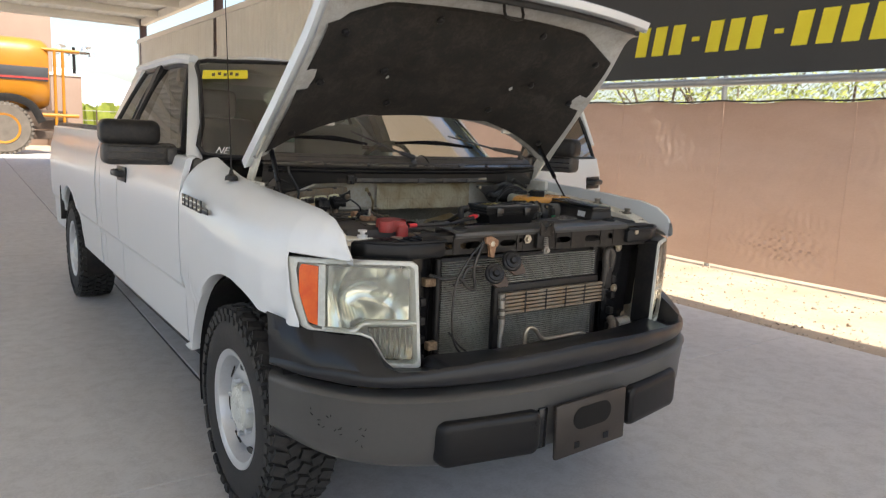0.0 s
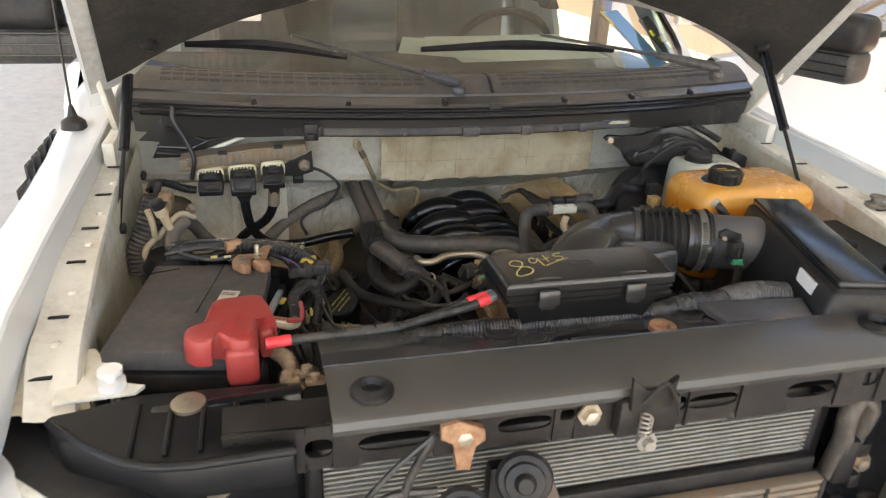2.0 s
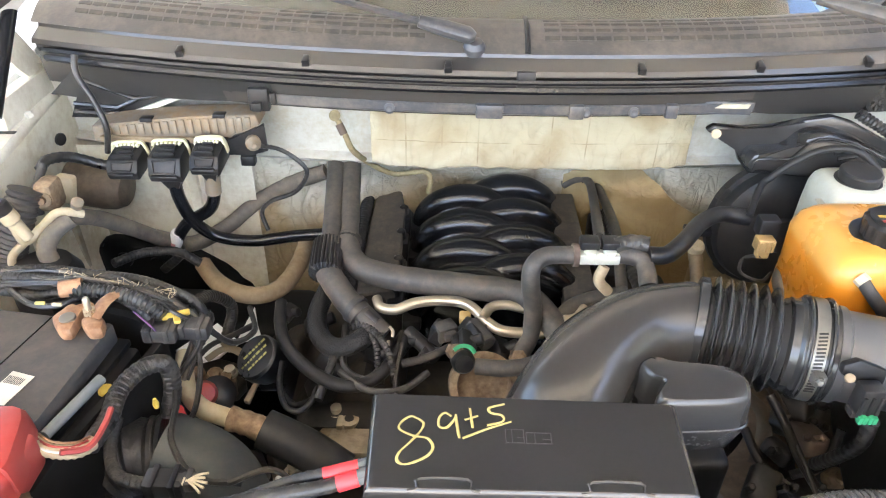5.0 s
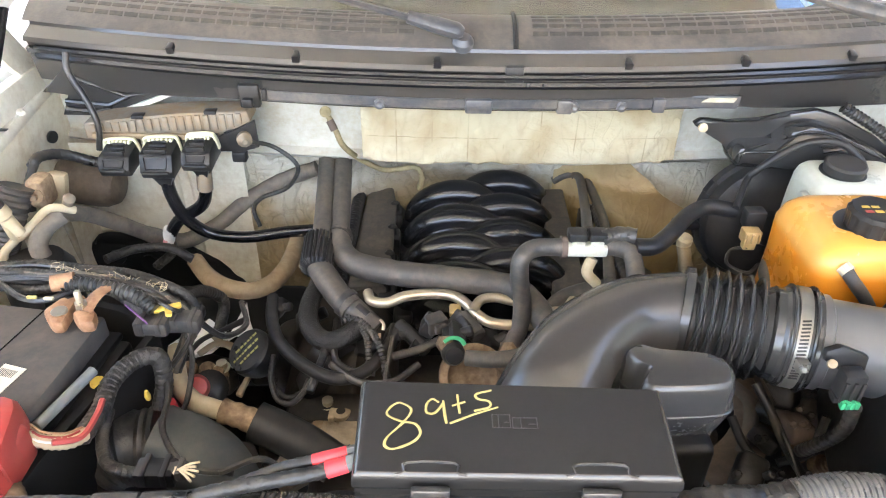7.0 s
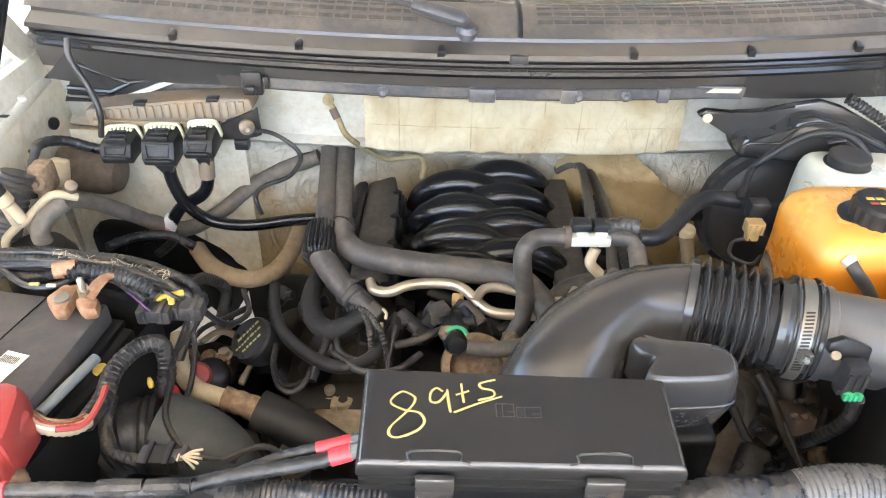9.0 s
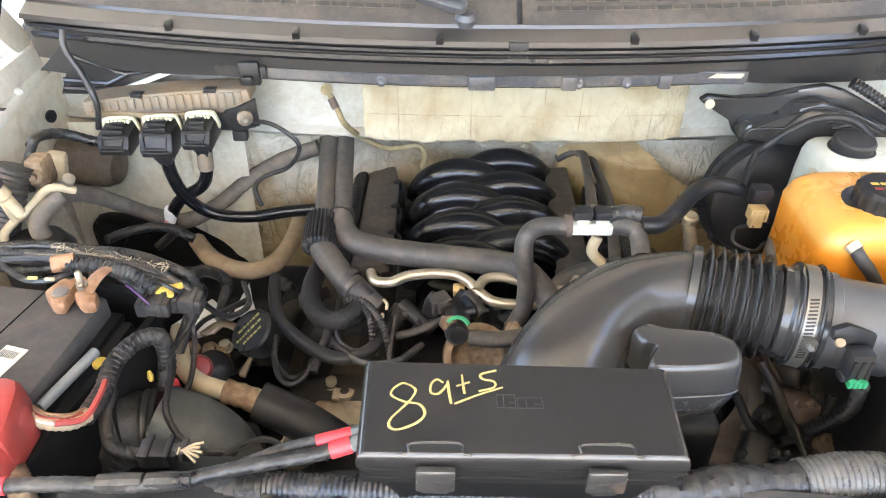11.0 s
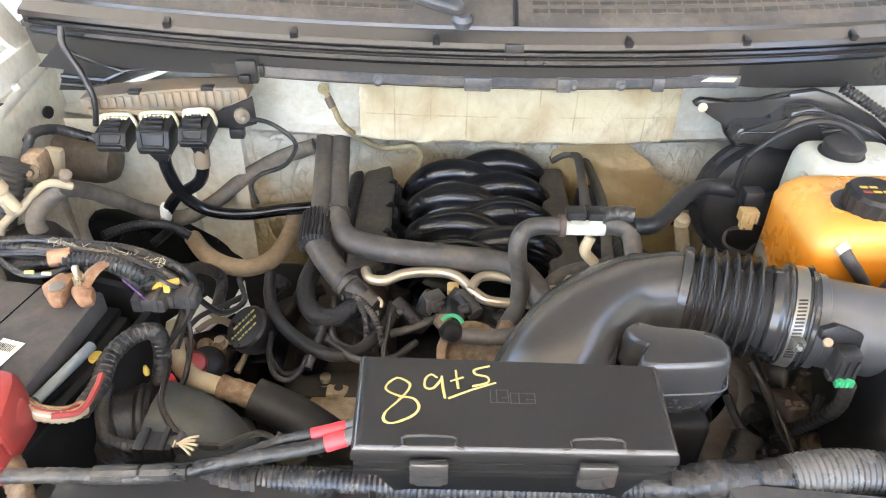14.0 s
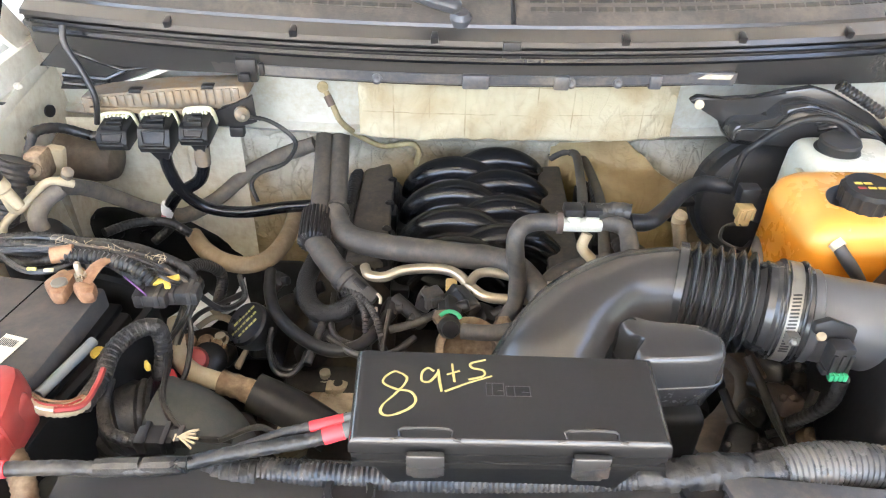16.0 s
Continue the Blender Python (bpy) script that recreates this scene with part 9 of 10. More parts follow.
for a, b, mt in (((-0.436, -0.212, 1.172), 0.021, DUSTBLACK), ((-0.400, -0.200, 1.168), 0.021, DUSTBLACK), ((-0.43, -0.181, 1.165), 0.024, BLACK), ((-0.407, -0.186, 1.16), 0.02, BLACK), ((-0.405, -0.162, 1.15), 0.016, BLACK), ((-0.366, -0.418, 1.15), 0.021, BLACK), ((-0.348, -0.418, 1.153), 0.015, DUSTBLACK)):
    bm = B()
    c = Vector(a)
    box(bm, c - Vector((b, b * 0.6, b * 0.5)), c + Vector((b, b * 0.6, b * 0.5)), 0.004)
    for k in (-1, 1):
        box(bm, c + Vector((k * b * 0.5 - 0.003, -b * 0.7, -b * 0.2)), c + Vector((k * b * 0.5 + 0.003, b * 0.7, b * 0.6)), 0.001)
    part("harness_plug", bm, mt, truck, "black electrical plug")
bm = B()
c = Vector((-0.421, -0.194, 1.185))
for a in (0.4, 2.0):
    box(bm, (-0.017, -0.004, -0.003), (0.017, 0.004, 0.003), 0.002, Matrix.Translation(c) @ Matrix.Rotation(a, 4, "Z") @ Matrix.Rotation(0.3, 4, "X"))
part("yellow_clip", bm, YELLOW, truck, "yellow cross-shaped clip")
for k in range(5):
    plain("wire_strand", [(-0.345, -0.419 - 0.002 * k, 1.16), (-0.332, -0.424 + 0.003 * (k - 2), 1.163), (-0.322 + 0.002 * (k % 3), -0.428 + 0.006 * (k - 2), 1.165)], 0.0014, CREAMPIPE, truck, "bare copper strand", 5)
for pxy in ((-0.424, -0.292, 1.13),):
    bm = B()
    lathe(bm, [(0.003, -0.006), (0.004, 0.0), (0.002, 0.008)], Matrix.Translation(pxy), 10)
    part("wire_tip", bm, YELLOW, truck, "yellow wire end")

for pts, r in ((((-0.408, -0.191, 1.15), (-0.395, -0.217, 1.12), (-0.389, -0.277, 1.1), (-0.407, -0.305, 1.09)), 0.0035), (((-0.398, -0.174, 1.15), (-0.375, -0.15, 1.1), (-0.358, -0.102, 1.08), (-0.377, -0.05, 1.08)), 0.0045),
               (((-0.418, -0.249, 1.15), (-0.402, -0.287, 1.13), (-0.387, -0.348, 1.13), (-0.345, -0.395, 1.13), (-0.295, -0.402, 1.13)), 0.0038), 
               (((-0.143, -0.124, 1.08), (-0.148, -0.204, 1.07), (-0.133, -0.256, 1.06)), 0.0035), 
               (((-0.658, -0.152, 1.2), (-0.601, -0.195, 1.2), (-0.564, -0.199, 1.2), (-0.541, -0.178, 1.2)), 0.004), (((-0.306, -0.41, 1.14), (-0.266, -0.391, 1.14), (-0.229, -0.413, 1.14)), 0.0035),
               ):
    plain("loose_wire", pts, r, LOOM, truck, "thin loose black wire", 6, 8)
for a, b in (((-0.582, -0.201, 1.205), YELLOWPEN), ((-0.56, -0.203, 1.205), CREAMPIPE)):
    part("crimp", box(B(), Vector(a) - Vector((0.006, 0.002, 0.002)), Vector(a) + Vector((0.006, 0.002, 0.002)), 0.001), b, truck, "small crimped terminal")

# rubber air hose, fittings and lines low on the passenger side
plain("air_hose", [(-0.512, -0.333, 1.04), (-0.478, -0.328, 1.06), (-0.448, -0.319, 1.07), (-0.414, -0.312, 1.07)], 0.045, LOOM, truck, "ribbed black rubber hose", 20, 8, ribs=0.003, pitch=0.009)
plain("air_hose", [(-0.418, -0.312, 1.07), (-0.381, -0.318, 1.06), (-0.351, -0.327, 1.04), (-0.33, -0.343, 1)], [0.047, 0.046, 0.045, 0.045], HOSEDARK, truck, "smooth grey-black rubber hose", 20, 8)
plain("coolant_pipe", [(-0.452, -0.135, 1.06), (-0.446, -0.155, 1.06), (-0.435, -0.186, 1.06), (-0.421, -0.212, 1.06), (-0.398, -0.234, 1.06), (-0.374, -0.243, 1.058), (-0.355, -0.247, 1.055)], 0.0125, CREAMPIPE, truck, "tarnished bent coolant pipe", 16)
plain("thin_pipe", [(-0.404, -0.222, 1.035), (-0.402, -0.240, 1.03), (-0.407, -0.256, 1.028), (-0.415, -0.266, 1.02)], 0.006, CREAMPIPE, truck, "thin tan pipe", 10)
plain("pipe_fitting", [(-0.359, -0.246, 1.055), (-0.336, -0.251, 1.052), (-0.312, -0.259, 1.048)], [0.0175, 0.0165, 0.0150, 0.0172, 0.0150, 0.0172, 0.0165, 0.0185], TANRUST, truck, "corroded crimped fitting", 14, 6)
plain("coolant_hose", [(-0.314, -0.258, 1.05), (-0.283, -0.266, 1.04), (-0.249, -0.278, 1.03), (-0.209, -0.293, 1.01)], 0.0265, BLACK, truck, "thick black coolant hose", 18)
# castings, brackets and leads low between the hoses
for pts, z, mt, nm, lab in (
        (((-0.257, -0.209, 0.99), (-0.217, -0.141, 0.99), (-0.198, -0.152, 0.99), (-0.214, -0.211, 0.99), (-0.236, -0.231, 0.99)), 0.96, TANRUST, "casting", "rusty tan engine casting"),
        (((-0.309, -0.261, 0.98), (-0.278, -0.24, 0.98), (-0.248, -0.275, 0.98), (-0.282, -0.301, 0.98)), 0.955, TANRUST, "casting", "rusty tan engine casting"),
        (((-0.437, -0.118, 1), (-0.407, -0.103, 1), (-0.388, -0.129, 1), (-0.41, -0.148, 1)), 0.975, RUSTY, "bracket", "brown bolted bracket"),
        (((-0.339, -0.302, 1.03), (-0.311, -0.297, 1.03), (-0.303, -0.324, 1.03), (-0.334, -0.333, 1.03)), 1.022, DARKSTEEL, "bracket", "grey steel bracket"),
        (((-0.364, -0.18, 1.02), (-0.355, -0.129, 1.02), (-0.349, -0.134, 1.02), (-0.354, -0.184, 1.02)), 1.012, GREYBOX, "plate_edge", "pale metal plate edge"),
        (((-0.372, -0.249, 1), (-0.368, -0.24, 1), (-0.358, -0.256, 1), (-0.361, -0.269, 1)), 0.99, LABEL, "pale_shield", "pale plastic scrap"),
        (((-0.299, -0.292, 1), (-0.291, -0.288, 1), (-0.286, -0.304, 1), (-0.294, -0.306, 1)), 0.99, LABEL, "pale_shield", "pale plastic scrap")):
    q = [(p[0], p[1]) for p in pts][::-1]
    part(nm, prism(B(), q, pts[0][2] - z, Matrix.Translation((0, 0, z)), 0.003), mt, truck, lab)
for c in ((-0.401, -0.114, 1.004), (-0.235, -0.177, 0.994), (-0.321, -0.313, 1.034), (-0.279, -0.272, 0.984)):
    bm = B()
    lathe(bm, [(0.012, 0), (0.012, 0.003), (0.008, 0.003), (0.008, 0.012), (0.003, 0.013)], Matrix.Translation(c), 12)
    part("bolt", bm, TUBE, truck, "tarnished flange bolt")
for pts, r in ((((-0.315, -0.136, 1.05), (-0.309, -0.181, 1.05), (-0.294, -0.218, 1.05), (-0.275, -0.227, 1.05), (-0.261, -0.209, 1.05), (-0.257, -0.183, 1.05)), 0.004),
               (((-0.267, -0.065, 1.06), (-0.242, -0.127, 1.06), (-0.245, -0.174, 1.06), (-0.252, -0.207, 1.05)), 0.006),
               (((-0.232, -0.064, 1.06), (-0.225, -0.145, 1.06), (-0.201, -0.173, 1.06), (-0.165, -0.177, 1.06)), 0.005),
               (((-0.226, -0.172, 1.07), (-0.183, -0.206, 1.07), (-0.138, -0.203, 1.07), (-0.105, -0.17, 1.07)), 0.005),
               (((-0.403, -0.244, 1.01), (-0.406, -0.223, 1.02), (-0.414, -0.207, 1.03)), 0.006)):
    plain("line", pts, r, LOOM, truck, "black lead low in the bay", 8, 6)
bm = B()
lathe(bm, [(0.019, -0.02), (0.020, 0.0), (0.014, 0.012), (0.005, 0.014)], axis((-0.424, -0.166, 1.015), (0.4, -0.5, 0.7)), 18)
part("red_cap", bm, RED, truck, "red plastic cap")
part("cap_collar", lathe(B(), [(0.026, -0.03), (0.027, -0.004), (0.020, 0.0)], axis((-0.408, -0.155, 1.005), (0.4, -0.5, 0.7)), 20), BLACK, truck, "black collar behind the red cap")
for c in ((-0.452, -0.113, 1.0), (-0.404, -0.122, 1.0), (-0.425, -0.112, 0.998)):
    bm = B()
    lathe(bm, [(0.013, -0.01), (0.013, 0.003), (0.008, 0.003), (0.008, 0.013), (0.003, 0.014)], axis(c, (0.1, -0.4, 0.9)), 12)
    part("rusty_bolt", bm, TANRUST, truck, "rusty brown bolt")
for pxy in ((-0.42, -0.249, 1.06), (-0.424, -0.244, 1.065)):
    bm = B()
    lathe(bm, [(0.007, -0.01), (0.007, 0.01)], axis(pxy, (0.2, -0.5, 0.8)), 8)
    part("wire_tip", bm, REDTAPE, truck, "red wire end")
# filler cap with yellow print
bm = B()
c = Vector((-0.352, -0.122, 1.045))
m = axis(c, (-0.45, -0.35, 0.8)) @ Matrix.Rotation(radians(85), 4, "Z")
lathe(bm, [(0.030, -0.03), (0.035, -0.012), (0.035, 0.004), (0.032, 0.008), (0.001, 0.0085)], m, 30)
oc = part("oil_cap", bm, BLACK, truck, "black oil filler cap with worn yellow print")
rng = random.Random(12)
for k in range(3):
    bm = B()
    x = -0.026
    while x < 0.024:
        w = rng.uniform(0.003, 0.008)
        if abs(x) + abs(0.011 * (k - 1)) < 0.030:
            box(bm, (x, 0.011 * (k - 1) - 0.0018, 0.0084), (x + w, 0.011 * (k - 1) + 0.0018 - 0.001 * rng.random(), 0.0091), 0, m)
        x += w + 0.002
    part("print_mark", bm, OLIVE, oc, smooth=0)
plain("filler_neck", [c - Vector((0.01, -0.03, 0.02)), c + Vector((0.01, 0.05, -0.07)), c + Vector((0.03, 0.08, -0.14))], 0.026, BLACK, truck, "black filler neck", 16)
# hoses at the front of the engine
for pts, r, mt, lab, rb in (
        (((-0.339, -0.013, 1.06), (-0.33, -0.065, 1.06), (-0.309, -0.116, 1.06), (-0.263, -0.17, 1.065), (-0.217, -0.194, 1.065), (-0.179, -0.18, 1.065), (-0.151, -0.132, 1.065), (-0.139, -0.088, 1.065)), 0.0095, BLACK, "looping black vacuum hose", 0),
        (((-0.268, 0.004, 1.075), (-0.276, -0.05, 1.07), (-0.266, -0.094, 1.066), (-0.241, -0.120, 1.066), (-0.213, -0.115, 1.07), (-0.196, -0.100, 1.075)), 0.0152, BRAID, "braided black hose", 0.0005),
        (((-0.314, -0.135, 1.05), (-0.312, -0.171, 1.04), (-0.289, -0.197, 1.03), (-0.262, -0.182, 1.03), (-0.254, -0.143, 1.03), (-0.248, -0.101, 1.03)), 0.005, HARNESS, "thin corrugated conduit", 0.0008),
        (((-0.220, -0.098, 1.085), (-0.206, -0.093, 1.085), (-0.190, -0.106, 1.082), (-0.177, -0.140, 1.08), (-0.173, -0.185, 1.06)), 0.0055, HARNESS, "thin corrugated conduit", 0.0019),
        (((-0.212, -0.090, 1.088), (-0.196, -0.096, 1.088), (-0.175, -0.119, 1.086), (-0.158, -0.155, 1.083), (-0.145, -0.200, 1.06)), 0.0055, HARNESS, "thin corrugated conduit", 0.0019),
        (((-0.04, -0.177, 1.09), (-0.002, -0.185, 1.095), (0.036, -0.181, 1.1), (0.071, -0.153, 1.1)), 0.0115, RUBBER, "short grey hose", 0),
        (((0.067, -0.114, 1.09), (0.093, -0.08, 1.11), (0.127, -0.066, 1.12), (0.172, -0.065, 1.13)), 0.012, RUBBER, "grey hose behind the elbow", 0),
        (((-0.143, -0.144, 1.06), (-0.111, -0.137, 1.065), (-0.083, -0.124, 1.07), (-0.062, -0.111, 1.075)), 0.006, LOOM, "thin black wire", 0),
        (((-0.137, -0.087, 1.07), (-0.116, -0.107, 1.065), (-0.095, -0.131, 1.06)), 0.011, BLACK, "black sensor lead", 0),
        (((-0.503, 0.118, 1.035), (-0.466, 0.066, 1.04), (-0.426, 0.037, 1.04), (-0.385, 0.030, 1.04), (-0.354, 0.054, 1.04), (-0.338, 0.110, 1.04), (-0.335, 0.185, 1.04)), 0.015, PIPETAN, "dusty tan air-conditioning pipe", 0)):
    plain("hose", pts, r, mt, truck, lab, 10, 7, ribs=rb)
for a, b in (((-0.091, -0.104, 1.085), 0.016), ((-0.042, -0.104, 1.08), 0.022), ((-0.055, -0.128, 1.085), 0.018), ((-0.107, -0.119, 1.06), 0.014), ((-0.222, -0.099, 1.04), 0.022), ((-0.246, -0.12, 1.02), 0.026), ((-0.327, -0.026, 1.05), 0.014), ((-0.196, -0.106, 1.03), 0.02), ((-0.26, -0.146, 1.01), 0.022), ((-0.145, -0.101, 1.06), 0.016), ((-0.005, -0.118, 1.06), 0.02), ((-0.18, -0.125, 0.99), 0.02), ((-0.284, -0.029, 1.03), 0.02)):
    bm = B()
    c = Vector(a)
    box(bm, (-b, -b * 0.7, -b * 0.8), (b, b * 0.7, b * 0.8), 0.004, Matrix.Translation(c) @ Matrix.Rotation(b * 90, 4, "Z") @ Matrix.Rotation(b * 30, 4, "X"))
    lathe(bm, [(b * 0.5, 0), (b * 0.5, b * 1.5), (b * 0.35, b * 1.6)], Matrix.Translation(c) @ Matrix.Rotation(b * 90, 4, "Z") @ Matrix.Rotation(1.2, 4, "X"), 12)
    part("sensor", bm, BLACK, truck, "black engine sensor plug")
bm = B()
tube(bm, [(-0.070, -0.156, 1.099), (-0.063, -0.152, 1.102), (-0.055, -0.151, 1.103), (-0.047, -0.154, 1.102), (-0.041, -0.160, 1.098)], 0.0036, 8, 4, flat=0.5)
part("green_lock", bm, GREEN, truck, "green plug lock")
bm = B()
lathe(bm, [(0.0155, -0.03), (0.0165, -0.004), (0.0165, 0.004), (0.0135, 0.010), (0.0120, 0.016), (0.001, 0.017)], axis((-0.057, -0.158, 1.080), (0.1, -0.8, 0.45)), 18)
box(bm, (-0.073, -0.143, 1.070), (-0.039, -0.115, 1.096), 0.004)
part("sensor_plug", bm, BLACK, truck, "black round sensor plug")
bm = B()
box(bm, (-0.015, -0.012, -0.012), (0.015, 0.012, 0.012), 0.003, Matrix.Translation((-0.082, -0.108, 1.092)) @ Matrix.Rotation(0.5, 4, "Z"))
box(bm, (-0.008, -0.018, -0.006), (0.008, -0.011, 0.008), 0.001, Matrix.Translation((-0.082, -0.108, 1.092)) @ Matrix.Rotation(0.5, 4, "Z"))
lathe(bm, [(0.013, -0.02), (0.013, 0.02), (0.010, 0.023)], axis((-0.032, -0.108, 1.088), (0.5, -0.8, -0.2)), 16)
part("sensor_plug", bm, DUSTBLACK, truck, "black square sensor plug")
part("tan_plug", box(B(), (-0.062, -0.088, 1.084), (-0.045, -0.068, 1.098), 0.003), TANPLUG, truck, "small tan plug")
bm = B()
lathe(bm, [(0.045, -0.05), (0.048, -0.02), (0.048, 0.0), (0.038, 0.002), (0.035, -0.012), (0.001, -0.014)], axis((-0.027, -0.174, 1.05), (0.1, -0.75, 0.65)), 32)
for a in (0.6, 2.2, 3.8, 5.3):
    lathe(bm, [(0.012, -0.04), (0.012, 0.006), (0.006, 0.01)], axis((-0.027, -0.174, 1.05), (0.1, -0.75, 0.65)) @ Matrix.Translation((0.062 * math.cos(a), 0.062 * math.sin(a), 0)), 6)
part("throttle_body", bm, TANRUST, truck, "dirty tan aluminium throttle body")
# bolts and castings under the cables
rng = random.Random(2)
for (px, mt) in (((-0.335, -0.307, 1.02), ENGINE), ((-0.198, -0.129, 0.97), ALU), ((-0.242, -0.136, 0.94), ENGINE), ((-0.26, -0.194, 0.93), ENGINE), ((-0.294, -0.246, 0.98), ENGINE), ((-0.222, -0.158, 0.94), ENGINE), ((-0.417, -0.087, 0.95), ENGINE), ((-0.441, -0.062, 0.95), ENGINE), ((0.381, -0.219, 1.07), ENGINE), ((0.387, -0.255, 1.05), RUSTY), ((0.381, -0.221, 1.04), ENGINE), ((0.445, -0.212, 1.02), ENGINE), ((0.359, -0.253, 1.02), DARKSTEEL), ((0.463, -0.273, 1), DARKSTEEL), ((0.38, -0.293, 1), DARKSTEEL), ((0.317, -0.309, 1.02), DARKSTEEL), ((-0.356, -0.072, 0.96), DARKSTEEL), ((-0.415, 0.02, 0.95), ENGINE), ((-0.319, -0.013, 0.98), ENGINE)):
    bm = B()
    c = Vector(px)
    w = rng.uniform(0.016, 0.032)
    box(bm, (-w, -w * 0.7, -w * 0.6), (w, w * 0.7, w * 0.6), w * 0.3, Matrix.Translation(c) @ Euler((rng.uniform(-0.6, 0.6), rng.uniform(-0.6, 0.6), rng.random() * 3)).to_matrix().to_4x4(), 3)
    for k in range(2):
        lathe(bm, [(0.0055, 0), (0.0055, 0.012), (0.003, 0.014)], axis(c + Vector((rng.uniform(-w, w), -w * 0.5, w * 0.5)), (rng.uniform(-0.5, 0.5), -0.4, 0.8)), 6)
    part("casting", bm, mt, engine, "grimy bracket with bolts")
for pts in (((0.322, -0.249, 1.12), (0.335, -0.277, 1.1), (0.357, -0.297, 1.06), (0.379, -0.316, 1.03)), ((0.311, -0.241, 1.05), (0.324, -0.281, 1.03), (0.369, -0.302, 1)), ((0.416, -0.267, 1.08), (0.399, -0.288, 1.04), (0.36, -0.291, 1.02))):
    plain("belt_line", pts, 0.006, DARKSTEEL, truck, "dark metal line", 8)
plain("drive_belt", [(0.331, -0.178, 1.05), (0.35, -0.211, 1.04), (0.334, -0.256, 1), (0.293, -0.278, 0.98)], 0.012, RUBBER, truck, "worn rubber belt", 8, 8, flat=0.3)
plain("pale_hose", [(0.466, -0.252, 1.02), (0.465, -0.292, 1), (0.473, -0.337, 0.98)], 0.010, GREYHOSE, truck, "pale dusty hose", 10)
part("splash_shield", box(B(), (-0.76, -0.55, 0.55), (-0.36, 0.30, 0.62), 0.02), BLACK, truck, "black lower splash shield")
part("splash_shield", box(B(), (0.30, -0.55, 0.55), (0.76, 0.34, 0.62), 0.02), BLACK, truck, "black lower splash shield")

# ---- engine control module and lines on the firewall ----
ecm = component("control_module", upright([(-0.668, 1.232), (-0.435, 1.246), (-0.390, 1.268), (-0.395, 1.287), (-0.510, 1.281), (-0.632, 1.267), (-0.668, 1.261)][::-1], 0.186, 0.05, 0.004), GREYBOX, "grey ribbed engine control module with three black plugs", "control module")
for k in range(19):
    x = -0.652 + k * 0.0135
    z0, z1 = lerp(x, (-0.667, -0.435, -0.39), (1.247, 1.254, 1.272)), lerp(x, (-0.667, -0.51, -0.39), (1.259, 1.277, 1.284))
    part("cooling_rib", box(B(), (x - 0.0045, 0.183, z0), (x + 0.0045, 0.189, z1), 0.0012), GREYBOX, ecm)
for x, z in ((-0.575, 1.2735), (-0.455, 1.283)):
    part("module_clip", box(B(), (x - 0.010, 0.184, z - 0.003), (x + 0.010, 0.20, z + 0.0035), 0.0015), BLACK, ecm, "small black clip")
part("module_lip", box(B(), (-0.655, 0.180, 1.236), (-0.445, 0.190, 1.246), 0.002), PIPETAN, ecm, "rust-stained lower lip")
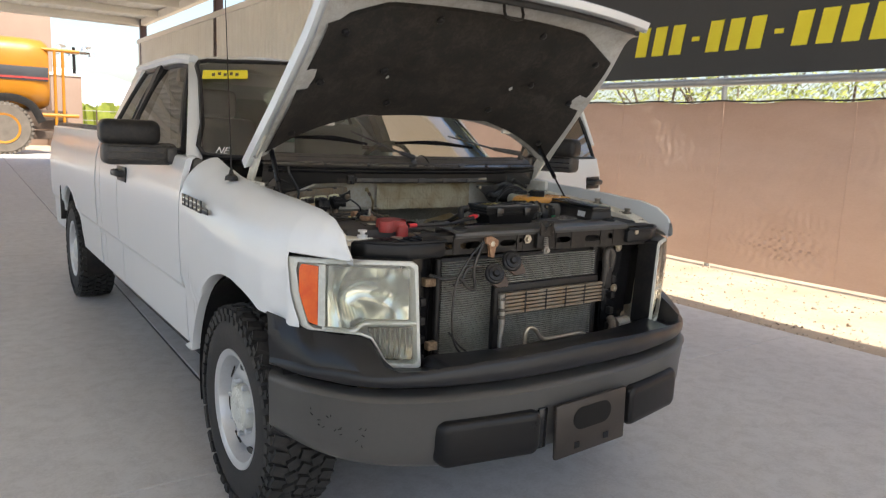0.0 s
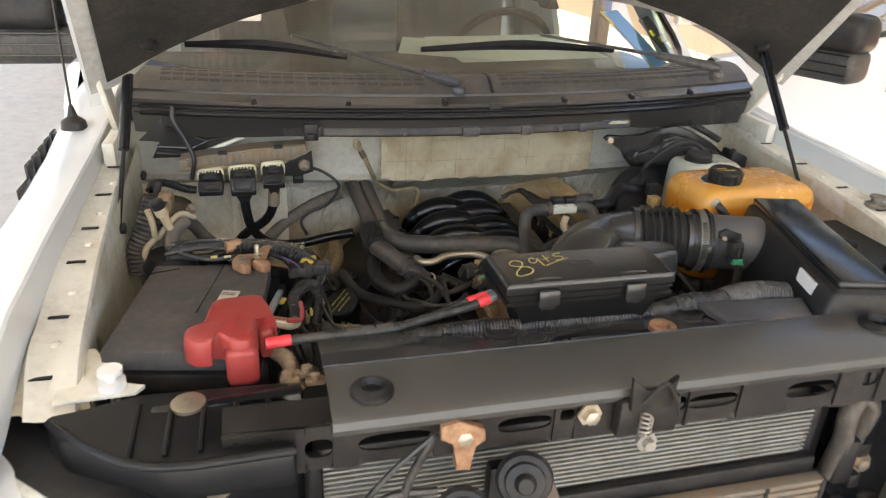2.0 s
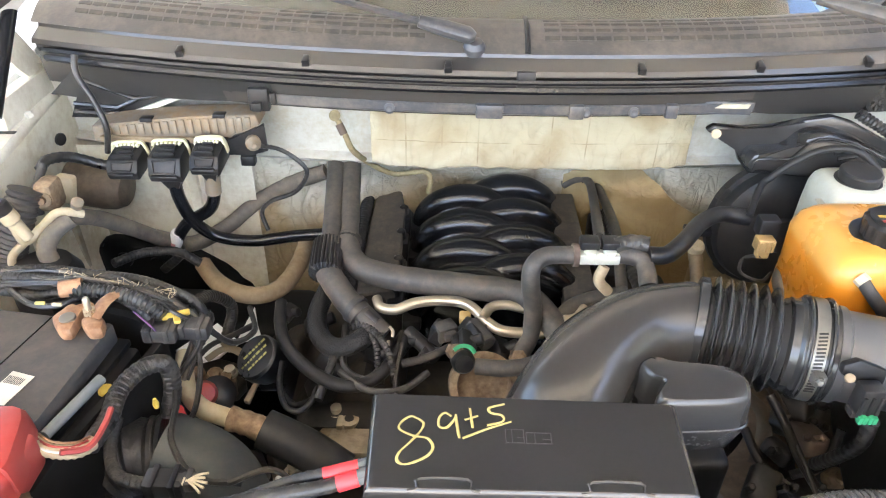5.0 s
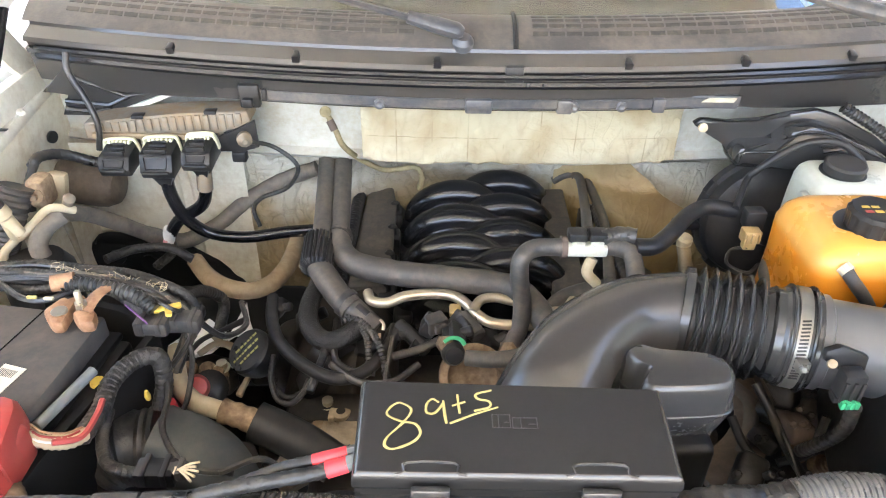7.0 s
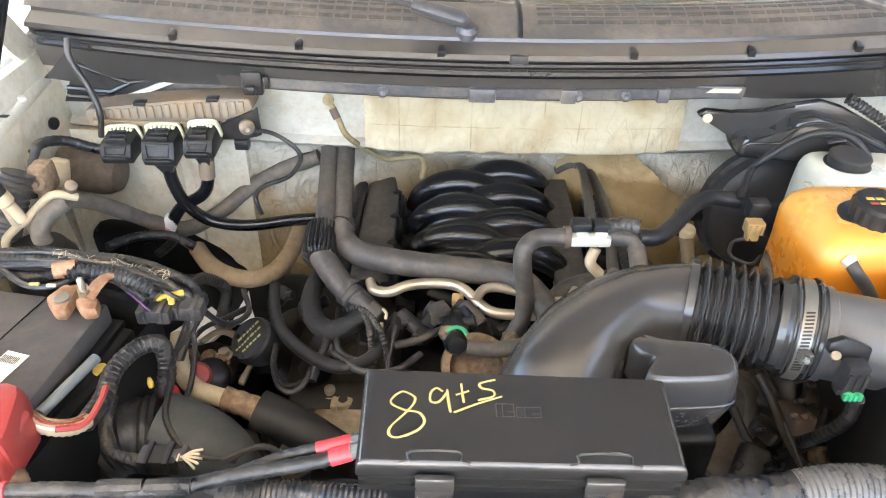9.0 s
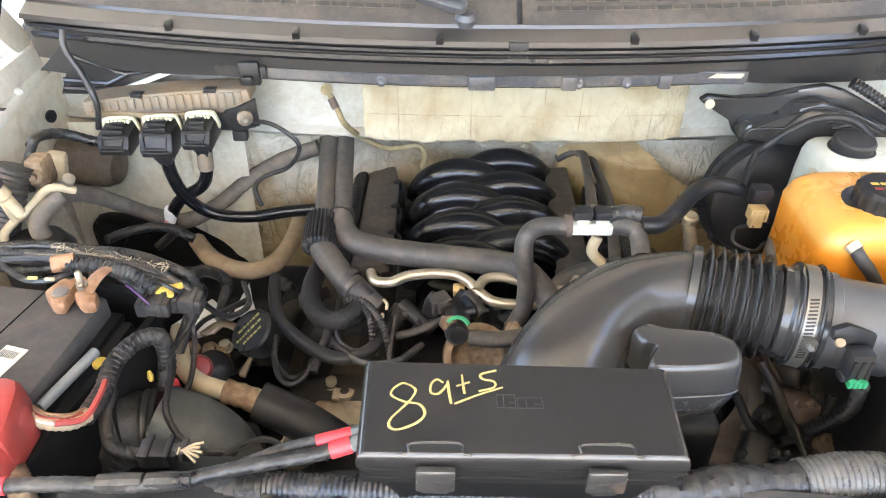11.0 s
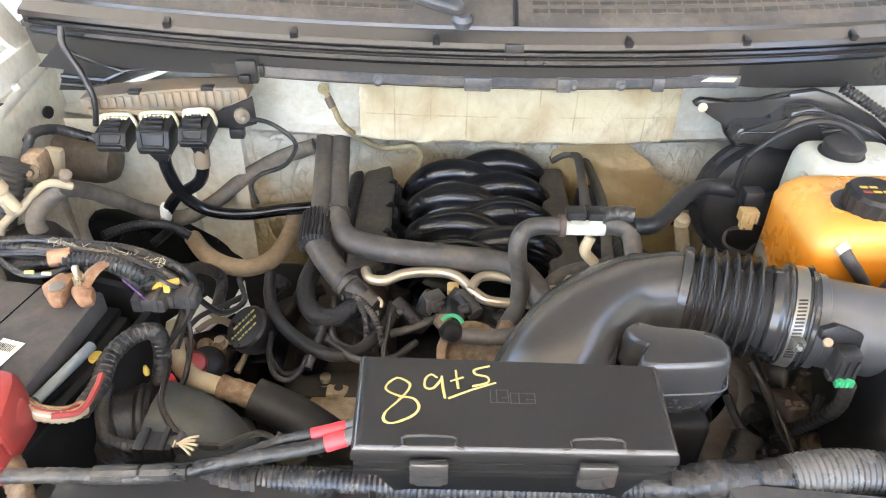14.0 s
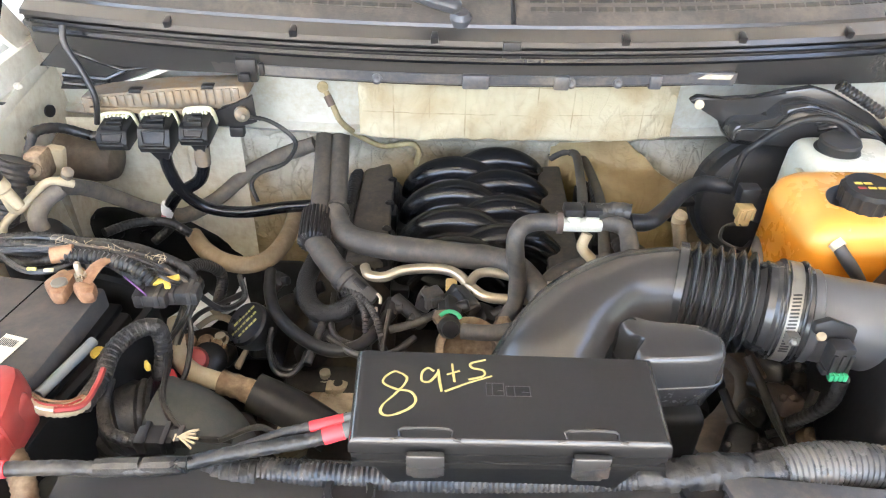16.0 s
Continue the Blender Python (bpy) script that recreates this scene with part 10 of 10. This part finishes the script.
for a, b in (((-0.578, 0.165, 1.2), (-0.626, 0.165, 1.243)), ((-0.509, 0.165, 1.197), (-0.56, 0.165, 1.248)), ((-0.447, 0.165, 1.211), (-0.492, 0.165, 1.253))):
    bm = B()
    x0, x1, z0, z1 = b[0], a[0], a[2], b[2]
    prism(bm, [(0.185, z1 - 0.004), (0.128, z1 - 0.012), (0.116, z0 + 0.012), (0.122, z0 - 0.002), (0.185, z0 + 0.002)], x1 - x0 + 0.002, Matrix.Translation((x0 - 0.001, 0, 0)) @ Matrix(((0, 0, 1, 0), (1, 0, 0, 0), (0, 1, 0, 0), (0, 0, 0, 1))), 0.003)
    pg = part("module_plug", bm, BLACK, ecm, "black plug with cream lock frame")
    for q in range(3):
        part("plug_ridge", box(B(), (x0 + 0.008 + 0.003 * q, 0.128 + 0.013 * q, z1 - 0.012 + 0.0015 * q), (x1 - 0.008 - 0.003 * q, 0.133 + 0.013 * q, z1 - 0.004 + 0.0015 * q), 0.001), BLACK, pg)
    rim = [(x0 + 0.007, 0.1255, z1 - 0.016), (x1 - 0.007, 0.1255, z1 - 0.016), (x1 - 0.009, 0.1165, z0 + 0.017), (x0 + 0.009, 0.1165, z0 + 0.017)]
    part("plug_frame", tube(B(), rim, 0.0015, 6, 1, True), BLACK, pg)
    if x0 > -0.565:
        w, mx = (0.017, (x0 + x1) / 2) if x0 < -0.5 else (0.013, (x0 + x1) / 2)
        loops = [[(mx + a * k, 0.150 + b * k2, z) for a, b in ((-w, -0.016), (w, -0.016), (w, 0.016), (-w, 0.016))] for k, k2, z in ((0.55, 0.6, z0 - 0.024), (0.62, 0.7, z0 - 0.020), (1.0, 1.0, z0 - 0.006), (1.1, 1.1, z0 + 0.004))]
        bt = B()
        rings(bt, loops)
        part("plug_boot", bt, BLACK, pg, "tapered cable boot", 20)
    part("plug_shelf", box(B(), (x0 + 0.004, 0.111, z0 + 0.009), (x1 - 0.004, 0.13, z0 + 0.014), 0.002), BLACK, pg)
    bm = B()
    tube(bm, [(x0 - 0.001, 0.176, z0 + 0.016), (x0 - 0.001, 0.166, z1 - 0.006), (x0 + 0.006, 0.164, z1 + 0.001), (x1 - 0.006, 0.164, z1 + 0.003), (x1 + 0.001, 0.166, z1 - 0.006), (x1 + 0.001, 0.176, z0 + 0.016)], 0.0028, 8, 3, flat=2.0)
    part("lock_frame", bm, LOCKCREAM, pg, "cream lock frame")
    for q in range(6):
        x = x0 + 0.008 + q * (x1 - x0 - 0.016) / 5
        part("lock_tooth", box(B(), (x - 0.002, 0.156, z1 - 0.004), (x + 0.002, 0.166, z1 + 0.001), 0.0005), LOCKCREAM, pg, smooth=0)
bm = B()
c = Vector((-0.415, 0.19, 1.23))
box(bm, c - Vector((0.024, 0.004, 0.012)), c + Vector((0.026, 0.02, 0.026)), 0.003)
box(bm, c + Vector((-0.012, -0.018, -0.030)), c + Vector((0.012, 0.0, -0.012)), 0.003)
prism(bm, [(-0.446, 1.245), (-0.428, 1.251), (-0.398, 1.265), (-0.382, 1.275), (-0.380, 1.226), (-0.404, 1.221), (-0.408, 1.211), (-0.425, 1.211), (-0.426, 1.220), (-0.446, 1.217)][::-1], 0.006, Matrix.Translation((0, 0.184, 0)) @ pose(0, 0, 0, 90, 0, 0), 0.0015)
part("module_bracket", bm, BLACK, ecm, "black bracket")
part("grommet", lathe(B(), [(0.008, 0), (0.0125, 0.004), (0.0125, 0.014), (0.007, 0.018), (0.004, 0.026)], axis(c + Vector((0.012, -0.012, 0.014)), (0.3, -0.9, 0.1)), 12), GREYBOX, ecm, "tan rubber grommet")
for pts, r, mt, lab, rb in (
        (((-0.534, 0.15, 1.187), (-0.533, 0.15, 1.15), (-0.522, 0.16, 1.099), (-0.488, 0.17, 1.06), (-0.424, 0.17, 1.052), (-0.351, 0.17, 1.064), (-0.294, 0.16, 1.076)), 0.0112, GLOSSBLACK, "shiny taped harness from the module", 0.0008),
        (((-0.469, 0.15, 1.201), (-0.474, 0.155, 1.158), (-0.494, 0.17, 1.116), (-0.542, 0.18, 1.08), (-0.576, 0.19, 1.031)), 0.0112, GLOSSBLACK, "taped harness from the module", 0.0007),
        (((-0.574, 0.19, 1.037), (-0.571, 0.19, 1.006), (-0.606, 0.18, 0.975)), 0.0085, HARNESS, "black lead", 0),
        (((-0.4, 0.17, 1.241), (-0.364, 0.19, 1.224), (-0.33, 0.19, 1.199), (-0.323, 0.19, 1.176), (-0.348, 0.2, 1.137), (-0.393, 0.2, 1.117), (-0.412, 0.2, 1.093), (-0.399, 0.18, 1.067)), 0.0042, LOOM, "thin corrugated wire", 0.0006),
        (((-0.669, 0.2, 1.376), (-0.668, 0.19, 1.348), (-0.647, 0.18, 1.306), (-0.634, 0.17, 1.267), (-0.643, 0.17, 1.222)), 0.005, LOOM, "black wire down from the cowl", 0),
        (((-0.721, 0.1, 1.225), (-0.715, 0.12, 1.233), (-0.695, 0.15, 1.223), (-0.661, 0.165, 1.204), (-0.635, 0.165, 1.198)), 0.0085, LOOM, "grey-black lead to the module", 0),
        (((-0.699, 0.08, 1.247), (-0.705, 0.05, 1.215), (-0.705, 0.04, 1.181)), 0.007, LOOM, "thin black lead", 0),
        (((-0.656, 0.02, 1.192), (-0.641, 0.08, 1.151), (-0.624, 0.14, 1.094), (-0.595, 0.17, 1.054)), 0.0135, GREYHOSE, "grey rubber air-conditioning hose", 0),
        (((-0.599, 0.17, 1.056), (-0.558, 0.22, 1.009), (-0.499, 0.25, 1.028), (-0.447, 0.28, 1.063), (-0.379, 0.29, 1.101), (-0.308, 0.29, 1.13)), 0.0145, GREYHOSE, "dusty hose rising to the firewall", 0),
        (((-0.647, 0.02, 1.188), (-0.668, 0, 1.174), (-0.675, -0.02, 1.154), (-0.665, -0.02, 1.12)), 0.0135, GREYHOSE, "bent grey hose", 0),
        (((-0.709, -0.03, 1.233), (-0.703, -0.03, 1.205), (-0.701, -0.02, 1.171), (-0.683, 0, 1.184), (-0.656, 0.01, 1.205), (-0.632, 0.03, 1.19)), 0.0062, CREAMPIPE, "cream metal line", 0),
        (((-0.701, -0.02, 1.171), (-0.722, -0.03, 1.15), (-0.722, -0.03, 1.127), (-0.697, -0.03, 1.125)), 0.0062, CREAMPIPE, "cream metal line", 0),
        (((-0.268, 0.222, 1.264), (-0.256, 0.215, 1.240), (-0.245, 0.213, 1.214), (-0.224, 0.25, 1.172), (-0.185, 0.272, 1.138), (-0.155, 0.278, 1.136), (-0.126, 0.28, 1.139), (-0.113, 0.28, 1.124), (-0.118, 0.285, 1.090)), 0.0055, STRAP, "khaki braided earth strap", 0.0008),
        (((-0.603, 0.02, 1.106), (-0.575, 0.06, 1.098), (-0.528, 0.08, 1.089), (-0.491, 0.08, 1.066)), 0.0075, HARNESS, "black taped harness", 0)):
    plain("line", pts, r, mt, truck, lab, 10, 7, ribs=rb)
bm = B()
lathe(bm, [(0.0095, 0), (0.0095, 0.004), (0.005, 0.006)], axis((-0.273, 0.226, 1.271), (0, -1, 0.3)), 14)
part("strap_eyelet", bm, STRAP, truck, "dull brass eyelet")
plain("strap_crimp", [(-0.266, 0.218, 1.259), (-0.258, 0.213, 1.243)], 0.0068, RUSTY, truck, "dark crimped strap end", 10, 1)
plain("label_wrap", [(-0.564, 0.185, 1.057), (-0.579, 0.187, 1.021)], 0.0120, LABEL, truck, "white label wrapped on the harness", 12, 1)
plain("label_print", [(-0.572, 0.186, 1.039), (-0.578, 0.187, 1.024)], 0.0122, material("pink_label_print", (0.48, 0.16, 0.17), (0.60, 0.30, 0.30), 0.5, scale=120), truck, "pink print on the label", 12, 1)
plain("grey_sleeve", [(-0.47, 0.15, 1.195), (-0.473, 0.15, 1.161)], 0.0130, GREYBOX, truck, "grey tape sleeve", 12, 2)
plain("corrugated_pipe", [(-0.700, 0.02, 1.236), (-0.716, 0.0, 1.192), (-0.738, -0.01, 1.140), (-0.737, -0.02, 1.095)], 0.024, DUSTBLACK, truck, "grey-black corrugated conduit", 16, 6, ribs=0.0026, pitch=0.0085)
a, b = Vector((-0.745, 0.25, 1.119)), Vector((-0.654, 0.24, 1.111))
bm = B()
lathe(bm, [(0.042, -0.02), (0.042, 0.05), (0.040, 0.065), (0.032, 0.082), (0.015, 0.089), (0.001, 0.09)], axis(a, b - a), 28)
part("blower_port", bm, BROWN, truck, "round dusty brown blower housing")
bm = B()
c = Vector((-0.684, 0.05, 1.215))
box(bm, c - Vector((0.016, 0.02, 0.026)), c + Vector((0.014, 0.02, 0.022)), 0.009)
lathe(bm, [(0.012, 0), (0.012, 0.008), (0.006, 0.010), (0.005, 0.02)], axis(c + Vector((-0.002, -0.018, -0.002)), (0.3, -0.9, 0.3)), 14)
part("line_block", bm, TANRUST, truck, "rust-tan expansion valve block")
part("grey_cap", lathe(B(), [(0.009, 0), (0.009, 0.014), (0.006, 0.016)], axis((-0.639, 0.03, 1.203), (0.4, -0.3, 0.6)), 12), GREYBOX, truck, "grey line fitting")
part("valve_cover_plate", prism(B(), [(-0.723, 0.15, 1.198)[::2], (-0.691, 0.15, 1.193)[::2], (-0.703, 0.15, 1.142)[::2], (-0.736, 0.15, 1.145)[::2]], 0.02, Matrix.Translation((0, 0.15, 0)) @ pose(0, 0, 0, 90, 0, 0), 0.008), CREAMPIPE, truck, "cream moulded boss")
bm = B()
c = Vector((-0.677, -0.06, 1.231))
lathe(bm, [(0.008, -0.03), (0.009, 0.0), (0.0125, 0.004), (0.0125, 0.02), (0.010, 0.022)], axis(c, (-0.3, -0.2, 1)), 12)
part("service_port", bm, CREAMPIPE, truck, "cream service port")
part("port_cap", lathe(B(), [(0.013, 0.02), (0.013, 0.034), (0.009, 0.037)], axis(c, (-0.3, -0.2, 1)), 12), BLACK, truck, "black port cap")
bm = B()
lathe(bm, [(0.05, -0.14), (0.052, 0.0), (0.04, 0.02), (0.01, 0.024)], axis((-0.68, -0.03, 1.12), (0, 0, 1)), 24)
part("accumulator", bm, BLACK, truck, "black round accumulator")
bm = B()
prism(bm, [(-0.755, 0.80), (-0.755, 0.985), (-0.731, 0.992), (-0.632, 0.985), (-0.604, 0.955), (-0.531, 0.905), (-0.473, 0.88), (-0.45, 0.80)][::-1], 0.05, Matrix.Translation((0, 0.285, 0)) @ pose(0, 0, 0, 90, 0, 0), 0.015)
for q in ((-0.70, 0.96), (-0.64, 0.95)):
    lathe(bm, [(0.016, 0), (0.015, 0.010), (0.006, 0.012)], axis((q[0], 0.236, q[1]), (0, -1, 0.2)), 14)
part("heater_case", bm, SHADEBLACK, truck, "black heater case")
bm = B()
box(bm, (-0.505, -0.005, 0.84), (-0.295, 0.12, 0.995), 0.025, seg=3)
box(bm, (-0.46, 0.02, 0.97), (-0.40, 0.06, 0.990), 0.008)
part("blower_case", bm, SHADEBLACK, truck, "black moulded case low on the firewall")
bm = B()
prism(bm, [(-0.257, -0.245), (-0.237, -0.199), (-0.223, -0.149), (-0.203, -0.078), (-0.186, -0.066), (-0.166, -0.15), (-0.162, -0.245)], 0.10, Matrix.Translation((0, 0, 0.89)), 0.008)
for q in ((-0.245, -0.15), (-0.215, -0.19)):
    lathe(bm, [(0.014, 0), (0.014, 0.012), (0.007, 0.013), (0.006, 0.004)], Matrix.Translation((q[0], q[1], 0.985)), 14)
box(bm, (-0.232, -0.205, 0.985), (-0.222, -0.09, 0.998), 0.003)
part("front_casting", bm, TANCAST, engine, "dirty tan aluminium front casting")
bm = B()
prism(bm, [(-0.319, -0.253), (-0.273, -0.226), (-0.238, -0.251), (-0.279, -0.280)][::-1], 0.06, Matrix.Translation((0, 0, 0.925)), 0.006)
part("front_casting", bm, TANCAST, engine, "dirty tan aluminium lug")
# fan guard edge, bolts and rods low beside the intake
plain("fan_guard", [(0.372, -0.125, 1.0), (0.378, -0.165, 1.0), (0.368, -0.205, 1.0), (0.345, -0.240, 0.998), (0.310, -0.272, 0.995), (0.27, -0.295, 0.99)], 0.028, BROWN, truck, "dull brown plastic fan guard edge", 10, 6, flat=0.25)
plain("dipstick_tube", [(0.337, -0.222, 1.105), (0.342, -0.266, 1.10)], 0.0052, BROWN, truck, "brown dipstick sleeve", 10, 1)
plain("dipstick_tube", [(0.341, -0.258, 1.098), (0.352, -0.30, 1.075), (0.362, -0.345, 1.05)], 0.003, DARKSTEEL, truck, "thin dark dipstick rod", 8, 3)
for c, d in (((0.417, -0.160, 1.02), (0.1, -0.4, 0.9)), ((0.408, -0.224, 1.02), (-0.2, -0.5, 0.8)), ((0.449, -0.216, 1.03), (0.2, -0.6, 0.7)), ((0.395, -0.274, 1.02), (0, -0.6, 0.8)), ((0.43, -0.285, 1.01), (0.3, -0.5, 0.8))):
    bm = B()
    m = axis(c, d)
    lathe(bm, [(0.013, -0.02), (0.014, -0.004), (0.010, 0.0), (0.010, 0.003), (0.0075, 0.004)], m, 14)
    lathe(bm, [(0.0075, 0.003), (0.0075, 0.013), (0.004, 0.014), (0.0035, 0.022)], m, 6)
    part("rusty_bolt", bm, TANRUST, truck, "rusty orange-brown bolt")
plain("pale_strap", [(0.457, -0.258, 1.055), (0.447, -0.310, 1.05), (0.441, -0.350, 1.04)], 0.010, BROWN, truck, "pale dusty strap", 8, 4, flat=0.3)
# opening in the cowl that shows the painted body behind
part("cowl_opening", box(B(), (0.318, lip(0.355) + 0.0005, 1.3085), (0.395, lip(0.355) + 0.010, 1.330), 0.002), COVERGREY, cowl, "dark frame of an opening in the cowl")
part("body_behind", prism(B(), [(0.334, 1.3205), (0.386, 1.3205), (0.390, 1.3275), (0.346, 1.3275)], 0.006, Matrix.Translation((0, lip(0.355) + 0.003, 0)) @ pose(0, 0, 0, 90, 0, 0), 0.0006), BAYWHITE, cowl, "painted body seen through the opening")
# low at the corner beside the battery
plain("tan_cable", [(-0.505, -0.442, 1.16), (-0.487, -0.462, 1.165), (-0.470, -0.485, 1.16), (-0.458, -0.52, 1.13)], 0.0125, TANRUST, truck, "grimy tan wrapped cable", 12, 8, ribs=0.0012, pitch=0.007)
part("round_cover", lathe(B(), [(0.052, -0.05), (0.052, -0.004), (0.046, 0.006), (0.030, 0.012), (0.004, 0.013)], axis((-0.452, -0.475, 1.10), (0.1, -0.3, 0.95)), 28), HOSEDARK, truck, "grey-black round rubber cover")
for k, c in enumerate(((-0.47, -0.535, 1.165), (-0.435, -0.538, 1.16), (-0.45, -0.525, 1.165))):
    bm = B()
    box(bm, Vector(c) - Vector((0.014, 0.007, 0.005)), Vector(c) + Vector((0.014, 0.007, 0.005)), 0.003)
    lathe(bm, [(0.007, 0), (0.007, 0.008), (0.003, 0.010)], Matrix.Translation(Vector(c) + Vector((0.004 * (k - 1), 0, 0.004))), 10)
    part("clip_block", bm, TANRUST, truck, "rust-tan clip block")
# flat white pieces added low between the hoses
for q in ([(-0.454, 0.006), (-0.410, -0.035), (-0.430, -0.072), (-0.456, -0.084), (-0.501, -0.061)], [(-0.403, 0.050), (-0.388, 0.004), (-0.370, -0.037), (-0.403, -0.030), (-0.412, -0.045), (-0.409, -0.004)]):
    part("pale_shield", prism(B(), [(p[0], p[1]) for p in q][::-1], 0.006, Matrix.Translation((0, 0, 0.994)), 0.001), LABEL, truck, "flat white piece low between the hoses")
plain("shield_strip", [(-0.433, -0.145, 1.06), (-0.422, -0.114, 1.06), (-0.396, -0.091, 1.06), (-0.368, -0.066, 1.06)], [0.004, 0.0055, 0.006, 0.0075], BLACK, truck, "black plastic strip", 8, 4, flat=0.4)
plain("metal_bracket", [(-0.444, -0.087, 1.006), (-0.425, -0.068, 1.01), (-0.405, -0.068, 1.01), (-0.380, -0.082, 1.006)], 0.007, GREYBOX, truck, "grey forked metal bracket", 8, 5, flat=0.4)
plain("metal_bracket", [(-0.432, -0.045, 1.008), (-0.410, -0.069, 1.009)], 0.006, GREYBOX, truck, "grey forked metal bracket", 8, 1, flat=0.4)
